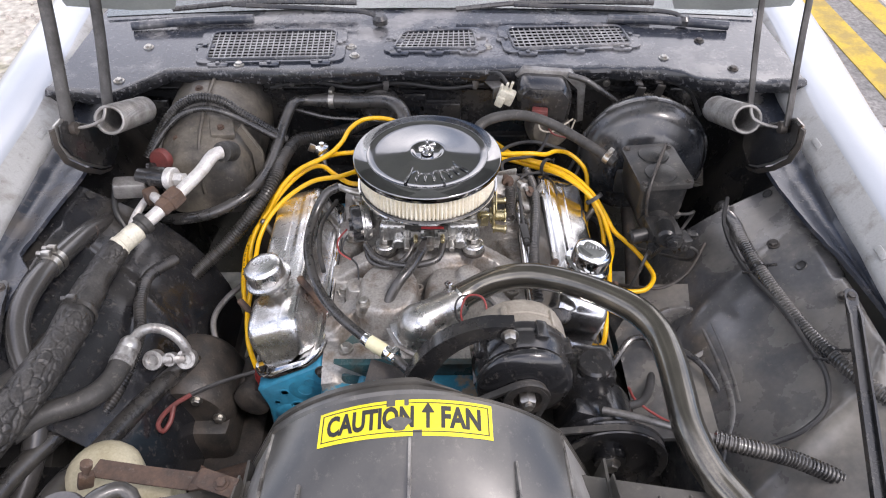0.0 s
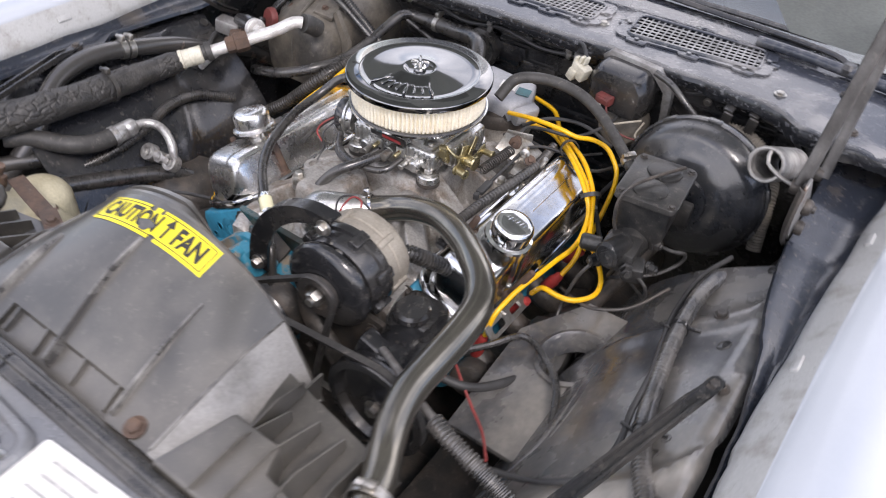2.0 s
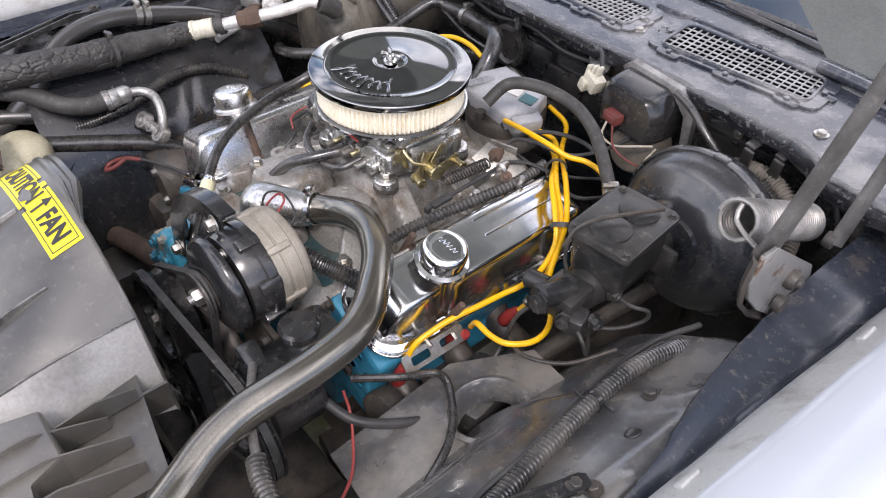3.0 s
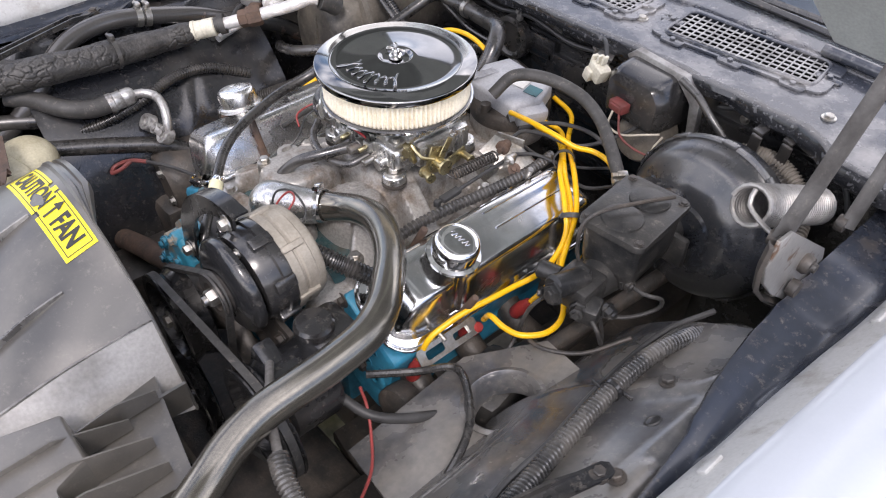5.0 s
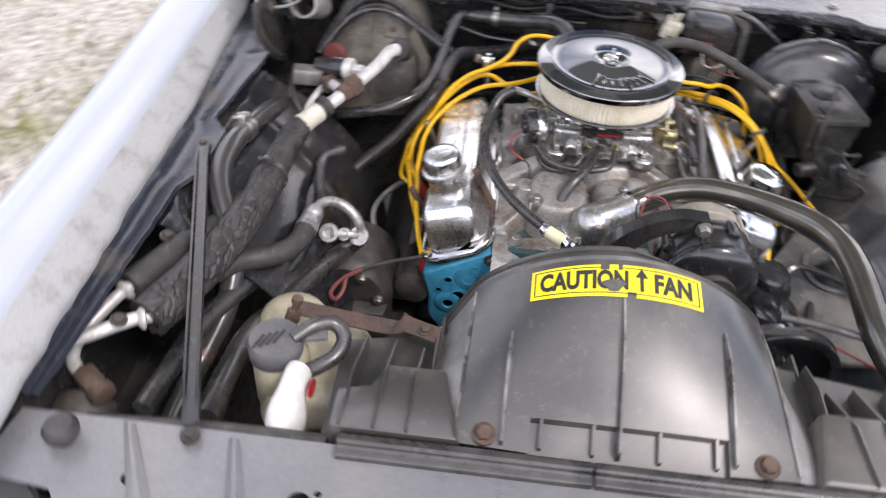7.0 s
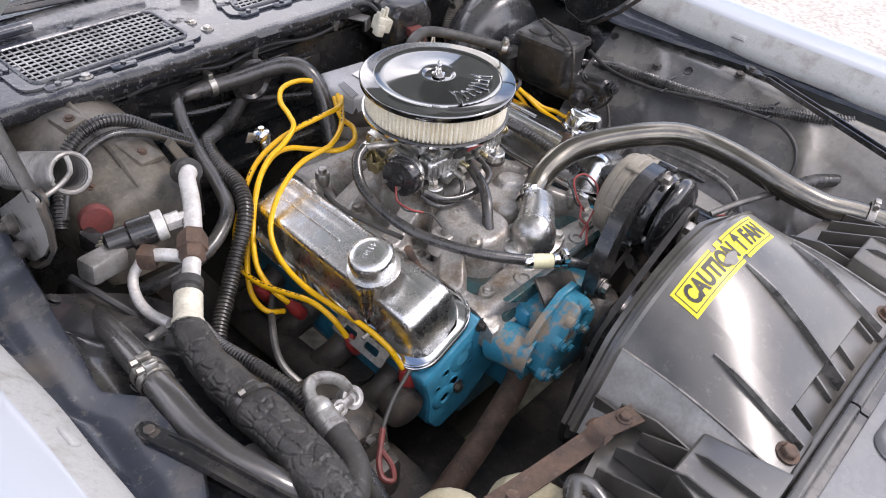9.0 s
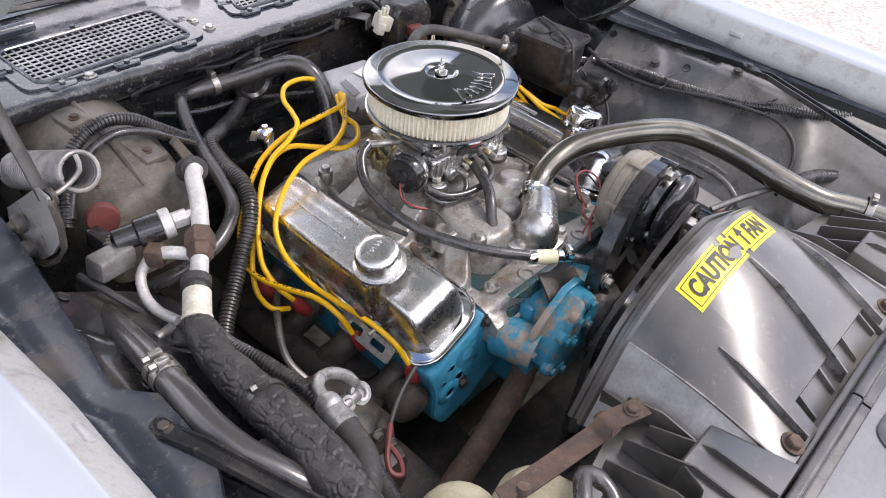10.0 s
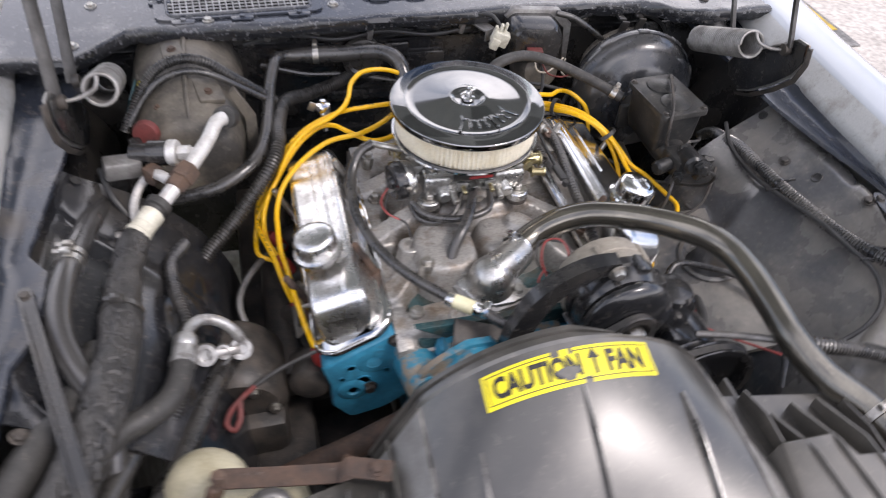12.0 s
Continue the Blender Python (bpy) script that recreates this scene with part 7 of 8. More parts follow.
wire([(-0.05, 0.205, 0.825), (-0.092, 0.150, 0.842), (-0.145, 0.142, 0.842), (-0.187, 0.153, 0.830), (-0.221, 0.165, 0.811), (-0.263, 0.162, 0.790), (-0.300, 0.145, 0.766), (-0.328, 0.131, 0.731), (-0.351, 0.114, 0.697), (-0.371, 0.074, 0.676), (-0.372, 0.020, 0.677), (-0.362, -0.036, 0.690), (-0.351, -0.089, 0.702), (-0.342, -0.128, 0.690), (-0.330, -0.148, 0.655)],
     "yellow printed spark plug wire sweeping low beside the cover", [((-0.326, -0.150, 0.650), (0.3, 0.05, -0.7))], ((0.16, 0.24), (0.38, 0.43), (0.62, 0.86)))
wire([(-0.050, 0.215, 0.815), (-0.088, 0.150, 0.818), (-0.092, 0.112, 0.815), (-0.118, 0.082, 0.812), (-0.155, 0.078, 0.812), (-0.190, 0.105, 0.815), (-0.215, 0.135, 0.812), (-0.242, 0.145, 0.802), (-0.275, 0.135, 0.783), (-0.304, 0.113, 0.761), (-0.327, 0.090, 0.736), (-0.349, 0.061, 0.715), (-0.361, 0.034, 0.689), (-0.360, -0.002, 0.668), (-0.346, -0.02, 0.645)],
     "yellow spark plug wire with a wide loop behind the engine", [((-0.344, -0.021, 0.642), (0.4, -0.05, -0.7))])
wire([(-0.04, 0.262, 0.825), (-0.092, 0.262, 0.845), (-0.138, 0.252, 0.850), (-0.166, 0.222, 0.846), (-0.178, 0.182, 0.842), (-0.194, 0.148, 0.840), (-0.223, 0.135, 0.827), (-0.259, 0.132, 0.810), (-0.289, 0.120, 0.788), (-0.312, 0.104, 0.761), (-0.330, 0.088, 0.731), (-0.352, 0.074, 0.703), (-0.371, 0.052, 0.677), (-0.380, 0.031, 0.646), (-0.378, -0.003, 0.635), (-0.350, -0.012, 0.622)],
     "yellow spark plug wire hanging in a low bight", [((-0.352, 0.060, 0.625), (0.4, -0.05, -0.7))])
wire([(-0.05, 0.195, 0.826), (-0.12, 0.112, 0.830), (-0.170, 0.078, 0.830), (-0.189, 0.078, 0.826), (-0.227, 0.088, 0.811), (-0.263, 0.083, 0.792), (-0.296, 0.070, 0.769), (-0.322, 0.049, 0.744), (-0.336, 0.015, 0.724), (-0.339, -0.024, 0.709), (-0.339, -0.071, 0.705), (-0.333, -0.114, 0.703), (-0.329, -0.159, 0.705), (-0.323, -0.198, 0.700), (-0.316, -0.231, 0.684), (-0.306, -0.249, 0.650)],
     "yellow spark plug wire running forward beside the chrome cover", [((-0.304, -0.250, 0.645), (0.2, -0.05, -0.9))], ((0.10, 0.16),))
wire([(0.085, 0.185, 0.800), (0.144, 0.172, 0.816), (0.205, 0.172, 0.818), (0.238, 0.183, 0.808), (0.262, 0.202, 0.803), (0.289, 0.211, 0.793), (0.312, 0.201, 0.780), (0.330, 0.188, 0.758), (0.334, 0.166, 0.715), (0.332, 0.10, 0.63)],
     "yellow spark plug wire curving behind the bundle", [((0.33, 0.095, 0.63), (-0.5, -0.1, -0.6))])
wire([(0.078, 0.205, 0.782), (0.118, 0.222, 0.772), (0.165, 0.226, 0.766), (0.212, 0.184, 0.778), (0.262, 0.120, 0.802), (0.309, 0.081, 0.788), (0.339, 0.056, 0.759), (0.351, 0.018, 0.735), (0.353, -0.022, 0.728), (0.343, -0.057, 0.720), (0.336, -0.097, 0.716), (0.327, -0.135, 0.710), (0.320, -0.169, 0.700), (0.315, -0.203, 0.684), (0.310, -0.217, 0.645)],
     "long yellow spark plug wire running forward beside the cover", [((0.309, -0.218, 0.640), (-0.2, -0.1, -0.9))])
wire([(0.075, 0.315, 0.775), (0.130, 0.302, 0.768), (0.182, 0.235, 0.770), (0.242, 0.172, 0.791), (0.286, 0.130, 0.795), (0.325, 0.092, 0.776), (0.347, 0.055, 0.754), (0.363, 0.024, 0.735), (0.381, 0.002, 0.728), (0.401, -0.010, 0.714), (0.422, -0.036, 0.700), (0.427, -0.074, 0.701), (0.407, -0.106, 0.702), (0.380, -0.115, 0.703), (0.352, -0.115, 0.704), (0.330, -0.105, 0.67)],
     "yellow spark plug wire hanging out in a loop", [((0.327, -0.112, 0.655), (-0.5, -0.1, -0.6))])
wire([(0.098, 0.235, 0.776), (0.150, 0.248, 0.768), (0.195, 0.205, 0.780), (0.236, 0.158, 0.795), (0.275, 0.118, 0.799), (0.312, 0.092, 0.780), (0.334, 0.068, 0.752), (0.346, 0.045, 0.722), (0.350, 0.015, 0.68), (0.340, -0.01, 0.65)],
     "yellow spark plug wire going down behind the cover", [((0.338, -0.012, 0.648), (-0.4, -0.1, -0.7))])
for side in (-1, 1):
    wc = thing("wire_clip", (side * 0.322, -0.165, 0.645), "shiny stamped-steel spark plug wire clip", "wire clip", "wire clips")
    d = Vector((side * 0.06, -1, 0.0))
    bm = B()
    plate(bm, shifted(rounded(0.115, 0.028, 0.006), 0, 0), [shifted(rounded(0.034, 0.014, 0.004), -0.026, 0), shifted(rounded(0.030, 0.012, 0.004), 0.026, 0.001)], at((side * 0.323, -0.170, 0.660), (side * 0.75, 0.0, 0.65), (0, 0, 1)), 0.0025)
    box(bm, (side * 0.318, -0.125, 0.660), (0.020, 0.016, 0.003), (0, side * 30, 0), 0.001)
    part("plate", bm, STEEL, wc)
    bm = B()
    tube(bm, [(side * 0.322, -0.175, 0.667), (side * 0.303, -0.176, 0.672)], 0.004, 8, smooth=False)
    part("leg", bm, STEEL, wc)
for pos, d in (((0.240, 0.155, 0.796), (0.6, -0.7, 0.2)), ((0.328, 0.080, 0.772), (0.5, -0.5, -0.6))):
    sep = single("wire_tie", lathe(B(), ((0.016, -0.004), (0.018, -0.004), (0.018, 0.004), (0.016, 0.004)), at(pos, d), 20, cap=False), WIRE_BLACK, "black tie round the yellow wires", "cable tie", pos, group="wire ties")

# ---- driver's side of the bay ----
bo = thing("brake_booster", (0.455, 0.26, 0.64), "large round black brake booster", "brake booster")
BM = at((0.462, 0.308, 0.755), (-0.06, -1, 0.08))
bm = B()
lathe(bm, ((0.080, 0.0), (0.112, 0.008), (0.126, 0.026), (0.129, 0.052), (0.134, 0.056), (0.135, 0.064), (0.131, 0.068), (0.128, 0.080), (0.121, 0.094), (0.108, 0.103),
           (0.094, 0.106), (0.085, 0.113), (0.068, 0.119), (0.050, 0.121), (0.048, 0.128), (0.035, 0.130)), BM, 72)
shell = part("shell", bm, BOOSTER, bo)
bm = B()
lathe(bm, ((0.135, 0.055), (0.1385, 0.057), (0.1385, 0.065), (0.135, 0.067)), BM, 72, cap=False)
for k in range(10):
    a = 2 * math.pi * k / 10
    box(bm, BM @ Vector((0.137 * math.cos(a), 0.137 * math.sin(a), 0.061)), (0.006, 0.026, 0.014), BM.to_3x3() @ Matrix.Rotation(a, 3, "Z"), 0.002)
part("crimp_ring", bm, BOOSTER, shell)
bm = B()
vm = at((0.382, 0.212, 0.80), (-0.3, -1, 0.5))
lathe(bm, ((0.018, -0.01), (0.017, 0.006), (0.011, 0.010), (0.011, 0.022)), vm, 18)
tube(bm, [tuple(vm @ Vector((0, 0, 0.016))), (0.375, 0.165, 0.818), (0.368, 0.140, 0.820)], 0.009, 12)
part("check_valve", bm, PLASTIC, bo)

mc = thing("master_cylinder", (0.437, 0.07, 0.74), "sooty cast-iron brake master cylinder with a flat lid", "master cylinder")
bm = B()
rings = []
for z, w, d in ((0.752, 0.052, 0.085), (0.765, 0.078, 0.112), (0.790, 0.088, 0.122), (0.842, 0.092, 0.126), (0.848, 0.094, 0.128)):
    rings.append([Vector((0.436 + x, 0.075 + y, z)) for x, y in shifted(rounded(w, d, 0.014), 0, 0, 6)])
loft(bm, rings)
lathe(bm, ((0.030, 0.15), (0.032, 0.06), (0.032, -0.02), (0.028, -0.06), (0.018, -0.066)), at((0.436, 0.05, 0.765), (0, 1, 0)), 24)
box(bm, (0.437, 0.148, 0.765), (0.11, 0.014, 0.055), bevel=0.006)
part("reservoir", bm, CASTBLACK, mc)
bm = B()
prism(bm, shifted(rounded(0.104, 0.138, 0.012), 0, 0, 6), Matrix.Translation((0.436, 0.075, 0.848)), 0.010, 0.003)
for y in (0.045, 0.107):
    lathe(bm, ((0.030, 0), (0.029, 0.004), (0.022, 0.0065), (0.002, 0.007)), at((0.436, y, 0.857)), 28)
lidp = part("lid", bm, CASTBLACK, mc)
for sx, sy in ((-1, -1), (1, -1), (-1, 1), (1, 1)):
    bm = B()
    bolt(bm, (0.436 + sx * 0.042 - sy * 0.006, 0.075 + sy * 0.058 + sx * 0.004, 0.858), (0, 0, 1), 0.005, 0.004)
    part("lid_screw", bm, IRON, lidp)
bm = B()
tube(bm, [(0.462, 0.125, 0.870), (0.440, 0.075, 0.873), (0.415, 0.020, 0.870), (0.405, -0.002, 0.850), (0.408, -0.006, 0.805), (0.418, -0.004, 0.785)], 0.003, 8)
part("bail_wire", bm, IRON, mc, "bent wire holding the lid")
cv = thing("brake_valve", (0.437, -0.045, 0.74), "sooty brake combination valve with steel lines", "brake valve")
bm = B()
box(bm, (0.437, -0.030, 0.775), (0.060, 0.060, 0.042), (0, 0, 6), 0.008)
lathe(bm, ((0.016, 0), (0.018, 0.01), (0.018, 0.055), (0.013, 0.06)), at((0.440, -0.025, 0.790), (-0.2, -1, 0.2)), 18)
lathe(bm, ((0.014, 0), (0.014, 0.03), (0.010, 0.034)), at((0.405, -0.035, 0.775), (-1, -0.3, 0)), 16)
box(bm, (0.470, -0.045, 0.765), (0.034, 0.034, 0.034), (10, 0, 20), 0.006)
part("body", bm, CASTBLACK, cv)
for c, ax, r, l in (((0.462, -0.058, 0.772), (0.5, -1, 0.2), 0.010, 0.022), ((0.415, -0.062, 0.768), (-0.6, -1, 0.1), 0.009, 0.020), ((0.440, -0.088, 0.803), (-0.2, -1, 0.2), 0.013, 0.012), ((0.486, -0.030, 0.770), (1, -0.2, 0.1), 0.009, 0.020), ((0.470, 0.030, 0.770), (1, -0.1, 0.1), 0.009, 0.018), ((0.437, -0.03, 0.798), (0, -0.2, 1), 0.012, 0.010)):
    bm = B()
    lathe(bm, ((r * 1.3, 0), (r * 1.3, l * 0.3), (r, l * 0.35), (r, l * 0.8), (r * 0.6, l * 0.85), (r * 0.5, l)), at(c, ax), 6)
    part("line_nut", bm, CASTBLACK, cv)
for pts in ([(0.470, 0.035, 0.768), (0.505, 0.030, 0.772), (0.522, 0.050, 0.762), (0.518, 0.055, 0.735), (0.49, 0.03, 0.712), (0.45, 0.0, 0.705), (0.43, -0.03, 0.715), (0.44, -0.045, 0.75)],
            [(0.472, -0.05, 0.765), (0.50, -0.06, 0.755), (0.50, -0.045, 0.720), (0.47, 0.0, 0.690), (0.42, 0.06, 0.66)],
            [(0.41, -0.06, 0.76), (0.395, -0.08, 0.73), (0.38, -0.085, 0.66), (0.388, -0.11, 0.635), (0.41, -0.10, 0.63), (0.40, -0.08, 0.65)]):
    bm = B()
    tube(bm, pts, 0.0032, 8)
    part("brake_line", bm, HINGE, cv, "bent steel brake line")

wm = thing("wiper_motor", (0.25, 0.39, 0.80), "black wiper motor cover with a dull metal edge plate", "wiper motor")
bm = B()
rings = []
for y, k in ((0.405, 1.0), (0.350, 1.0), (0.318, 0.94), (0.306, 0.80), (0.302, 0.5)):
    rings.append([Vector((0.245 + k * x, y, 0.848 + k * z)) for x, z in section(((-0.062, 0.030), (-0.045, 0.052), (0.045, 0.046), (0.066, 0.016), (0.060, -0.050), (-0.060, -0.042)), (0.012,) * 6)])
loft(bm, rings)
part("cover", bm, PLASTIC, wm)
bm = B()
prism(bm, [(-0.066, 0.045), (-0.048, 0.062), (0.058, 0.054), (0.092, 0.018), (0.096, -0.07), (0.080, -0.075), (0.078, 0.012), (0.050, 0.040), (-0.045, 0.048), (-0.058, 0.036)], at((0.250, 0.375, 0.848), (0, -1, 0), (0, 0, 1)), 0.014, 0.004)
part("edge_plate", bm, SPRINGSTEEL, wm, "dull grey metal plate")
bm = B()
lathe(bm, ((0.048, 0.0), (0.050, 0.02), (0.046, 0.050), (0.040, 0.062), (0.020, 0.068), (0.002, 0.069)), at((0.262, 0.375, 0.768), (0.1, -1, 0.25)), 30)
part("pump", bm, ACBOX, wm, "dusty grey domed washer pump")
bm = B()
box(bm, (0.235, 0.292, 0.842), (0.034, 0.020, 0.018), (0, 0, -10), 0.003)
box(bm, (0.235, 0.281, 0.842), (0.026, 0.006, 0.012), (0, 0, -10), 0.002)
part("plug", bm, MAROON, wm, "dull red electrical plug")
for pts, mt in (([(0.232, 0.280, 0.836), (0.236, 0.268, 0.815), (0.262, 0.272, 0.806), (0.292, 0.292, 0.812), (0.312, 0.310, 0.815)], WIRE_WHITE),
                ([(0.245, 0.280, 0.836), (0.262, 0.270, 0.805), (0.295, 0.275, 0.79), (0.33, 0.29, 0.785), (0.36, 0.305, 0.79)], MAROON),
                ([(0.318, 0.312, 0.812), (0.310, 0.300, 0.785), (0.33, 0.295, 0.775), (0.36, 0.305, 0.785)], WIRE_WHITE)):
    bm = B()
    tube(bm, pts, 0.002, 7)
    part("lead", bm, mt, wm)
cn = thing("connector_plug", (0.163, 0.322, 0.86), "loose cream-white plastic connector with pale leads", "connector")
bm = B()
box(bm, (0.163, 0.318, 0.868), (0.036, 0.026, 0.030), (0, 20, -15), 0.004)
box(bm, (0.150, 0.312, 0.860), (0.018, 0.020, 0.024), (0, 20, -15), 0.003)
for dx, dz in ((-0.012, 0.006), (0.0, 0.012), (0.010, 0.014)):
    box(bm, (0.163 + dx, 0.316, 0.884 + dz * 0.6), (0.006, 0.012, 0.018), (0, 15, -15), 0.002)
part("housing", bm, OFFWHITE, cn)
bm = B()
tube(bm, [(0.168, 0.33, 0.885), (0.150, 0.345, 0.905), (0.130, 0.365, 0.898), (0.128, 0.385, 0.872), (0.14, 0.405, 0.85)], 0.004, 8)
part("lead", bm, WIRE_BLACK, cn)
bm = B()
box(bm, (0.135, 0.375, 0.872), (0.03, 0.06, 0.004), (0, 0, 25), 0.001)
box(bm, (0.148, 0.345, 0.862), (0.024, 0.004, 0.026), (0, 0, 25), 0.001)
part("bracket", bm, SPRINGSTEEL, cn)
hose("washer_hose", [(0.30, 0.36, 0.895), (0.34, 0.352, 0.885), (0.38, 0.345, 0.860), (0.415, 0.348, 0.832), (0.43, 0.36, 0.80)], 0.0065, RUBBER, "thin black hose along the firewall")
hose("wiring_conduit", [(0.355, 0.285, 0.735), (0.364, 0.300, 0.768), (0.386, 0.332, 0.802), (0.427, 0.352, 0.824), (0.475, 0.359, 0.836), (0.516, 0.355, 0.831), (0.553, 0.343, 0.812), (0.577, 0.313, 0.790), (0.588, 0.281, 0.763), (0.60, 0.25, 0.68)], 0.0125, LOOM_GREY, "dusty ribbed conduit arching over the booster", "conduit", "conduits", ribs=0.0056)
hose("wiring_conduit", [(0.49, 0.345, 0.83), (0.525, 0.335, 0.815), (0.555, 0.32, 0.78), (0.57, 0.30, 0.72)], 0.0105, LOOM, "black ribbed conduit beside the booster", "conduit", "conduits", ribs=0.0056)
for x, y in ((0.455, 0.375), (0.50, 0.385)):
    bm = B()
    box(bm, (x, y - 0.032, 0.846), (0.018, 0.006, 0.066), (12, 8, 0), 0.002)
    box(bm, (x, y - 0.002, 0.878), (0.018, 0.06, 0.006), (0, 8, 0), 0.002)
    single("conduit_strap", bm, BLACK, "black strap holding the conduit on the firewall", "strap", (x, y, 0.87), group="conduit straps")
lr = hose("wiring_conduit", [(0.640, 0.190, 0.66), (0.617, 0.130, 0.712), (0.593, 0.058, 0.748), (0.586, 0.005, 0.769), (0.580, -0.060, 0.779), (0.583, -0.141, 0.783), (0.593, -0.228, 0.788), (0.606, -0.308, 0.796), (0.620, -0.367, 0.808), (0.648, -0.430, 0.814), (0.690, -0.492, 0.818)], 0.0112, LOOM_DUST, "long dusty ribbed conduit clipped along the inner fender", "conduit", "conduits", ribs=0.0060)
for p, d in (((0.583, -0.140, 0.783), (0.05, -1, 0.05)), ((0.617, -0.357, 0.806), (0.25, -1, 0.2))):
    bm = B()
    lathe(bm, ((0.0128, -0.003), (0.0145, -0.003), (0.0145, 0.003), (0.0128, 0.003)), at(p, d), 20, cap=False)
    box(bm, Vector(p) + Vector((-0.018, -0.004, -0.004)), (0.022, 0.004, 0.005), (0, -15, -20), 0.001)
    box(bm, Vector(p) + Vector((0.018, 0.004, 0.006)), (0.026, 0.004, 0.005), (0, -25, -20), 0.001)
    part("tie", bm, PLASTIC, lr, "black plastic tie")
bm = B()
tube(bm, [(0.590, 0.07, 0.780), (0.565, 0.0, 0.772), (0.562, -0.09, 0.770), (0.572, -0.17, 0.780), (0.586, -0.25, 0.792), (0.592, -0.33, 0.798), (0.600, -0.385, 0.795), (0.590, -0.430, 0.775), (0.555, -0.455, 0.755), (0.52, -0.462, 0.735), (0.47, -0.47, 0.72)], 0.0042, 8)
single("cable", bm, WIRE_BLACK, "thin black cable curving over the inner fender", "cable", (0.59, 0.07, 0.78), group="cables")
hose("wiring_conduit", [(0.402, -0.495, 0.790), (0.435, -0.505, 0.789), (0.485, -0.511, 0.777), (0.530, -0.517, 0.762), (0.614, -0.545, 0.736), (0.695, -0.592, 0.71)], 0.0112, LOOM_DUST, "black ribbed conduit crossing the wheelhouse", "conduit", "conduits", ribs=0.0058)
bm = B()
tube(bm, [(0.262, -0.425, 0.762), (0.300, -0.446, 0.776), (0.341, -0.470, 0.788), (0.410, -0.497, 0.790)], 0.0058, 10)
single("cable_end", bm, SPRINGSTEEL, "grey cable end in the ribbed conduit", "cable", (0.262, -0.425, 0.762))
bm = B()
tube(bm, [(0.328, -0.335, 0.70), (0.344, -0.337, 0.670), (0.375, -0.355, 0.655), (0.415, -0.385, 0.655), (0.45, -0.43, 0.67)], 0.0022, 8)
single("cable", bm, WIRE_RED, "dull red cable hanging beside the pump", "cable", (0.328, -0.335, 0.70), group="cables")
hose("wiring_conduit", [(0.16, -0.285, 0.80), (0.19, -0.270, 0.795), (0.215, -0.245, 0.775), (0.235, -0.21, 0.745), (0.24, -0.16, 0.735)], 0.0125, LOOM, "black ribbed conduit behind the alternator", "conduit", "conduits", ribs=0.0062)
hose("wiring_conduit", [(0.200, 0.17, 0.776), (0.209, 0.099, 0.779), (0.204, 0.02, 0.779), (0.195, -0.05, 0.778), (0.190, -0.10, 0.776), (0.188, -0.145, 0.772), (0.190, -0.19, 0.755)], 0.0086, LOOM, "taped ribbed conduit along the chrome cover", "conduit", "conduits", ribs=0.0075)
for pts, mt in (([(0.06, -0.29, 0.79), (0.052, -0.275, 0.815), (0.062, -0.258, 0.835), (0.085, -0.262, 0.838), (0.092, -0.285, 0.825), (0.075, -0.30, 0.80), (0.05, -0.305, 0.775), (0.03, -0.31, 0.765)], WIRE_RED),
                ([(0.055, -0.285, 0.80), (0.045, -0.295, 0.785), (0.055, -0.305, 0.772), (0.035, -0.318, 0.770), (0.02, -0.33, 0.765)], WIRE_RED),
                ([(0.066, -0.285, 0.79), (0.046, -0.280, 0.808), (0.044, -0.268, 0.83), (0.06, -0.25, 0.83), (0.10, -0.255, 0.82), (0.11, -0.28, 0.80)], WIRE_BLACK),
                ([(-0.15, -0.06, 0.81), (-0.165, -0.08, 0.80), (-0.16, -0.105, 0.795), (-0.14, -0.115, 0.785)], WIRE_RED),
                ([(-0.15, -0.065, 0.80), (-0.158, -0.09, 0.785), (-0.13, -0.12, 0.78), (-0.125, -0.145, 0.765)], WIRE_BLACK)):
    bm = B()
    tube(bm, pts, 0.0017, 7, 0.004)
    single("cable", bm, mt, "loose thin wire near the alternator" if pts[0][1] < -0.2 else "thin choke wire beside the carburetor", "cable", pts[0], group="cables")
# steering shaft and knuckle low at the driver's side
st = thing("steering_shaft", (0.40, 0.05, 0.60), "grimy steering shaft with a coupling", "steering shaft")
bm = B()
tube(bm, [(0.46, 0.40, 0.66), (0.425, 0.08, 0.635), (0.405, -0.06, 0.615)], 0.014, 14, smooth=False)
part("shaft", bm, IRON, st)
bm = B()
lathe(bm, ((0.03, 0), (0.034, 0.01), (0.034, 0.03), (0.03, 0.04)), at((0.408, -0.055, 0.616), (-0.1, -1, -0.1)), 20)
box(bm, (0.39, -0.14, 0.575), (0.09, 0.12, 0.10), (0, 0, 10), 0.02)
part("coupling", bm, CASTBLACK, st)
tower = thing("shock_tower", (0.43, -0.20, 0.62), "dusty black suspension tower below the inner fender", "suspension")
bm = B()
plate(bm, [(-0.10, -0.16), (0.06, -0.18), (0.12, 0.0), (0.08, 0.14), (-0.02, 0.16), (-0.10, 0.06)], [circle(0.012, 0.034, 0.050, 26)], at((0.445, -0.22, 0.658), (-0.25, -0.1, 1)), 0.010)
part("plate", bm, INNER_DUST_LIT, tower)
bm = B()
lathe(bm, ((0.050, -0.03), (0.052, 0.0), (0.060, 0.003), (0.062, 0.010), (0.055, 0.012), (0.050, 0.006), (0.048, -0.03)), at((0.457, -0.186, 0.660), (-0.25, -0.1, 1)), 30, cap=False)
part("ring", bm, INNER_DUST_LIT, tower)
bm = B()
box(bm, (0, 0.0, 0.34), (0.30, 0.50, 0.16), bevel=0.03)
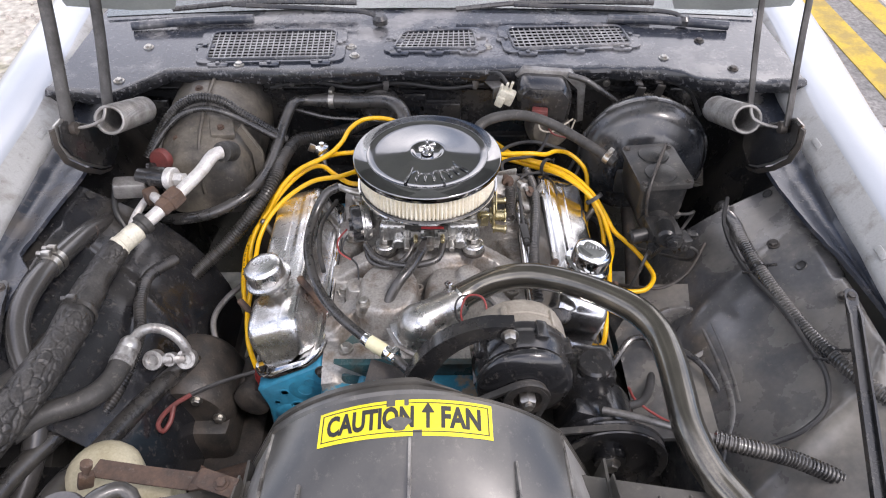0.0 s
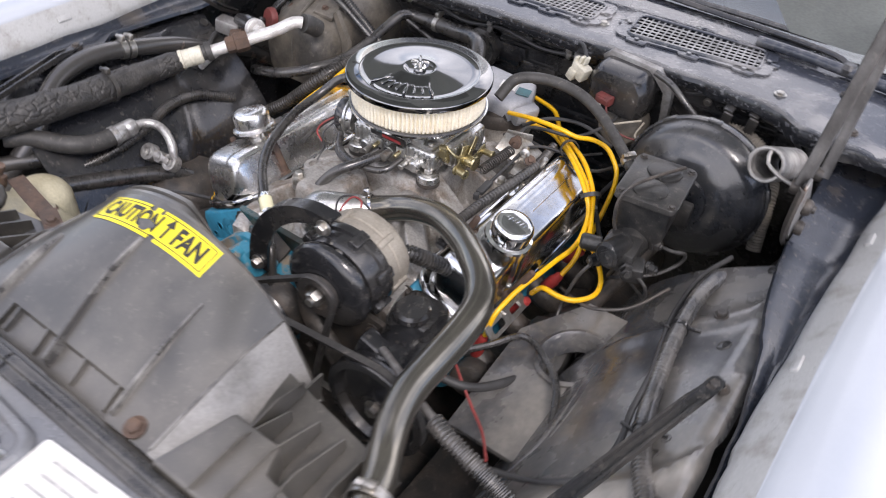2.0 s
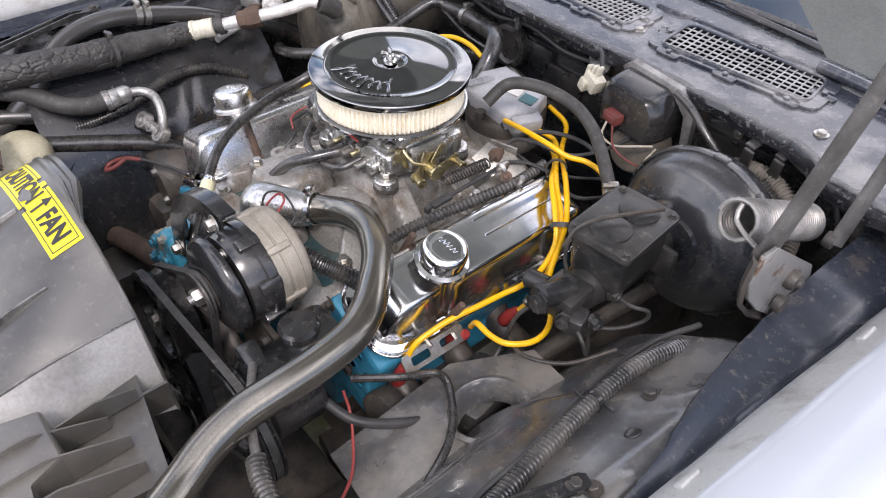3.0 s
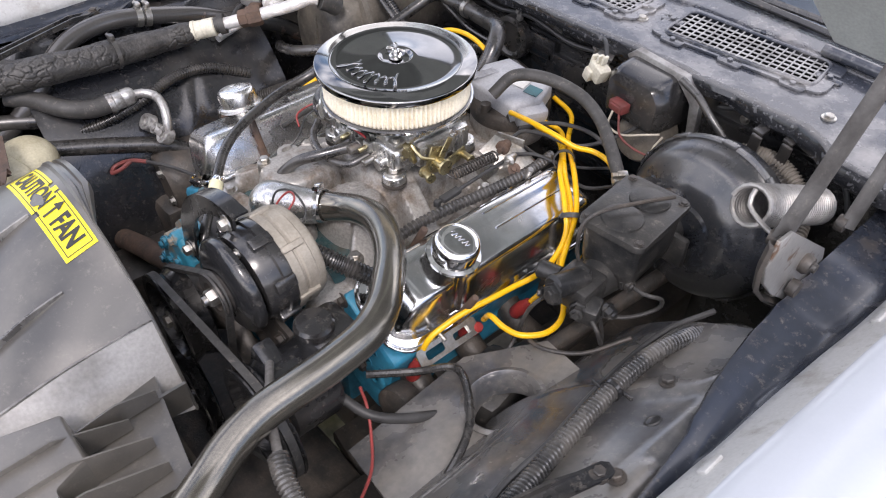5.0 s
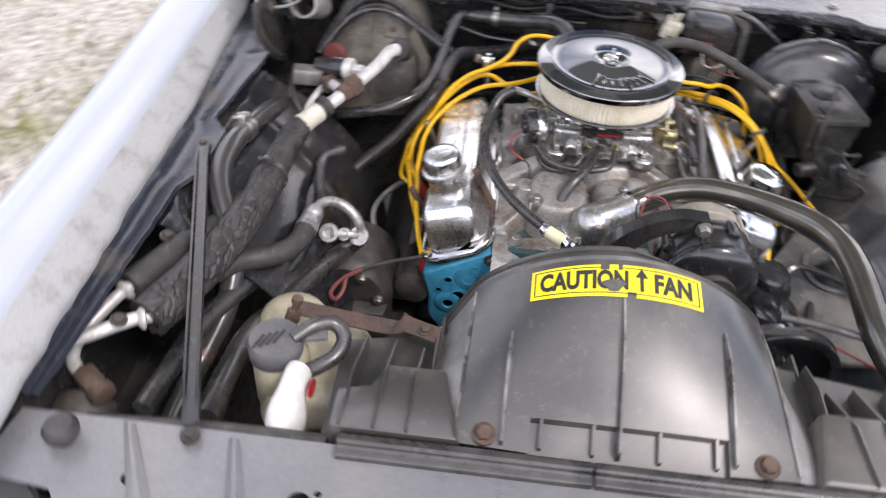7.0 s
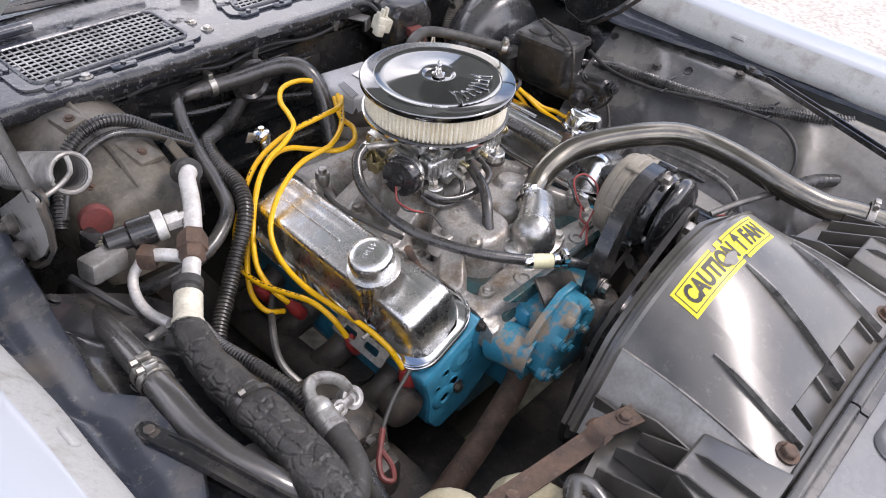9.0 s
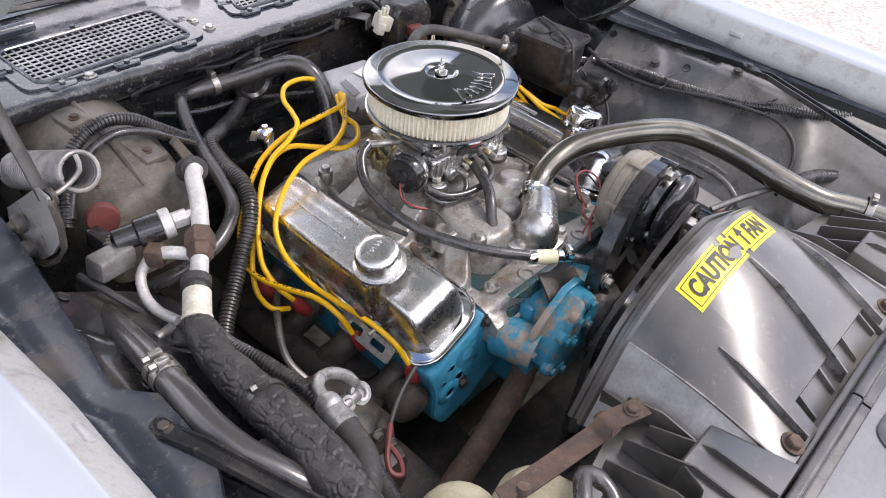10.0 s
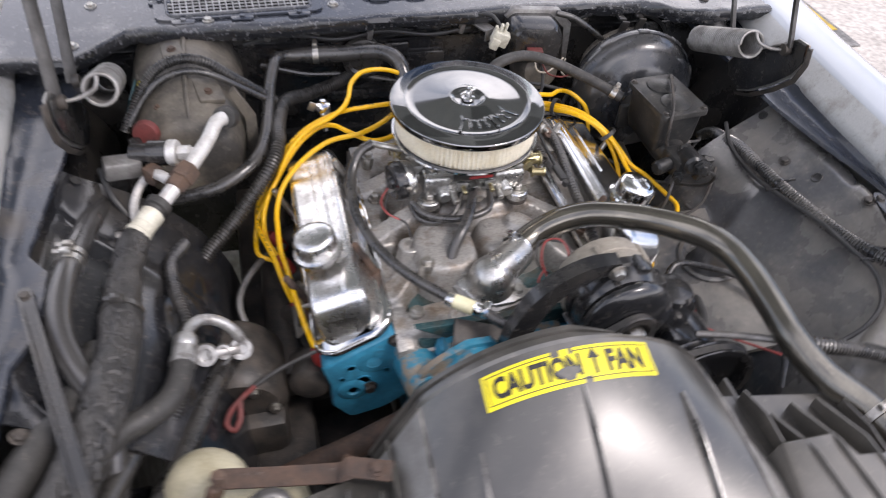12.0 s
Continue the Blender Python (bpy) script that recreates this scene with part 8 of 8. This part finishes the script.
single("oil_pan", bm, IRON, "black oil pan below the engine block", "oil pan", (0, 0, 0.3))
sf = thing("subframe", (0, -0.3, 0.36), "black steel subframe below the engine", "subframe")
for c, d in (((0.37, -0.20, 0.42), (0.11, 1.2, 0.11)), ((-0.37, -0.20, 0.42), (0.11, 1.2, 0.11)), ((0, -0.42, 0.36), (0.80, 0.20, 0.08)), ((0, 0.25, 0.33), (0.60, 0.16, 0.07))):
    bm = B()
    box(bm, c, d, bevel=0.015)
    part("rail" if d[1] > 0.5 else "crossmember", bm, IRON, sf)
for side in (-1, 1):
    bm = B()
    prism(bm, [(side * 0.16, -0.30), (side * 0.42, -0.34), (side * 0.42, 0.10), (side * 0.16, 0.04)][::side], Matrix.Translation((0, 0, 0.335)), 0.03, 0.008)
    part("lower_arm", bm, IRON, sf)
    bm = B()
    lathe(bm, ((0.055, 0.30), (0.055, 0.42), (0.035, 0.44), (0.030, 0.55)), at((side * 0.30, -0.14, 0)), 24)
    part("mount_pad", bm, IRON, sf)
bm = B()
grid(bm, lambda u, v: (-0.52 + 1.04 * u, -0.72 + 0.40 * v, 0.285 + 0.012 * math.sin(u * 9)), 12, 8)
thicken(bm, 0.004)
part("splash_shield", bm, PLASTIC, sf, "black splash shield below the radiator")

# ---- hinges, springs and brace rods ----
for side in (-1, 1):
    bm = B()
    hm = at((side * 0.648, 0, 0), (1, 0, 0), (0, 0, 1))
    rr = []
    for y, z in ((-0.004, 0.985), (-0.010, 0.955), (0.002, 0.915), (0.045, 0.868), (0.100, 0.822), (0.140, 0.802)):
        rr.append([Vector((side * 0.652, y, z)), Vector((side * 0.648, y - 0.003, z - 0.002)), Vector((side * 0.643, y + 0.001, z + 0.001)), Vector((side * 0.642, y + 0.004, z + 0.003)), Vector((side * 0.646, y + 0.002, z + 0.001))])
    loft(bm, rr)
    edge_bm = bm
    bm = B()
    prism(bm, [(0.005, 0.988), (0.035, 0.985), (0.100, 0.935), (0.188, 0.868), (0.202, 0.842), (0.190, 0.822), (0.142, 0.808), (0.107, 0.828), (0.055, 0.872), (0.012, 0.918), (-0.004, 0.955)], hm, 0.004, 0.001)
    hg = part("hood_hinge", bm, HINGEPLATE, car, "silver-grey sheet-metal hood hinge with rust spots")
    part("folded_edge", edge_bm, IRON, hg)
    # added black leaf: the shade on the plate's inner face, as colour
    bm = B()
    prism(bm, [(0.010, 0.984), (0.034, 0.981), (0.098, 0.932), (0.184, 0.866), (0.198, 0.842), (0.186, 0.825), (0.142, 0.812), (0.108, 0.832), (0.057, 0.876), (0.016, 0.921), (0.001, 0.955)], at((side * 0.648 - (0.0035 if side > 0 else -0.0070), 0, 0), (1, 0, 0), (0, 0, 1)), 0.0035, 0.001)
    part("shade_leaf", bm, BLACK, hg, "added black leaf for the shaded inner face")
    bm = B()
    lathe(bm, ((0.013, 0.0), (0.014, 0.006), (0.011, 0.012), (0.007, 0.013), (0.006, 0.018)), at((side * 0.652, 0.118, 0.888), (side, 0, 0)), 20)
    part("pivot", bm, IRON, hg)
    for lo, hi in (((side * 0.640, 0.040, 0.965), (side * 0.655, 0.165, 1.250)), ((side * 0.655, 0.225, 0.885), (side * 0.655, 0.335, 1.12))):
        bm = B()
        lo, hi = Vector(lo), Vector(hi)
        tube(bm, [lo, lo.lerp(hi, 0.5) + Vector((0, 0.006, 0)), hi], 0.012, 10, flat=0.45)
        part("link_arm", bm, HINGE, hg)
    bm = B()
    for p in ((0.634, 0.043, 0.960), (0.648, 0.225, 0.888), (0.66, 0.10, 0.86)):
        lathe(bm, ((0.011, -0.006), (0.012, 0.0), (0.011, 0.006)), at((side * p[0], p[1], p[2]), (side, 0, 0)), 16)
        part("rivet", bm, IRON, hg)
        bm = B()
    bm.free()
    bm = B()
    a, b = Vector((side * 0.582, 0.075, 0.957)), Vector((side * 0.600, 0.262, 0.868))
    coil(bm, a, b, 0.0245, 0.0034, 30)
    tube(bm, [a + Vector((0, 0, 0.025)), a + Vector((0.004 * side, -0.012, 0.01)), a + Vector((side * 0.03, -0.02, 0.0)), Vector((side * 0.640, 0.045, 0.958))], 0.0032, 8)
    part("spring", bm, SPRINGSTEEL, hg, "tightly wound coil spring")
    # brace rod from inner fender to the front panel
    rod = thing("brace_rod", (side * 0.60, -0.52, 0.815), "dull black flattened brace rod", "brace rod", "brace rods")
    bm = B()
    foot = (0.664, -0.275, 0.850) if side > 0 else (0.680, -0.246, 0.845)
    ra, rb_ = Vector((side * foot[0], foot[1], foot[2])), Vector((side * 0.510, -0.782, 0.828))
    rd = (rb_ - ra).normalized()
    rs = rd.cross(Vector((0, 0, 1))).normalized()
    ru = rs.cross(rd)
    rings = []
    for u, w, dp in ((-0.015, 0.006, 0.002), (-0.008, 0.0105, 0.002), (0.02, 0.0105, 0.003), (0.05, 0.0105, 0.010), (0.49, 0.0105, 0.010), (0.515, 0.0105, 0.003), (0.545, 0.0105, 0.002), (0.552, 0.006, 0.002)):
        c = ra + rd * u
        rings.append([c + rs * x + ru * z for x, z in ((-w, 0), (-w * 0.9, dp), (-w * 0.6, dp), (-w * 0.5, 0.0022), (w * 0.5, 0.0022), (w * 0.6, dp), (w * 0.9, dp), (w, 0))])
    loft(bm, rings)
    part("rod", bm, BLACK, rod)
    for p in ((side * foot[0], foot[1], foot[2] - 0.001), (side * 0.510, -0.782, 0.826)):
        bm = B()
        lathe(bm, ((0.011, -0.004), (0.011, 0.003)), at(p), 18)
        bolt(bm, Vector(p) + Vector((0, 0, 0.002)), (0, 0, 1), 0.0068, 0.005)
        part("rod_bolt", bm, IRON, rod)

# ---- passenger's side ----
ab = thing("heater_case", (-0.46, 0.28, 0.66), "dusty brown-grey plastic air-conditioning case on the firewall", "heater case")
bm = B()
rings = []
for y, k, dz in ((0.415, 1.0, 0.004), (0.330, 1.0, 0.002), (0.285, 0.99, -0.004), (0.235, 0.955, -0.014), (0.190, 0.90, -0.024), (0.160, 0.84, -0.034), (0.148, 0.80, -0.040), (0.143, 0.70, -0.046)):
    c = ((-0.572, 0.715), (-0.582, 0.80), (-0.560, 0.852), (-0.505, 0.884), (-0.435, 0.880), (-0.385, 0.842), (-0.366, 0.79), (-0.374, 0.715))
    cx, cz = -0.468, 0.78
    rings.append([Vector((cx + (p.x - cx) * k, y, cz + dz + (p.y - cz) * k)) for p in section(c, (0.02, 0.02, 0.018, 0.022, 0.022, 0.018, 0.02, 0.02), 4)])
loft(bm, rings)
case = part("case", bm, ACBOX, ab)
bm = B()
box(bm, (-0.490, 0.318, 0.880), (0.040, 0.055, 0.020), (0, -6, 8), 0.007)
part("moulded_lug", bm, ACBOX, case)
bm = B()
box(bm, (-0.432, 0.225, 0.848), (0.050, 0.06, 0.016), (16, 12, 18), 0.006)
part("moulded_lug", bm, ACBOX, case)
for pts, r in (([(-0.470, 0.395, 0.889), (-0.470, 0.285, 0.882), (-0.470, 0.235, 0.868), (-0.470, 0.190, 0.848), (-0.470, 0.160, 0.824), (-0.470, 0.146, 0.790), (-0.470, 0.142, 0.74)], 0.005),
               ([(-0.560, 0.30, 0.846), (-0.548, 0.235, 0.830), (-0.536, 0.190, 0.812), (-0.526, 0.160, 0.795)], 0.004), ([(-0.392, 0.30, 0.838), (-0.400, 0.235, 0.822), (-0.406, 0.190, 0.806)], 0.004)):
    bm = B()
    tube(bm, pts, r, 8, flat=0.7)
    part("moulded_seam", bm, ACBOX, case)
bm = B()
rings = [[Vector((x, y, z)) for x, z in ((-0.372, 0.70), (-0.352, 0.70), (-0.352, 0.80), (-0.385, 0.865), (-0.395, 0.855), (-0.372, 0.80))] for y in (0.20, 0.212)]
loft(bm, rings)
part("moulded_lug", bm, ACBOX, case)
bm = B()
for x, y, z in ((-0.490, 0.310, 0.891), (-0.432, 0.215, 0.854), (-0.52, 0.20, 0.838)):
    bolt(bm, (x, y, z), (0, -0.1, 1), 0.006, 0.005)
    part("case_screw", bm, RUST, case)
    bm = B()
bm.free()
bm = B()
tube(bm, [(-0.400, 0.155, 0.835), (-0.403, 0.135, 0.850), (-0.407, 0.120, 0.857)], 0.020, 16)
part("tube_grommet", bm, RUBBER_DUST, ab)
bm = B()
box(bm, (-0.572, 0.262, 0.826), (0.003, 0.070, 0.030), (0, 20, -6), 0)
lab = part("label", bm, TEAL, ab, "faded teal and white label")
bm = B()
box(bm, (-0.562, 0.215, 0.817), (0.003, 0.022, 0.028), (0, 20, -8), 0)
part("label_end", bm, PAPER, lab)
bm = B()
box(bm, (-0.543, 0.255, 0.862), (0.030, 0.020, 0.003), (-14, -32, 10), 0.001)
part("tag", bm, STICKER, ab, "small yellow tag")
rb = thing("resistor_block", (-0.545, 0.165, 0.79), "dull red resistor block with pale wires", "resistor")
bm = B()
lathe(bm, ((0.024, 0), (0.024, 0.010), (0.021, 0.014), (0.004, 0.015)), at((-0.543, 0.158, 0.815), (-0.3, -1, 0.25)), 24)
part("block", bm, MAROON, rb)
bm = B()
box(bm, (-0.562, 0.135, 0.795), (0.022, 0.035, 0.034), (10, 0, 15), 0.004)
part("connector", bm, PLASTIC, rb)
for k in range(4):
    bm = B()
    tube(bm, [(-0.566 + 0.006 * k, 0.120, 0.800 + 0.004 * k), (-0.560 + 0.004 * k, 0.100, 0.812 + 0.004 * k), (-0.535, 0.085, 0.808 + 0.003 * k), (-0.515, 0.075, 0.80)], 0.0023, 7)
    part("lead", bm, WIRE_WHITE, rb)
hose("wiring_conduit", [(-0.585, 0.185, 0.800), (-0.570, 0.204, 0.824), (-0.547, 0.234, 0.857), (-0.514, 0.252, 0.886), (-0.471, 0.256, 0.900), (-0.429, 0.256, 0.890), (-0.393, 0.255, 0.862), (-0.354, 0.259, 0.829), (-0.311, 0.262, 0.793)], 0.0095, LOOM, "black ribbed conduit over the heater case", "conduit", "conduits", ribs=0.0056)
hose("wiring_conduit", [(-0.575, 0.188, 0.810), (-0.548, 0.215, 0.846), (-0.512, 0.234, 0.872), (-0.465, 0.240, 0.884), (-0.420, 0.240, 0.872), (-0.375, 0.245, 0.84), (-0.32, 0.25, 0.80)], 0.0065, RUBBER, "thin taped harness beside the conduit", "conduit", "conduits")
hose("wiring_conduit", [(-0.135, 0.398, 0.761), (-0.190, 0.353, 0.762), (-0.244, 0.316, 0.768), (-0.290, 0.275, 0.783), (-0.310, 0.209, 0.783), (-0.318, 0.138, 0.780), (-0.342, 0.088, 0.757), (-0.405, 0.044, 0.695), (-0.480, -0.022, 0.647), (-0.508, -0.093, 0.615), (-0.50, -0.17, 0.575)], 0.0125, LOOM, "thick black ribbed conduit beside the yellow wires", "conduit", "conduits", ribs=0.0060)
sen = thing("oil_sender", (-0.225, 0.20, 0.77), "small round chrome pressure sender", "sensor")
bm = B()
lathe(bm, ((0.008, 0.76), (0.008, 0.795), (0.015, 0.797), (0.016, 0.812), (0.013, 0.818), (0.005, 0.820), (0.005, 0.826)), at((-0.225, 0.199, 0)), 24)
part("body", bm, CHROME, sen)
bm = B()
box(bm, (-0.246, 0.202, 0.812), (0.014, 0.004, 0.018), (0, 25, 0), 0.001)
part("terminal", bm, STEEL, sen)
em = thing("compressor", (-0.44, -0.2, 0.5), "sooty black air-conditioning compressor below the hoses", "compressor")
bm = B()
lathe(bm, ((0.07, 0), (0.085, 0.02), (0.085, 0.12), (0.07, 0.14)), at((-0.44, -0.15, 0.56), (0, -1, 0)), 28)
part("drum", bm, IRON, em)
bm = B()
box(bm, (-0.44, -0.22, 0.50), (0.16, 0.20, 0.10), bevel=0.02)
part("bracket", bm, IRON, em)
for a in range(6):
    bm = B()
    bolt(bm, (-0.44 + 0.06 * math.cos(a * 1.047), -0.291, 0.56 + 0.06 * math.sin(a * 1.047)), (0, -1, 0), 0.008, 0.008)
    part("bolt", bm, STEEL, em)
lev = thing("wire_loop", (-0.42, -0.33, 0.66), "old wire with a red crimp loop hanging loose", "cable")
bm = B()
tube(bm, [(-0.305, -0.262, 0.655), (-0.36, -0.285, 0.655), (-0.405, -0.312, 0.655), (-0.425, -0.33, 0.655)], 0.0035, 8)
part("cable", bm, WIRE_BLACK, lev)
bm = B()
tube(bm, [(-0.405, -0.312, 0.655), (-0.425, -0.33, 0.655), (-0.442, -0.345, 0.648), (-0.450, -0.362, 0.640), (-0.440, -0.372, 0.636), (-0.430, -0.358, 0.643), (-0.428, -0.335, 0.653)], 0.0042, 8, 0.004)
part("crimp", bm, MAROON, lev)
bm = B()
tube(bm, [(-0.33, -0.50, 0.60), (-0.30, -0.56, 0.61), (-0.42, -0.52, 0.66), (-0.50, -0.48, 0.66)], 0.012, 12)
single("frame_pipe", bm, RUST, "rusty pipe low beside the shroud", "pipe", (-0.33, -0.5, 0.6))

wb = thing("washer_bottle", (-0.43, -0.58, 0.58), "yellowed plastic washer bottle with a grey cap", "washer bottle")
bm = B()
rings = []
for z, w, d, dy in ((0.57, 0.13, 0.15, 0), (0.59, 0.150, 0.170, 0), (0.690, 0.152, 0.172, 0), (0.696, 0.160, 0.180, 0), (0.702, 0.160, 0.180, 0), (0.710, 0.148, 0.168, 0), (0.728, 0.138, 0.156, 0), (0.737, 0.122, 0.138, 0.003), (0.741, 0.08, 0.09, 0.006)):
    rings.append([Vector((-0.412 + x, -0.592 + dy + y, z)) for x, y in shifted(rounded(w, d, 0.24 * min(w, d), 6), 0, 0, 14)])
loft(bm, rings)
tube(bm, [(-0.47, -0.500, 0.60), (-0.472, -0.498, 0.70), (-0.470, -0.500, 0.735)], lambda s_, u: 0.055 * (1 - 0.75 * max(0, (u - 0.72) / 0.28) ** 2.2), 24)
lathe(bm, ((0.040, 0.70), (0.038, 0.775), (0.030, 0.800)), at((-0.452, -0.622, 0)), 24)
bmesh.ops.translate(bm, verts=bm.verts, vec=(0, 0, 0.012))
part("tank", bm, BOTTLE, wb, sharp=50)
bm = B()
lathe(bm, ((0.034, 0.792), (0.0365, 0.796), (0.0365, 0.818), (0.033, 0.824), (0.004, 0.826)), at((-0.456, -0.624, 0)), 36, wob=lambda a: 1 + 0.012 * math.sin(a * 18))
box(bm, (-0.420, -0.610, 0.820), (0.060, 0.026, 0.008), (0, 0, 15), 0.003)
cap = part("cap", bm, CAPGREY, wb, "dull dark grey cap with worn marking")
bm = B()
for k in range(4):
    box(bm, (-0.474 + 0.008 * k, -0.636 + 0.004 * k, 0.8265), (0.0035, 0.026, 0.0008), (0, 0, -20), 0)
part("marking_bar", bm, INK, cap)
bm = B()
tube(bm, [(-0.432, -0.622, 0.822), (-0.408, -0.600, 0.828), (-0.385, -0.588, 0.822), (-0.370, -0.600, 0.812), (-0.375, -0.625, 0.803), (-0.400, -0.645, 0.796), (-0.43, -0.655, 0.785)], 0.0105, 14)
part("neck_hose", bm, RUBBER, wb)
bm = B()
tube(bm, [(-0.420, -0.735, 0.70), (-0.420, -0.730, 0.765), (-0.420, -0.705, 0.792), (-0.418, -0.672, 0.802), (-0.417, -0.655, 0.800)], lambda s_, u: 0.024 * (1 + 0.12 * math.sin(u * 14)) * (1 - 0.35 * max(0, u - 0.7) / 0.3), 22, flat=0.8)
neck = part("filler", bm, PAPER, wb, "white plastic filler")
bm = B()
lathe(bm, ((0.009, 0), (0.009, 0.0015), (0.005, 0.0016), (0.005, -0.001)), at((-0.3955, -0.682, 0.803), (1, -0.1, 0.2)) @ Matrix.Diagonal((1, 1.5, 1, 1)), 20)
part("red_mark", bm, RED, neck)
bm = B()
box(bm, (-0.452, -0.556, 0.792), (0.020, 0.012, 0.026), (0, 20, 30), 0.003)
lathe(bm, ((0.005, 0), (0.005, 0.02), (0.008, 0.022), (0.008, 0.03)), at((-0.452, -0.556, 0.795), (0.3, 0.2, 1)), 12)
part("clip", bm, RUST, wb)

# thin lines and small fixings along the firewall
for pts, r, mt, lab in (
        ([(-0.36, 0.395, 0.845), (-0.27, 0.392, 0.862), (-0.17, 0.393, 0.846), (-0.07, 0.394, 0.858), (0.03, 0.393, 0.845), (0.12, 0.393, 0.855)], 0.0045, WIRE_BLACK, "black taped harness along the firewall"),
        ([(-0.33, 0.390, 0.80), (-0.24, 0.385, 0.775), (-0.15, 0.388, 0.765), (-0.05, 0.39, 0.74), (0.04, 0.385, 0.72)], 0.006, RUBBER, "thin black hose low on the firewall"),
        ([(0.36, 0.392, 0.86), (0.42, 0.388, 0.878), (0.50, 0.389, 0.872), (0.58, 0.392, 0.84), (0.62, 0.385, 0.78)], 0.0042, WIRE_BLACK, "black cable curving over the booster"),
        ([(0.34, 0.30, 0.74), (0.31, 0.27, 0.70), (0.30, 0.20, 0.68), (0.34, 0.12, 0.69), (0.38, 0.05, 0.70)], 0.0045, WIRE_BLACK, "black cable below the booster"),
        ([(0.13, 0.16, 0.80), (0.16, 0.22, 0.80), (0.22, 0.25, 0.795), (0.29, 0.24, 0.78)], 0.0038, WIRE_BLACK, "black lead beside the distributor"),
        ([(-0.19, 0.10, 0.752), (-0.21, 0.02, 0.757), (-0.205, -0.06, 0.762), (-0.19, -0.12, 0.762)], 0.0045, RUBBER_DUST, "grey line beside the chrome cover"),
        ([(0.36, -0.05, 0.66), (0.40, -0.09, 0.69), (0.44, -0.10, 0.70), (0.49, -0.07, 0.71), (0.53, -0.02, 0.74)], 0.0032, IRON, "bent dark steel line to the brake valve"),
        ([(0.29, -0.30, 0.66), (0.33, -0.24, 0.655), (0.37, -0.20, 0.67), (0.42, -0.22, 0.675), (0.47, -0.27, 0.68), (0.50, -0.35, 0.66)], 0.006, RUBBER, "black hose over the suspension tower"),
        ([(-0.62, 0.08, 0.80), (-0.60, 0.02, 0.79), (-0.57, -0.02, 0.745), (-0.56, -0.10, 0.70), (-0.57, -0.20, 0.67)], 0.0055, WIRE_BLACK, "black harness down the inner fender"),
        ([(-0.33, 0.05, 0.60), (-0.38, -0.02, 0.63), (-0.42, -0.10, 0.62), (-0.40, -0.17, 0.58)], 0.0060, SPRINGSTEEL, "grey braided line beside the engine")):
    bm = B()
    tube(bm, pts, r, 9)
    single("cable" if r < 0.0055 else "line", bm, mt, lab, "cable" if r < 0.0055 else "hose", pts[0], group="cables" if r < 0.0055 else "")
for x, z in ((-0.31, 0.86), (-0.10, 0.85), (0.10, 0.852), (0.45, 0.874)):
    bm = B()
    box(bm, (x, 0.393, z), (0.012, 0.012, 0.018), (0, 10, 0), 0.003)
    bolt(bm, (x, 0.387, z + 0.012), (0, -1, 0), 0.005, 0.005)
    single("harness_clip", bm, SPRINGSTEEL, "small dull steel harness clip on the firewall", "clip", (x, 0.393, z), group="harness clips")
